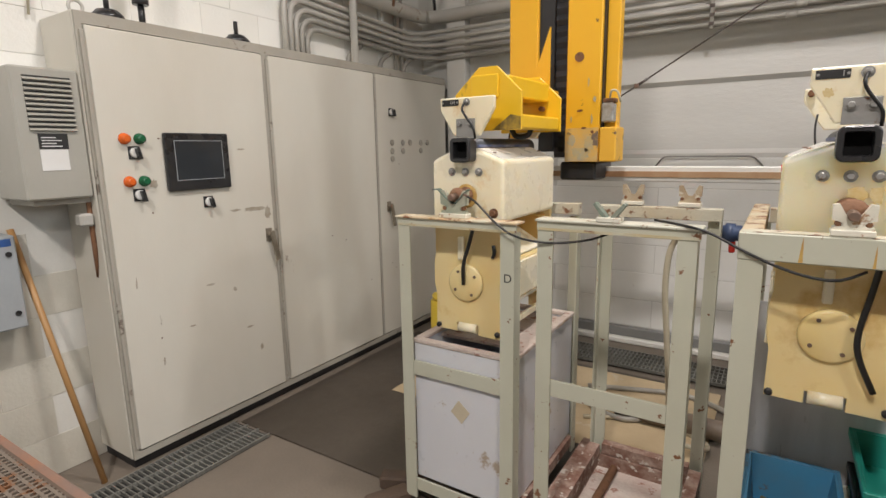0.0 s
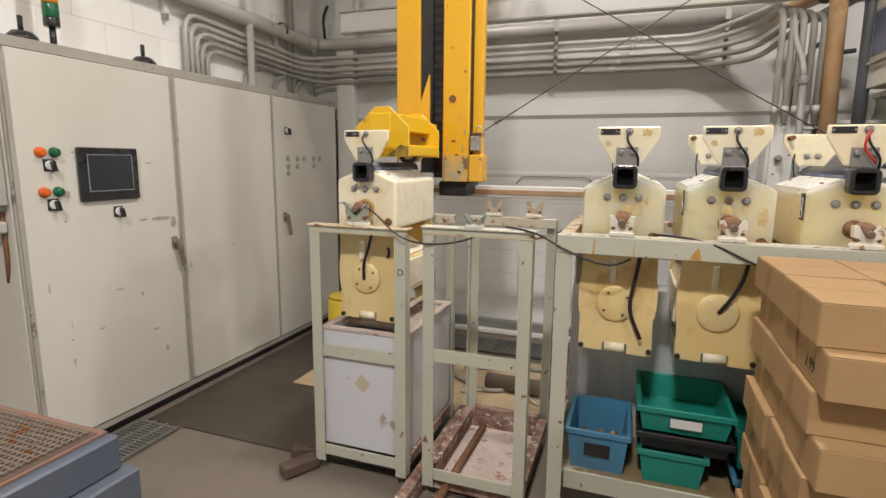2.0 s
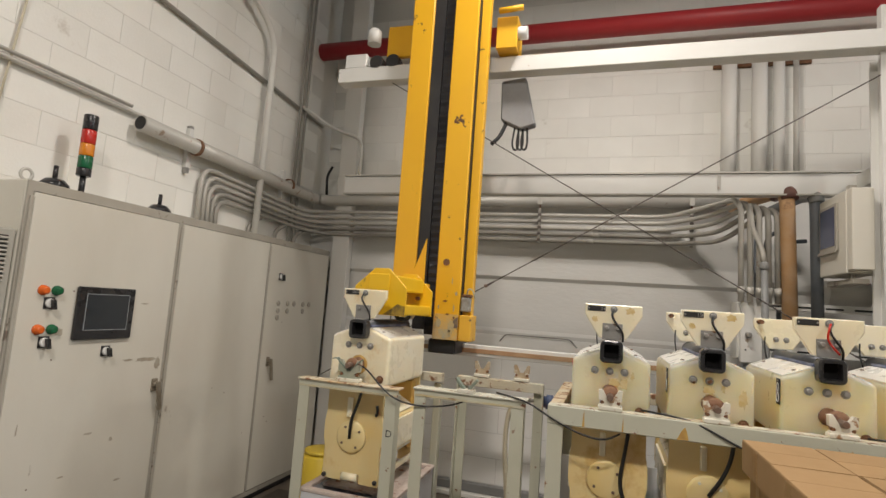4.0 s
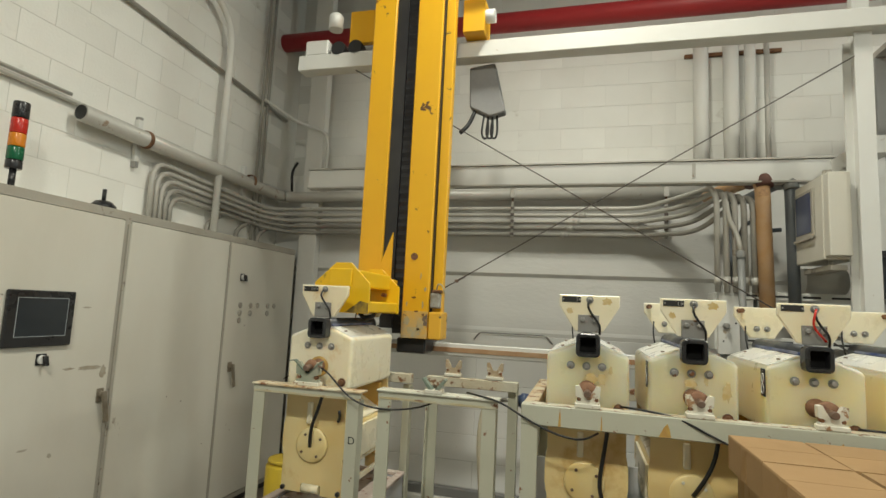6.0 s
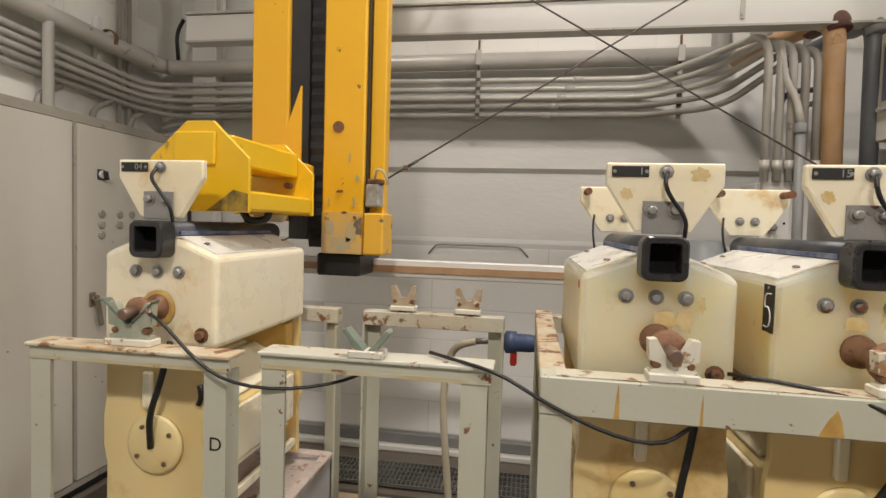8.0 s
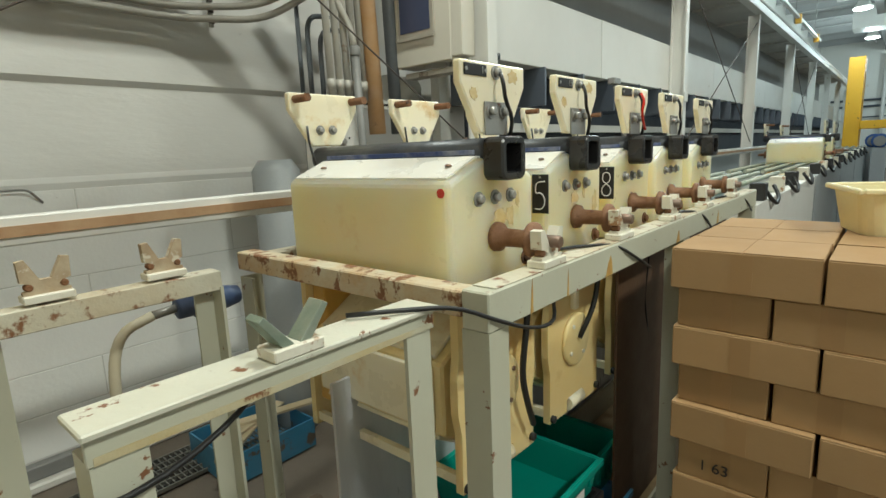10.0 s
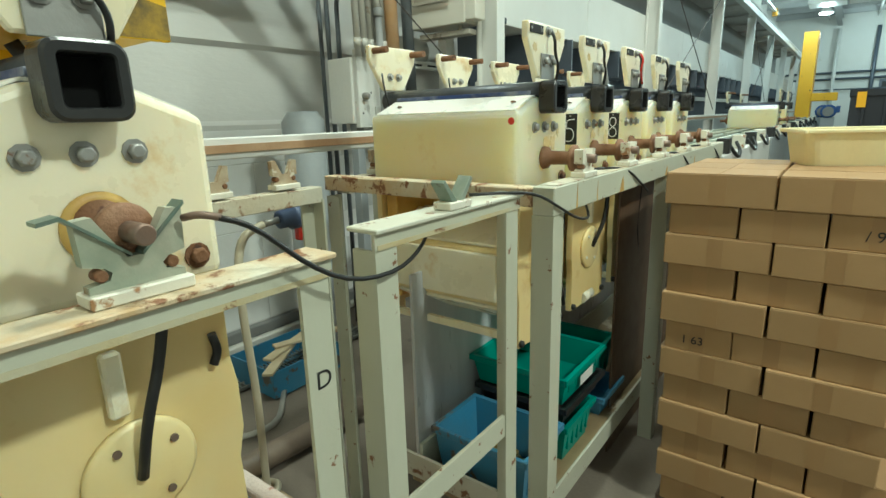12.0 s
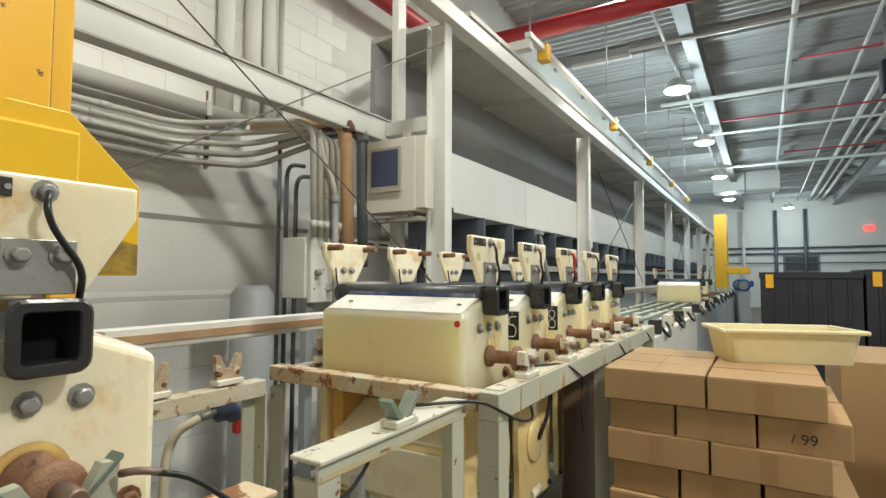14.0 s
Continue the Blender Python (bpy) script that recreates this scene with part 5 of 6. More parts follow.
pipe_run("thin_pipe", [(X0 + 0.03, -2.0, 3.95), (X0 + 0.03, 4.33, 3.56)], 0.016, conduit_dark, "thin dusty pipe high on the block wall", seg=8)
pipe_run("white_riser", [(X0 + 0.11, 3.28, 2.19), (X0 + 0.11, 3.28, 4.05), (X0 + 0.11, 2.65, 4.35), (X0 + 0.11, -1.0, 4.5)], 0.029, wall_paint, "white painted riser pipe with a bend", radius=0.22)
for y in (3.88, 3.97):
    pipe_run("riser_conduit", [(X0 + 0.04, y, 2.19), (X0 + 0.04, y, ZC - 0.06)], 0.015, conduit_dark, "dusty grey riser conduit in the corner", "conduit", "corner risers", seg=8)
for y in (2.92, 3.30, 3.62):
    pipe_run("conduit_stub", [(X0 + 0.05, y + 0.35, 2.19), (X0 + 0.05, y + 0.35, 2.30), (X0 + 0.05, y + 0.50, 2.38)], 0.02, conduit_dark, "short bent conduit rising from the cabinet", "conduit", "conduit stubs", 0.1, seg=8)
pipe_run("column_conduit", [(X0 + 0.04, 3.9, 3.62), (-2.7, 4.2, 3.46), (-2.42, NP + 0.02, 3.40), (-2.42, NP + 0.02, 2.80)], 0.016, wall_paint, "white bent conduit beside the corner column", "conduit", "", 0.14, seg=8)
pipe_run("corner_hose", [(X0 + 0.18, NP + 0.05, 2.78), (X0 + 0.16, NP + 0.05, 3.0), (X0 + 0.22, NP + 0.05, 3.1)], 0.014, cable_m, "black cable loop in the corner", "cable", "", 0.08, seg=8)
pipe_run("yellow_line", [(X0 + 0.02, 1.20, 2.2), (X0 + 0.02, 1.36, 3.9)], 0.006, hose_m, "thin tan line up the block wall", "line", seg=6)
for y in (2.52,):
    c = thing("pipe_clamp", (X0 + 0.05, y, 2.6), "steel pipe clamp on the wall", "clamp")
    part("upper", box(B(), X0 + 0.002, X0 + 0.04, y - 0.015, y + 0.015, 2.835, 2.92), steel, c)
    part("lower", box(B(), X0 + 0.002, X0 + 0.04, y - 0.015, y + 0.015, 2.56, 2.66), steel, c)
pipe_run("red_main", [(X0 - 0.2, YB - 0.12, 4.37), (4.05, YB - 0.12, 4.37), (4.05, -8.9, 4.37)], 0.09, red_paint, "thick red sprinkler main turning across the hall", radius=0.25, seg=16)
# upper white pipes on the wall
for x, r, m in ((1.06, 0.062, wall_paint), (1.30, 0.062, wall_paint), (1.45, 0.045, wall_paint), (1.58, 0.022, conduit_grey)):
    pipe_run("wall_riser", [(x, YU - 0.10, 2.79), (x, YU - 0.10, 4.12)], r, m, "white wrapped riser pipe on the upper wall", "pipe", "upper risers")
single("riser_strut", box(B(), 0.94, 1.72, YU - 0.03, YU, 4.05, 4.08), rust_metal, "rusty strut behind the riser pipes", "strut")
pipe_run("orange_pipe", [(1.02, 4.1, 2.66), (1.22, 3.44, 2.66), (1.235, 3.42, 1.70)], 0.046, orange_pipe_m, "flaking orange-brown vertical pipe", radius=0.12, seg=16)
pipe_run("grey_pipe", [(1.30, 4.1, 2.64), (1.385, 3.44, 2.64), (1.39, 3.42, 1.70)], 0.036, grey_pvc, "dark grey plastic vertical pipe", radius=0.12, seg=14)
for k in range(2):
    pipe_run("dark_conduit", [(1.42 + 0.09 * k, 4.02, 2.46 - 0.07 * k), (1.235 + 0.09 * k, 4.0, 2.44 - 0.07 * k), (1.23 + 0.09 * k, 4.0, 0.0)], 0.016, grey_pvc, "dark hooked conduit behind the switch box", "conduit", "dark conduits", 0.12, seg=8)
pipe_run("dark_conduit", [(1.168, 4.0, 2.60), (1.168, 4.0, 0.0)], 0.014, grey_pvc, "dark straight conduit behind the switch box", "conduit", "dark conduits", seg=8)
pipe_run("front_conduit", [(1.075, 3.385, 2.12), (1.085, 3.38, 1.5), (1.085, 3.38, 0.0)], 0.022, mid_grey, "grey conduit in front of the switch box", "conduit", seg=10)
single("conduit_coupling", lathe(B(), [(0.027, 0.0), (0.029, 0.006), (0.029, 0.04), (0.020, 0.05)], (1.075, 3.385, 2.10), "z", 12), mid_grey, "grey threaded coupling on the front conduit", "coupling")
pipe_run("slant_conduit", [(1.075, 3.385, 2.14), (1.06, 3.40, 2.26), (1.02, 3.44, 2.36), (1.0, 3.46, 2.55)], 0.017, conduit_grey, "pale bent conduit above the grey coupling", "conduit", "", 0.06, seg=8)
single("pipe_elbow", rod(B(), bent([(1.19, 3.60, 2.655), (1.225, 3.44, 2.655), (1.2335, 3.425, 2.58)], 0.07), 0.053, 14), elbow_rust, "dark red-brown elbow on the orange pipe", "pipe elbow")
single("pipe_elbow", rod(B(), bent([(1.365, 3.58, 2.635), (1.385, 3.44, 2.635), (1.39, 3.425, 2.56)], 0.06), 0.043, 14), mid_grey, "grey elbow on the plastic pipe", "pipe elbow")

single("wall_beam", box(B(), 4.2, X1, YU - 0.13, YU - 0.004, 4.06, 4.19, 0.004), white_steel, "white steel beam along the upper wall", "beam", kind="structure")
soffit = single("soffit", box(B(), 2.1, 26.0, 2.97, 3.95, 3.64, 3.68), soffit_m, "mottled grey sheet soffit above the exhaust duct", "soffit", kind="structure")
for k in range(16):
    part("rib", box(B(), 2.6 + k * 1.5, 2.64 + k * 1.5, 2.98, 3.89, 3.60, 3.639), soffit_m, soffit)

# switch box, strut, panel box
pale_box = surface("pale_grey_enamel", (0.74, 0.74, 0.70), 0.4, other=(0.66, 0.66, 0.62), other_scale=3)
eb = thing("switch_box", (1.07, 3.5, 1.52), "pale grey switch box mounted on slotted strut", "electrical box")
part("body", box(B(), 0.94, 1.15, 3.50, 3.70, 1.50, 1.88, 0.006), pale_box, eb)
part("front_plate", box(B(), 0.955, 1.165, 3.462, 3.499, 1.475, 1.925, 0.004), white_steel, eb)
for x_, z_ in ((0.985, 1.56), (1.135, 1.56), (1.06, 1.68), (1.135, 1.75)):
    part("hole", lathe(B(), [(0.006, 0.0), (0.006, -0.0012)], (x_, 3.4617, z_), "y", 8), ink_and_shade, eb)
for z in (1.84, 1.55):
    part("slotted_strut", box(B(), 1.08, 1.95, 3.445, 3.459, z, z + 0.05, 0.002), white_steel, eb)
    for k in range(5):
        part("slot", box(B(), 1.12 + k * 0.16, 1.22 + k * 0.16, 3.4435, 3.4449, z + 0.018, z + 0.03), ink_and_shade, eb)
part("knob", lathe(B(), [(0.02, 0.0), (0.02, -0.03), (0.012, -0.04)], (1.0, 3.462, 1.66), "y", 12), steel, eb)
part("stand", box(B(), 0.98, 1.04, 3.52, 3.58, 0.0, 1.499, 0.003), grey_box_paint, eb)
single("grey_cylinder", lathe(B(), [(0.12, 0.0), (0.13, 0.05), (0.13, 1.52), (0.09, 1.58)], (0.80, 3.80, 0.0), "z", 20), grey_box_paint, "pale grey cylinder tank beside the switch box", "cylinder")
pn = thing("panel_box", (1.46, 3.12, 2.09), "beige operator panel box with a dark blue window", "control panel")
part("body", box(B(), 1.395, 1.56, 2.995, 3.40, 2.06, 2.55, 0.006), cabinet_paint, pn)
part("side_panel", box(B(), 1.397, 1.505, 2.92, 2.994, 2.075, 2.545, 0.004), cabinet_paint, pn)
part("frame", box(B(), 1.382, 1.3945, 3.10, 3.365, 2.205, 2.495, 0.003), cabinet_trim, pn, "raised window frame")
part("window", box(B(), 1.3795, 1.3818, 3.125, 3.345, 2.235, 2.475), blue_screen, pn, "dark blue window")
part("sill", box(B(), 1.372, 1.3812, 3.095, 3.37, 2.192, 2.208, 0.002), cabinet_trim, pn, "small ledge under the window")
part("bracket", box(B(), 1.42, 1.50, 2.98, 3.36, 2.0, 2.03, 0.003), cabinet_trim, pn)
part("hanger", box(B(), 1.45, 1.49, 3.1, 3.14, 2.561, 2.602), cabinet_trim, pn)
part("hanger", box(B(), 1.44, 1.46, 3.05, 3.07, 2.031, 2.059), cabinet_trim, pn)
# exhaust duct along the line
dk = thing("exhaust_duct", (10.0, 3.1, 2.1), "long white sheet-metal exhaust duct behind the posts", "duct")
for k in range(15):
    x = 1.62 + k * 1.62
    part("section", box(B(), x, x + 1.612, 2.995, 3.38, 2.10, 2.53, 0.004), white_steel, dk)
for k in range(40):
    x = 1.75 + k * 0.55
    part("branch", box(B(), x, x + 0.02, 2.96, 3.3, 1.86, 2.098), blue_grey_steel, dk, "blue-grey branch plate")
# near-black sheet paints the shade in the hollow under the duct
part("rear_wall", box(B(), 1.9, 24.0, 3.30, 3.32, 1.45, 2.098), surface("recess_shade_dark", (0.04, 0.05, 0.07), 0.6), dk, "dark sheet painted as the shade under the duct")
part("lower_strip", box(B(), 1.9, 24.0, 3.22, 3.26, 1.70, 1.76), white_steel, dk)
single("white_tank", rod(B(), [(1.50, 3.62, 1.98), (1.74, 3.62, 1.98)], 0.085, 18), white_steel, "white horizontal cylinder behind the post", "cylinder")

# hose, valve and cables
vl = thing("valve", (-0.19, 2.63, 1.2), "blue-grey plastic valve with a red handle", "valve")
b = B()
lathe(b, [(0.022, -0.09), (0.032, -0.085), (0.032, -0.04), (0.042, -0.038), (0.042, 0.0), (0.034, 0.002), (0.034, 0.05), (0.026, 0.09)], (-0.19, 2.63, 1.195), "x", 16)
part("body", b, surface("blue_grey_pvc", (0.055, 0.085, 0.17), 0.4), vl)
part("handle", box(B(), -0.21, -0.185, 2.61, 2.645, 1.11, 1.165, 0.006), red_lens, vl, "red handle")
part("tailpipe", rod(B(), [(-0.28, 2.63, 1.195), (-0.34, 2.63, 1.19)], 0.012, 8), steel, vl)
hs = single("hose", rod(B(), bent([(-0.34, 2.63, 1.19), (-0.44, 2.63, 1.16), (-0.46, 2.62, 0.95), (-0.43, 2.64, 0.6), (-0.40, 2.7, 0.1), (-0.2, 2.9, 0.02), (-0.5, 3.1, 0.02), (-0.9, 2.9, 0.02)], 0.12), 0.014, 8), hose_m, "cream hose hanging behind the rack", "hose")
CABLES = [([(-1.0, 1.735, 1.40), (-0.96, 1.725, 1.385), (-0.88, 1.72, 1.31), (-0.80, 1.715, 1.265), (-0.68, 1.725, 1.252), (-0.56, 1.77, 1.265), (-0.50, 1.80, 1.29)], "black cable hanging between the racks"),
          ([(-0.36, 1.79, 1.343), (-0.29, 1.735, 1.343), (-0.20, 1.70, 1.332), (-0.12, 1.682, 1.29), (0.0, 1.68, 1.238), (0.10, 1.682, 1.222), (0.16, 1.72, 1.25)], "black cable draped over the rack rails"),
          ([(0.24, 1.775, 1.345), (0.32, 1.735, 1.346), (0.43, 1.692, 1.338), (0.54, 1.682, 1.285), (0.66, 1.684, 1.235)], "black cable draped over the long rail"),
          ([(1.0, 1.745, 1.345), (1.1, 1.715, 1.348), (1.2, 1.69, 1.33), (1.3, 1.68, 1.26)], "black cable draped over the long rail"),
          ([(1.6, 1.745, 1.345), (1.75, 1.715, 1.345), (1.9, 1.69, 1.32), (2.0, 1.68, 1.25)], "black cable draped over the long rail")]
for pts, label in CABLES:
    c = thing("cable", pts[0], label, "cable", "rack cables")
    part("lead", rod(B(), bent(pts, 0.06, 3), 0.004, 8), cable_m, c)
    if pts[0][0] < -0.9:
        part("lug", rod(B(), bent([(-1.03, 1.765, 1.402), (-1.02, 1.745, 1.407), (-0.997, 1.735, 1.40)], 0.015), 0.0048, 8), pin_metal, c, "brown crimped cable lug")
single("clip", rod(B(), bent([(-0.962, 1.866, 1.20), (-0.955, 1.865, 1.17), (-0.965, 1.866, 1.15)], 0.02), 0.007, 8), cable_m, "small black cable clip hanging on the plate", "clip")
single("wall_bar", rod(B(), bent([(-0.86, YB - 0.003, 1.42), (-0.80, YB - 0.04, 1.49), (-0.22, YB - 0.04, 1.49), (-0.16, YB - 0.003, 1.42)], 0.03), 0.006, 6), steel, "thin bent steel bar on the wall ledge", "bar")
for x, y, r in ((-0.7, 3.0, 0.03), (0.0, 3.3, 0.02)):
    single("floor_hose", rod(B(), bent([(x - 1.0, y, 0.03), (x - 0.4, y + 0.2, 0.03), (x, y - 0.1, 0.03), (x + 0.3, y + 0.25, 0.03)], 0.2), 0.016, 8), conduit_dark, "dusty hose lying on the floor behind the racks", "hose")
drum = thing("yellow_drum", (-1.83, 2.95, 0.0), "yellow plastic drum with a rim behind the racks", "drum")
yellow_hdpe = surface("yellow_drum_plastic", (0.62, 0.44, 0.03), 0.4, other=(0.50, 0.36, 0.05), other_scale=4, other_amount=0.7)
part("body", lathe(B(), [(0.125, 0.012), (0.14, 0.03), (0.14, 0.29), (0.146, 0.30), (0.146, 0.33), (0.14, 0.34), (0.14, 0.58), (0.12, 0.60)], (-1.83, 2.95, 0.0), "z", 24), yellow_hdpe, drum)
part("rim", lathe(B(), [(0.12, 0.60), (0.128, 0.604), (0.128, 0.622), (0.10, 0.624)], (-1.83, 2.95, 0.0), "z", 24), yellow_hdpe, drum)
bin_ = thing("blue_bin", (0.45, 3.72, 0.0), "open blue plastic bin of offcuts behind the racks", "bin")
part("body", open_tub(B(), 0.20, 0.70, 3.50, 3.92, 0.012, 0.17, 0.008), blue_crate_m, bin_)
for k, (x_, y_, turn) in enumerate(((0.34, 3.62, 35), (0.46, 3.70, 20), (0.58, 3.66, -15))):
    ob = single("board", box(B(), -0.22, 0.22, -0.03, 0.03, -0.008, 0.008, 0.002), tan_board, "pale tan board lying across the blue bin", "board", "loose boards")
    ob.matrix_world = pose(x_, y_, 0.179 + 0.017 * k, 0, 0, turn)
single("floor_pipe", rod(B(), [(-0.75, 3.05, 0.07), (0.35, 2.98, 0.07)], 0.055, 14), surface("brown_floor_pipe", (0.16, 0.12, 0.09), 0.5, other=(0.24, 0.19, 0.14), other_scale=5, other_amount=0.8), "dark brown pipe lying on the floor behind the racks", "pipe")

# ---- crates in the long rack ----
def crate(x0, x1, y0, y1, z0, z1, m, label, group="crates"):
    c = thing("crate", ((x0 + x1) / 2, (y0 + y1) / 2, z0), label, "crate", group)
    t, s = 0.008, 0.02
    b = B()
    lo = [(x0 + s, y0 + s), (x1 - s, y0 + s), (x1 - s, y1 - s), (x0 + s, y1 - s)]
    hi = [(x0, y0), (x1, y0), (x1, y1), (x0, y1)]
    li = [(x0 + s + t, y0 + s + t), (x1 - s - t, y0 + s + t), (x1 - s - t, y1 - s - t), (x0 + s + t, y1 - s - t)]
    hi2 = [(x0 + t, y0 + t), (x1 - t, y0 + t), (x1 - t, y1 - t), (x0 + t, y1 - t)]
    rings = [[b.verts.new((*p, z)) for p in r] for r, z in ((lo, z0), (hi, z1), (hi2, z1), (li, z0 + t))]
    b.faces.new(rings[0][::-1])
    for p, q in zip(rings, rings[1:]):
        for k in range(4):
            b.faces.new((p[k], p[(k + 1) % 4], q[(k + 1) % 4], q[k]))
    b.faces.new(rings[3])
    part("shell", b, m, c)
    b = B()
    for a in ((x0 - 0.01, x1 + 0.01, y0 - 0.01, y0 + 0.001), (x0 - 0.01, x1 + 0.01, y1 - 0.001, y1 + 0.01), (x0 - 0.01, x0 + 0.001, y0 + 0.001, y1 - 0.001), (x1 - 0.001, x1 + 0.01, y0 + 0.001, y1 - 0.001)):
        box(b, *a, z1 - 0.022, z1 + 0.002, 0.002)
    part("rim", b, m, c)
    for k in range(5):
        x = x0 + s + (x1 - x0 - 2 * s) * (k + 0.5) / 5
        part("rib", box(B(), x - 0.004, x + 0.004, y0 + 0.006, y0 + 0.016, z0 + 0.04, z1 - 0.025), m, c)
    return c


cb = crate(-0.055, 0.205, 1.80, 2.16, 0.269, 0.46, blue_crate_m, "blue plastic crate holding small brass parts")
part("sticker", box(B(), 0.02, 0.13, 1.803, 1.8045, 0.34, 0.40), ink_and_shade, cb, "dirty label")
bm = B()
rnd = random.Random(4)
for k in range(150):
    x, y = rnd.uniform(-0.01, 0.16), rnd.uniform(1.85, 2.11)
    o = Matrix.Translation((x, y, 0.285 + rnd.uniform(0, 0.03))) @ Euler((rnd.uniform(0, 3), rnd.uniform(0, 3), rnd.uniform(0, 3))).to_matrix().to_4x4()
    vs = bmesh.ops.create_cube(bm, size=0.018, matrix=o)["verts"]
tagged(single("brass_parts", bm, brass, "loose small brass parts lying in the blue crate", "metal parts"), kind="stuff")
crate(0.25, 0.51, 1.80, 2.16, 0.269, 0.42, teal, "teal plastic crate at the bottom of a stack")
crate(0.24, 0.60, 1.80, 2.17, 0.424, 0.50, surface("black_crate", (0.02, 0.02, 0.022), 0.4), "black plastic crate between two teal crates")
ct = crate(0.235, 0.595, 1.80, 2.19, 0.504, 0.615, teal, "shallow teal plastic crate on top of a stack")
part("label_paper", box(B(), 0.36, 0.48, 1.795, 1.7965, 0.54, 0.578), paper_white, ct, "torn white label")
crate(0.62, 0.86, 1.80, 2.16, 0.269, 0.36, blue_crate_m, "low blue plastic crate under the rack")
crate(0.62, 0.90, 1.86, 2.17, 0.364, 0.54, teal, "dark teal crate behind the cartons")
single("dark_tool", rod(B(), bent([(0.02, 2.165, 0.412), (0.10, 2.16, 0.414), (0.16, 2.165, 0.412)], 0.03), 0.012, 8), black_rubber_and_shade, "black handle lying on the tray edge", "tool")

# ---- machine with a mesh top ----
ms = thing("mesh_top_machine", (-1.5, 0.1, 0.0), "blue-grey steel machine base with a rusty mesh top", "machine")
part("lower", box(B(), -2.0, -1.045, -0.40, 0.505, 0.0, 0.806, 0.006), blue_grey_steel, ms)
part("upper", box(B(), -2.0, -1.083, -0.40, 0.482, 0.807, 0.902, 0.006), blue_grey_steel, ms)
part("mesh_frame", box(B(), -1.95, -1.115, -0.38, 0.474, 0.903, 0.909), surface("rusty_orange_edge", (0.25, 0.12, 0.07), 0.7, other=(0.14, 0.12, 0.11), other_scale=5, other_amount=0.9), ms, "rust-orange frame")
# dark brown sheet paints the shade below the mesh; nothing is hollow
part("mesh_pit", box(B(), -1.94, -1.125, -0.37, 0.455, 0.9095, 0.9105), surface("mesh_shade_brown", (0.10, 0.07, 0.05), 0.8), ms)
bm = B()
for k in range(46):
    box(bm, -1.94 + k * 0.0175, -1.933 + k * 0.0175, -0.37, 0.445, 0.911, 0.917)
for k in range(47):
    box(bm, -1.94, -1.14, -0.37 + k * 0.0175, -0.363 + k * 0.0175, 0.9112, 0.9175)
tagged(part("mesh", bm, surface("woven_mesh", (0.21, 0.17, 0.135), 0.55, 0.4, spots=RUST, spot_scale=20, spot_level=0.55), ms, "rusty woven wire mesh"), kind="stuff")

# ---- number plates on the barrel covers ----
def lettering(text, m, size, where, name="lettering", parent=None):
    cu_ = bpy.data.curves.new(name, "FONT")
    cu_.body, cu_.size, cu_.extrude, cu_.align_x, cu_.align_y = text, size, 0.0004, "CENTER", "CENTER"
    tmp = new(name, cu_)
    dg = bpy.context.evaluated_depsgraph_get()
    me = bpy.data.meshes.new_from_object(tmp.evaluated_get(dg))
    bpy.data.objects.remove(tmp)
    me.materials.clear()
    me.materials.append(m)
    me.transform(where)
    ob = new(name, me)
    if parent is not None:
        ob.parent = parent
        if parent.type == "EMPTY":
            ob.matrix_parent_inverse = Matrix.Translation(parent.location).inverted()
    return ob


STROKES = {"5": [[(0.9, 1.0), (-0.7, 0.95), (-0.75, 0.1), (0.1, 0.25), (0.8, -0.1), (0.85, -0.6), (0.3, -1.0), (-0.8, -0.95)]],
           "8": [[(0.0, 0.05), (-0.75, 0.3), (-0.7, 0.9), (0.0, 1.05), (0.7, 0.9), (0.75, 0.3), (0.0, 0.05), (-0.9, -0.3), (-0.8, -0.9), (0.0, -1.05), (0.8, -0.9), (0.9, -0.3), (0.0, 0.05)]]}
FACE_WEST = Matrix(((0, 0, -1, 0), (-1, 0, 0, 0), (0, 1, 0, 0), (0, 0, 0, 1)))   # text read from the west
for cx, num in ((0.505, "5"), (0.912, "8")):
    spot = Matrix.Translation((cx - 0.1608, 1.858, 1.468))
    npl = thing("number_plate", spot.translation, "black plate with a white number %s on the barrel cover" % num, "number plate", "number plates")
    pb_ = box(B(), -0.003, 0.0, -0.024, 0.024, -0.05, 0.05, 0.001)
    bmesh.ops.transform(pb_, matrix=spot, verts=pb_.verts)
    part("plate", pb_, ink_and_shade, npl)
    for stroke in STROKES[num]:
        line = [(spot.translation.x - 0.004, spot.translation.y - p * 0.017, spot.translation.z - 0.004 + q * 0.036) for p, q in stroke]
        part("stroke", rod(B(), bent(line, 0.012, 4), 0.0016, 6), paper_white, npl, "thin white painted stroke")
    part("rivet", lathe(B(), [(0.003, -0.003), (0.003, -0.0045)], (spot.translation.x, spot.translation.y, spot.translation.z + 0.043), "x", 8), steel, npl)
FACE_SOUTH = Matrix.Rotation(radians(90), 4, "X")
for unit, text, ux, uy, uz in ((U0, "04", -0.055, 1.8664, 1.7463), (first, "1", -0.045, 1.8334, 1.7463), (second, "15", -0.045, 1.8334, 1.7463)):
    cx_ = {"04": -1.083, "1": 0.118, "15": 0.505}[text]
    lettering(text, steel, 0.022, Matrix.Translation((cx_ + ux, uy, uz)) @ FACE_SOUTH, "tag_number", unit)
pen = thing("pen_mark", (-0.845, 1.7514, 1.105), "letter D handwritten in marker on the rack post", "marking")
lettering("D", ink_and_shade, 0.045, Matrix.Translation((-0.845, 1.7514, 1.105)) @ FACE_SOUTH, "letter", pen)

# ---- cartons ----
rnd = random.Random(11)
LAYER, BASE = 0.107, 0.03
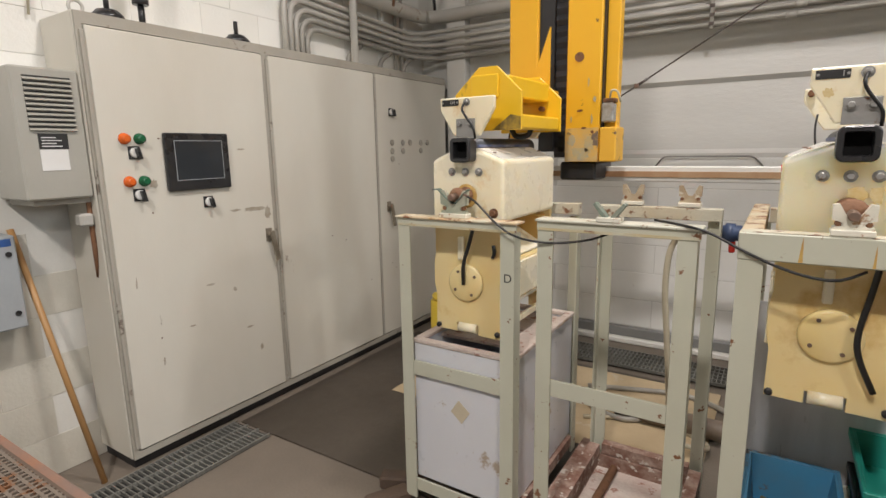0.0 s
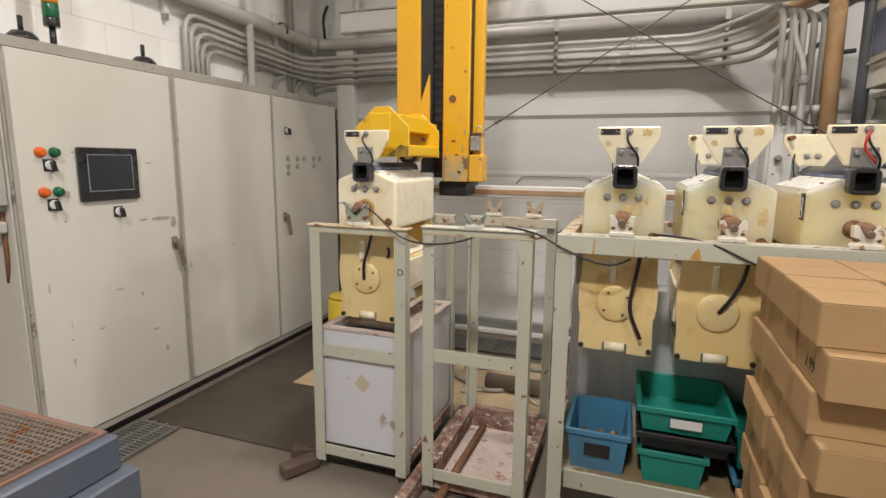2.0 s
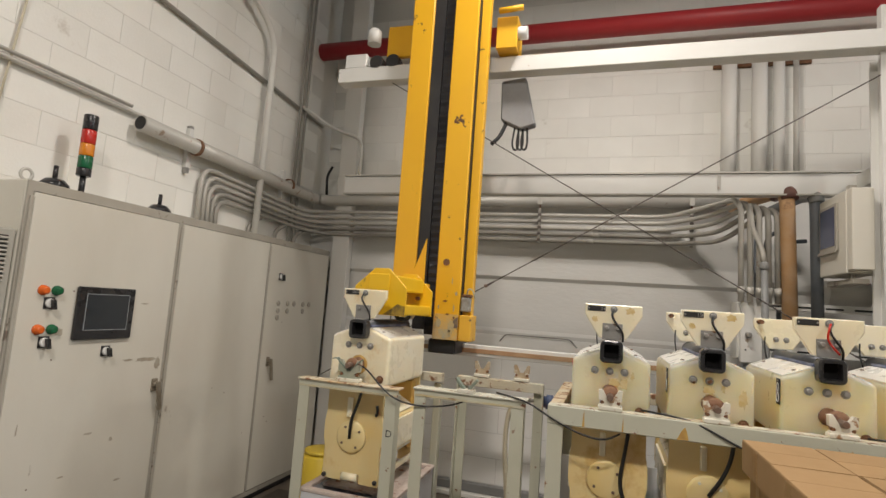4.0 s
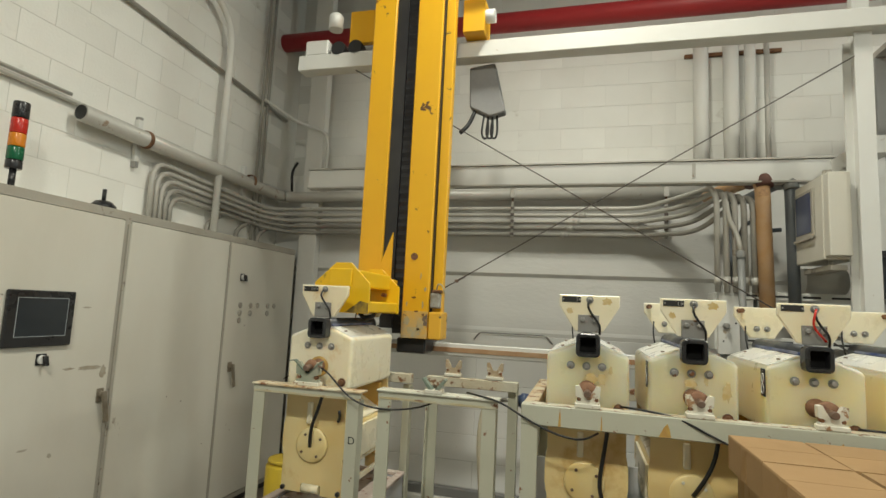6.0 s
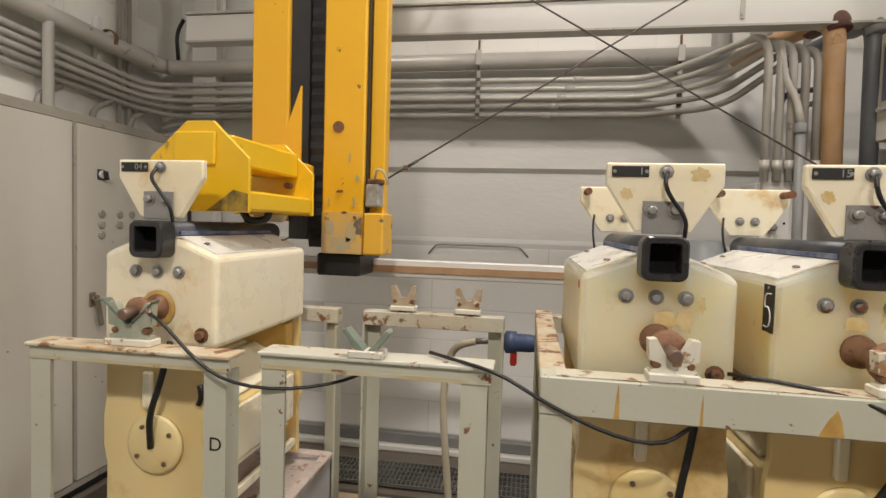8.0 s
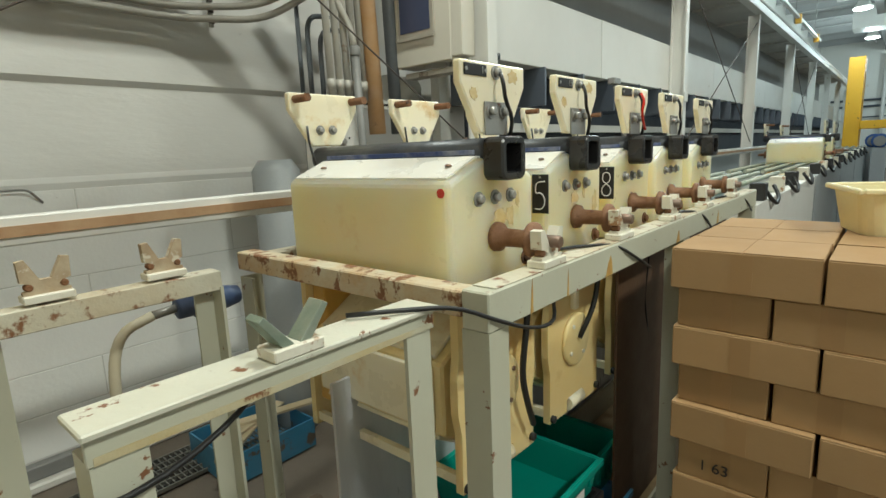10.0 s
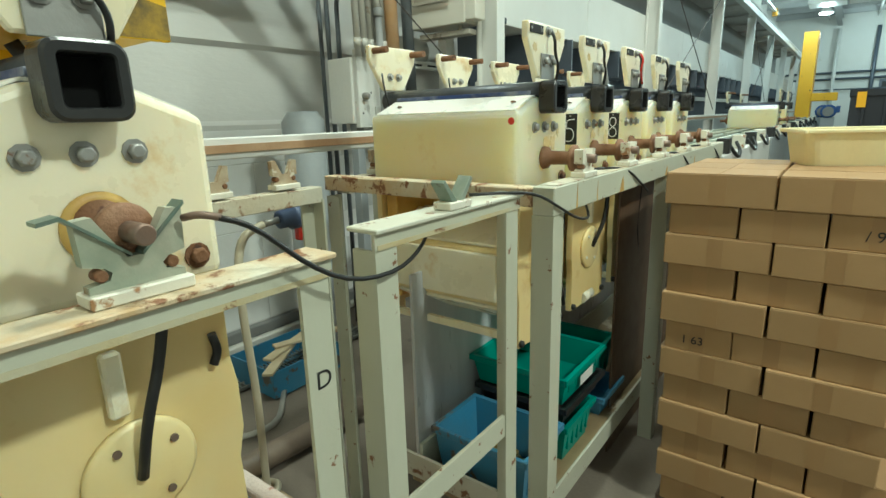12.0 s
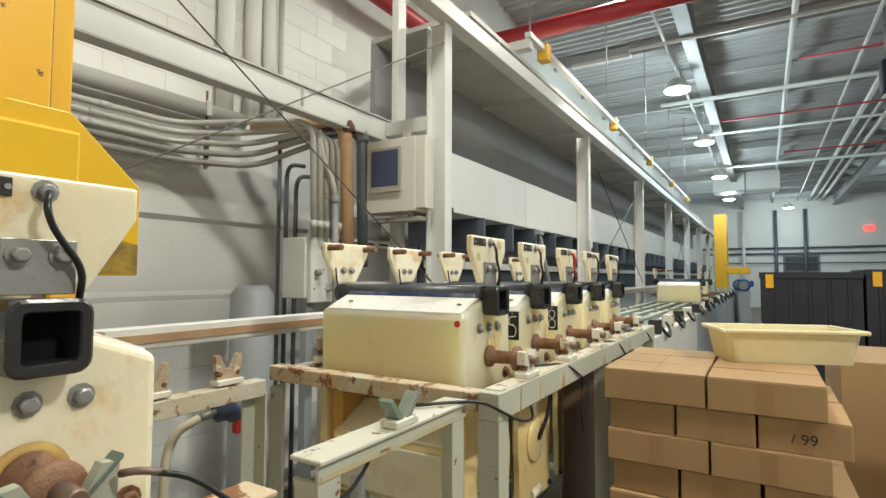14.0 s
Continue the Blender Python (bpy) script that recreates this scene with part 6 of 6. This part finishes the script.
single("carton_pallet", box(B(), 0.60, 1.25, 0.90, 1.56, 0.0, 0.029, 0.004), timber, "thin timber pallet under the cartons", "pallet")


def carton(x0, x1, y0, y1, z0, z1, label, turn=0.0):
    cx, cy = (x0 + x1) / 2, (y0 + y1) / 2
    c = thing("carton", (cx, cy, z0), label, "carton", "stacked cartons")
    part("body", box(B(), x0, x1, y0, y1, z0, z1, 0.003), cardboard, c)
    part("tape", box(B(), x0 - 0.0006, x0, cy - 0.024, cy + 0.024, z0 + 0.004, z1 - 0.004), tape, c, "brown tape strip")
    part("flap", box(B(), x0 + 0.001, x1 - 0.001, y0 + 0.001, cy - 0.0012, z1, z1 + 0.0016), cardboard, c)
    part("flap", box(B(), x0 + 0.001, x1 - 0.001, cy + 0.0012, y1 - 0.001, z1, z1 + 0.0016), cardboard, c)
    c.matrix_basis = pose(cx, cy, z0, 0, 0, turn)
    return c


for layer in range(12):
    z0 = BASE + (11 - layer) * LAYER
    z1 = z0 + LAYER - 0.002
    drift = 0.004 * layer
    if layer % 2 == 0:
        rows = [(1.275, 1.60), (0.945, 1.265)]
        for col in range(3):
            for y0, y1 in rows:
                xs = 0.572 + col * 0.222 + rnd.uniform(-0.006, 0.006)
                carton(xs, xs + 0.216, y0 - drift + rnd.uniform(-0.004, 0.0), y1 - drift, z0, z1, "plain brown taped carton in a pallet stack", rnd.uniform(-1.2, 1.2))
    else:
        for col in range(2):
            for y0, y1 in ((1.372, 1.588), (1.132, 1.366), (0.885, 1.126)):
                xs = 0.588 + col * 0.332 + rnd.uniform(-0.006, 0.006)
                ob = carton(xs, xs + 0.326, y0 - drift, y1 - drift - rnd.uniform(0, 0.004), z0, z1, "plain brown carton in a pallet stack", rnd.uniform(-1.0, 1.0))
                if layer == 5 and col == 0 and y0 > 1.3:
                    sixth = ob
                    ob["label"] = "brown carton with 163 handwritten faintly on its side"
                if layer == 1 and col == 0 and y0 < 0.9 and y0 > 0.7:
                    ob["label"] = "brown carton with 199 handwritten on its side"
                    lettering("/ 99", ink_and_shade, 0.045, Matrix.Translation((xs - 0.001, 1.0, z0 + 0.045)) @ FACE_WEST, "handwriting", ob)
lettering("1 63", ink_and_shade, 0.042, Matrix.Translation((0.5790, 1.475, BASE + 6 * LAYER + 0.045)) @ FACE_WEST, "handwriting", sixth)
# plastic tub on the stack
tb = thing("plastic_tub", (1.03, 1.04, BASE + 12 * LAYER), "long yellowed plastic tub on top of the cartons", "tub")
tz = BASE + 12 * LAYER
b = B()
rings = []
for s, z in ((0.02, tz), (0.0, tz + 0.12), (0.008, tz + 0.12), (0.028, tz + 0.01)):
    x0, x1, y0, y1, r = 0.90 + s, 1.16 - s, 0.80 + s, 1.28 - s, 0.04
    ring = []
    for cx_, cy_, a0 in ((x1 - r, y1 - r, 0), (x0 + r, y1 - r, 90), (x0 + r, y0 + r, 180), (x1 - r, y0 + r, 270)):
        for k in range(5):
            a = radians(a0 + k * 22.5)
            ring.append(b.verts.new((cx_ + r * math.cos(a), cy_ + r * math.sin(a), z)))
    rings.append(ring)
n = len(rings[0])
b.faces.new(rings[0][::-1])
b.faces.new(rings[3])
for p, q in zip(rings, rings[1:]):
    for k in range(n):
        b.faces.new((p[k], p[(k + 1) % n], q[(k + 1) % n], q[k]))
bmesh.ops.recalc_face_normals(b, faces=b.faces[:])
part("shell", b, tub_m, tb)
b = B()
for a in ((0.888, 1.172, 0.788, 0.802), (0.888, 1.172, 1.278, 1.292), (0.888, 0.902, 0.802, 1.278), (1.158, 1.172, 0.802, 1.278)):
    box(b, *a, tz + 0.113, tz + 0.129, 0.004)
part("rim", b, tub_m, tb)
tb.matrix_basis = pose(1.13, 1.05, tz, 0, 0, 20)
for k in range(4):
    carton(1.35 + 0.01 * k, 1.75, 0.15 + 0.03 * k, 0.62, 0.282 * k, 0.28 + 0.282 * k, "brown carton on a farther pallet")

single("carton_label", box(B(), 1.3775, 1.3788, 0.52, 0.60, 0.98, 1.06), paper_white, "white paper label on the farther carton", "label")

# ---- the line farther off ----
for cx in (6.75, 7.85):
    ob = copy_thing(first, pose(cx, 2.12, 1.25))
    ob["label"] = "cream plating barrel unit farther along the line"
for k in range(6):
    x = 2.35 + k * 2.6
    tk = thing("process_tank", (x + 1.25, 2.15, 0.0), "pale grey process tank with copper bars on top", "tank", "process tanks")
    b = B()
    for a in ((x, x + 2.5, 1.72, 1.78), (x, x + 2.5, 2.52, 2.58), (x, x + 0.06, 1.78, 2.52), (x + 2.44, x + 2.5, 1.78, 2.52)):
        box(b, *a, 0.12, 1.24, 0.004)
    part("wall", b, grey_box_paint if k else white_steel, tk)
    part("base", box(B(), x + 0.02, x + 2.48, 1.74, 2.56, 0.0, 0.119), grey_box_paint, tk)
    part("liquid", box(B(), x + 0.06, x + 2.44, 1.78, 2.52, 1.0, 1.1), surface("tank_liquid", (0.05, 0.12, 0.14), 0.1, bump=0.0), tk, "dark green liquid")
    for j in range(5):
        part("bar", rod(B(), [(x + 0.05, 1.85 + j * 0.15, 1.275), (x + 2.45, 1.85 + j * 0.15, 1.275)], 0.02, 8), copper_green, tk, "greenish copper bar")
    for j in range(4):
        part("clamp", box(B(), x + 0.2 + j * 0.6, x + 0.28 + j * 0.6, 1.72, 1.80, 1.241, 1.34, 0.004), white_bracket if j % 2 else black_rubber_and_shade, tk)
    for j in range(3):
        part("lead", rod(B(), bent([(x + 0.3 + j * 0.8, 1.74, 1.30), (x + 0.4 + j * 0.8, 1.69, 1.20), (x + 0.55 + j * 0.8, 1.70, 1.24), (x + 0.6 + j * 0.8, 1.74, 1.30)], 0.06), 0.012, 6), cable_m, tk)
bin_black = surface("black_bin", (0.014, 0.017, 0.025), 0.45, other=(0.03, 0.034, 0.045), other_scale=3, other_amount=0.6)


def bulk_bin(y0, y1, top, label):
    b_ = thing("black_bin", (6.6, (y0 + y1) / 2, 0.0), label, "bin", "bulk bins")
    part("body", open_tub(B(), 6.0, 7.1, y0, y1, 0.10, top, 0.03), bin_black, b_)
    r_ = B()
    for a in ((5.985, 6.012, y0 - 0.012, y1 + 0.012), (7.088, 7.115, y0 - 0.012, y1 + 0.012), (6.012, 7.088, y0 - 0.012, y0 + 0.012), (6.012, 7.088, y1 - 0.012, y1 + 0.012)):
        box(r_, *a, top - 0.06, top + 0.012, 0.004)
    part("rim", r_, bin_black, b_)
    for y in (y0 + 0.05, y1 - 0.05 - 0.12, (y0 + y1) / 2 - 0.06):
        part("foot", box(B(), 6.02, 7.08, y, y + 0.12, 0.0, 0.099, 0.006), bin_black, b_)
    for k in range(5):
        y = y0 + 0.12 + k * (y1 - y0 - 0.24) / 4
        part("rib", box(B(), 5.984, 5.9995, y - 0.015, y + 0.015, 0.16, top - 0.07, 0.003), bin_black, b_)
    part("tag", box(B(), 5.979, 5.9835, y1 - 0.135, y1 - 0.055, top - 0.175, top - 0.015), yellow_paint, b_, "yellow tag")


bulk_bin(0.165, 1.135, 1.69, "large black plastic bulk bin with a yellow tag")
bulk_bin(-0.86, 0.135, 1.72, "large black plastic bulk bin beside another")
# added grey sheet: its colour stands for the shaded wall above the duct
single("grey_partition", box(B(), 2.1, 26.0, 3.9, 3.95, 2.5, 3.638), surface("grey_sheet", (0.33, 0.33, 0.32), 0.6, other=(0.26, 0.26, 0.25), other_scale=1.2), "grey sheet added to paint the wall's shade above the exhaust duct", "partition", kind="structure")
for x, y0, y1, z in ((3.4, -0.9, 0.3, 0.95), (3.3, -1.6, -1.0, 1.1), (1.95, 0.25, 0.78, 1.22), (2.0, -0.5, 0.2, 1.05)):
    big = carton(x, x + 0.8, y0, y1, 0.0, z, "large brown carton on the hall floor")
    big["group"] = "large cartons"
m2 = thing("far_hoist", (20.0, 2.5, 1.4), "yellow hoist mast farther down the line", "hoist")
part("column", box(B(), 20.0, 20.4, 2.2, 2.6, 0.0, 3.9, 0.01), yellow_paint, m2)
part("column", box(B(), 20.6, 20.9, 2.2, 2.6, 0.0, 3.9, 0.01), yellow_paint, m2)
part("arm", box(B(), 19.8, 20.4, 1.5, 2.2, 1.75, 2.0, 0.02), yellow_paint, m2)
for x, y in ((13.0, 1.5), (13.6, 1.62)):
    pm_ = thing("pump_motor", (x, y, 0.0), "blue electric pump motor on a stand by the tanks", "motor", "pump motors")
    part("body", rod(B(), [(x - 0.2, y, 1.45), (x + 0.25, y, 1.45)], 0.13, 18), blue_paint, pm_)
    part("end_bell", rod(B(), [(x - 0.26, y, 1.45), (x - 0.201, y, 1.45)], 0.10, 18), mid_grey, pm_)
    part("terminal_box", box(B(), x - 0.08, x + 0.08, y - 0.20, y - 0.125, 1.42, 1.56, 0.01), blue_paint, pm_)
    for k in range(6):
        part("fin", tube(B(), (x - 0.16 + k * 0.07, y, 1.45), (x - 0.145 + k * 0.07, y, 1.45), 0.142, 0.129, 18), blue_paint, pm_)
    part("stand", box(B(), x - 0.18, x + 0.22, y - 0.12, y + 0.12, 0.0, 1.325, 0.01), grey_box_paint, pm_)

# ---- roof steel and far wall services ----
def i_beam(bm, axis, a, b, c, z0, z1, w, th=0.02):
    """An I-section along an axis from a to b, centred on c across it."""
    prism(bm, [(c - w / 2, z0), (c + w / 2, z0), (c + w / 2, z0 + th), (c + th / 2, z0 + th), (c + th / 2, z1 - th), (c + w / 2, z1 - th), (c + w / 2, z1), (c - w / 2, z1), (c - w / 2, z1 - th), (c - th / 2, z1 - th), (c - th / 2, z0 + th), (c - w / 2, z0 + th)], axis, a, b)
    return bm


for k in range(17):
    x = 1.2 + k * 1.85
    single("roof_purlin", i_beam(B(), "y", Y0, YU, x, 5.72, 5.948, 0.11, 0.014), ceiling_paint, "pale grey steel purlin under the roof deck", "purlin", "roof purlins")
girder_m = surface("dull_girder_paint", (0.30, 0.30, 0.295), 0.6, other=(0.24, 0.24, 0.235), other_scale=1.5, other_amount=0.7)
for y in (2.02, -2.1, -6.2):
    single("roof_girder", i_beam(B(), "x", X0, X1, y, 5.36, 5.718, 0.20, 0.02), girder_m, "pale grey steel girder along the hall roof", "girder", "roof girders")
for y, z, r, m in ((2.46, 5.24, 0.03, white_steel), (0.6, 5.2, 0.045, white_steel), (-0.5, 5.15, 0.03, white_steel), (-1.0, 5.2, 0.06, white_steel), (-1.3, 5.2, 0.04, white_steel), (-1.55, 5.2, 0.06, white_steel)):
    pipe_run("roof_pipe", [(-2.9, y, 5.719 - r), (31.9, y, 5.719 - r)], r, m, "pipe run under the roof purlins", "pipe", "roof pipes", seg=8)
for x, y1, r, m in ((7.4, 2.9, 0.03, white_steel), (9.2, 0.5, 0.022, red_paint), (10.6, 2.9, 0.045, white_steel), (12.6, 1.9, 0.022, red_paint), (13.8, 2.9, 0.03, white_steel), (17.0, 0.5, 0.022, red_paint), (18.5, 2.9, 0.045, white_steel)):
    pipe_run("cross_pipe", [(x, -8.9, 5.359 - r), (x, y1, 5.359 - r)], r, m, "pipe crossing under the roof girders", "pipe", "roof cross pipes", seg=8)
single("roof_tube_light", box(B(), 7.55, 7.65, 2.9, 3.9, 5.30, 5.36, 0.01), white_steel, "unlit strip light fitting under the roof", "strip light")
rd = thing("roof_duct", (22.5, 1.6, 5.0), "large pale sheet-metal duct under the roof", "duct")
part("body", box(B(), 22.0, 23.0, 0.5, 2.75, 5.0, 5.719, 0.02), white_steel, rd)
part("joint_flange", box(B(), 21.985, 23.015, 1.6, 1.66, 4.985, 5.717, 0.004), mid_grey, rd)
for y in (-0.6, -1.25):
    r = thing("cord_reel", (9.0, y, 4.5), "dark cord reel hanging from the roof", "cord reel", "cord reels")
    part("body", box(B(), 8.9, 9.1, y - 0.08, y + 0.08, 4.5, 5.0, 0.02), surface("reel_dark_%d" % int(-y * 100), (0.03, 0.04, 0.06), 0.5), r)
    part("hanger", rod(B(), [(9.0, y, 4.99), (9.0, y, 5.952)], 0.015, 6), steel, r)
    part("cord", rod(B(), [(9.0, y, 4.5), (9.0, y, 2.2)], 0.012, 6), red_paint, r, "red cord")
tk = thing("festoon_track", (3.2, 2.85, 3.8), "thin steel festoon track hanging over the beam", "track")
part("rail", box(B(), 2.95, 15.0, 2.82, 2.88, 3.78, 3.83, 0.002), white_steel, tk)
for x in (3.0, 5.75, 8.5, 11.25, 14.0):
    part("drop_rod", rod(B(), [(x, 2.85, 3.83), (x, 2.85, ZC - 0.06)], 0.008, 6), steel, tk)
    part("trolley", box(B(), x + 0.3, x + 0.42, 2.80, 2.90, 3.70, 3.86, 0.004), yellow_worn, tk, "small brass-yellow trolley")
part("arm", box(B(), 2.96, 3.06, 2.84, 4.56, 3.69, 3.775, 0.003), white_steel, tk, "white bracket arm from the wall")
for x in (POSTX[1], POSTX[3]):
    for z0, z1 in ((1.55, 3.2), (3.2, 1.55)):
        w = thing("brace_wire", (x + 0.09, 2.87, z0), "taut steel brace wire between two posts of the line", "wire", "brace wires")
        part("rope", rod(B(), [(x + 0.09, 2.87, z0), (x + 3.3, 2.87, z1)], 0.006, 6), wire_m, w)
lever = thing("lever", (2.75, 2.60, 1.30), "grey steel lever standing behind the barrel units", "lever")
part("rod", rod(B(), [(2.945, 2.60, 1.241), (2.56, 2.60, 1.97)], 0.016, 8), mid_grey, lever)
part("grip", box(B(), 2.50, 2.60, 2.575, 2.625, 1.965, 2.005, 0.006), mid_grey, lever)
for z, r in ((3.2, 0.05), (2.9, 0.05), (2.4, 0.03)):
    pipe_run("far_pipe", [(X1 - 0.15, Y0 + 0.5, z), (X1 - 0.15, 4.0, z)], r, blue_grey_steel, "dark pipe along the far wall", "pipe", "far wall pipes", seg=8)
for y in (-0.8, 0.5, 2.0):
    pipe_run("far_riser", [(X1 - 0.25, y, 0.0), (X1 - 0.25, y, 5.2)], 0.08, blue_grey_steel if y < 1 else white_steel, "riser pipe on the far wall", "pipe", "far wall pipes", seg=8)
wn = thing("far_window", (X1 - 0.05, 0.3, 1.8), "dark framed window in the far wall", "window")
part("frame", box(B(), X1 - 0.06, X1 - 0.002, -1.4, 0.2, 1.9, 2.8), blue_grey_steel, wn)
part("pane", box(B(), X1 - 0.07, X1 - 0.062, -1.3, 0.1, 2.0, 2.7), screen_glass, wn)
sg = thing("exit_sign", (X1 - 0.1, -3.55, 4.1), "glowing red exit sign on the far wall", "sign")
part("body", box(B(), X1 - 0.12, X1 - 0.002, -3.66, -3.25, 4.0, 4.24, 0.01), sign_red, sg)

# ---- block pieces of the walls ----
def blocks(wall, axis, u0, u1, z0, z1, at, out, w=0.405, h=0.203, gap=0.0024, paint=block_paint, edge=0.0012):
    """Blocks in running bond on a wall; axis is the wall's run, out the way it faces."""
    b = B()
    d = 0.010
    if axis == "y":
        box(b, -d, 0.0, gap / 2, w - gap / 2, gap / 2, h - gap / 2, edge)
    else:
        box(b, gap / 2, w - gap / 2, 0.0, d, gap / 2, h - gap / 2, edge)
    me = mesh_of("block", b, paint)
    for row in range(int((z1 - z0) / h)):
        off = (row % 2) * w / 2
        for k in range(int((u1 - u0 - off) / w)):
            ob = new("block", me)
            u = u0 + off + k * w
            ob.location = (at + out, u, z0 + row * h) if axis == "y" else (u, at, z0 + row * h)
            ob.parent = wall


blocks(wall_west, "y", 0.05, 1.27, 0.0, 1.42, X0, 0.0, paint=stained_block)
blocks(wall_west, "y", 1.67, 4.36, 0.0, 1.42, X0, 0.0)
blocks(wall_west, "y", 0.05, 4.36, 1.421, 4.9, X0, 0.0)
blocks(wall_nu, "x", X0, 2.6, 2.83, 5.0, YU, 0.0)
blocks(wall_nl, "x", -2.45, 2.6, 0.13, 1.50, YB - 0.003, 0.0, 1.62, 0.225, 0.005, lower_paint, 0.002)
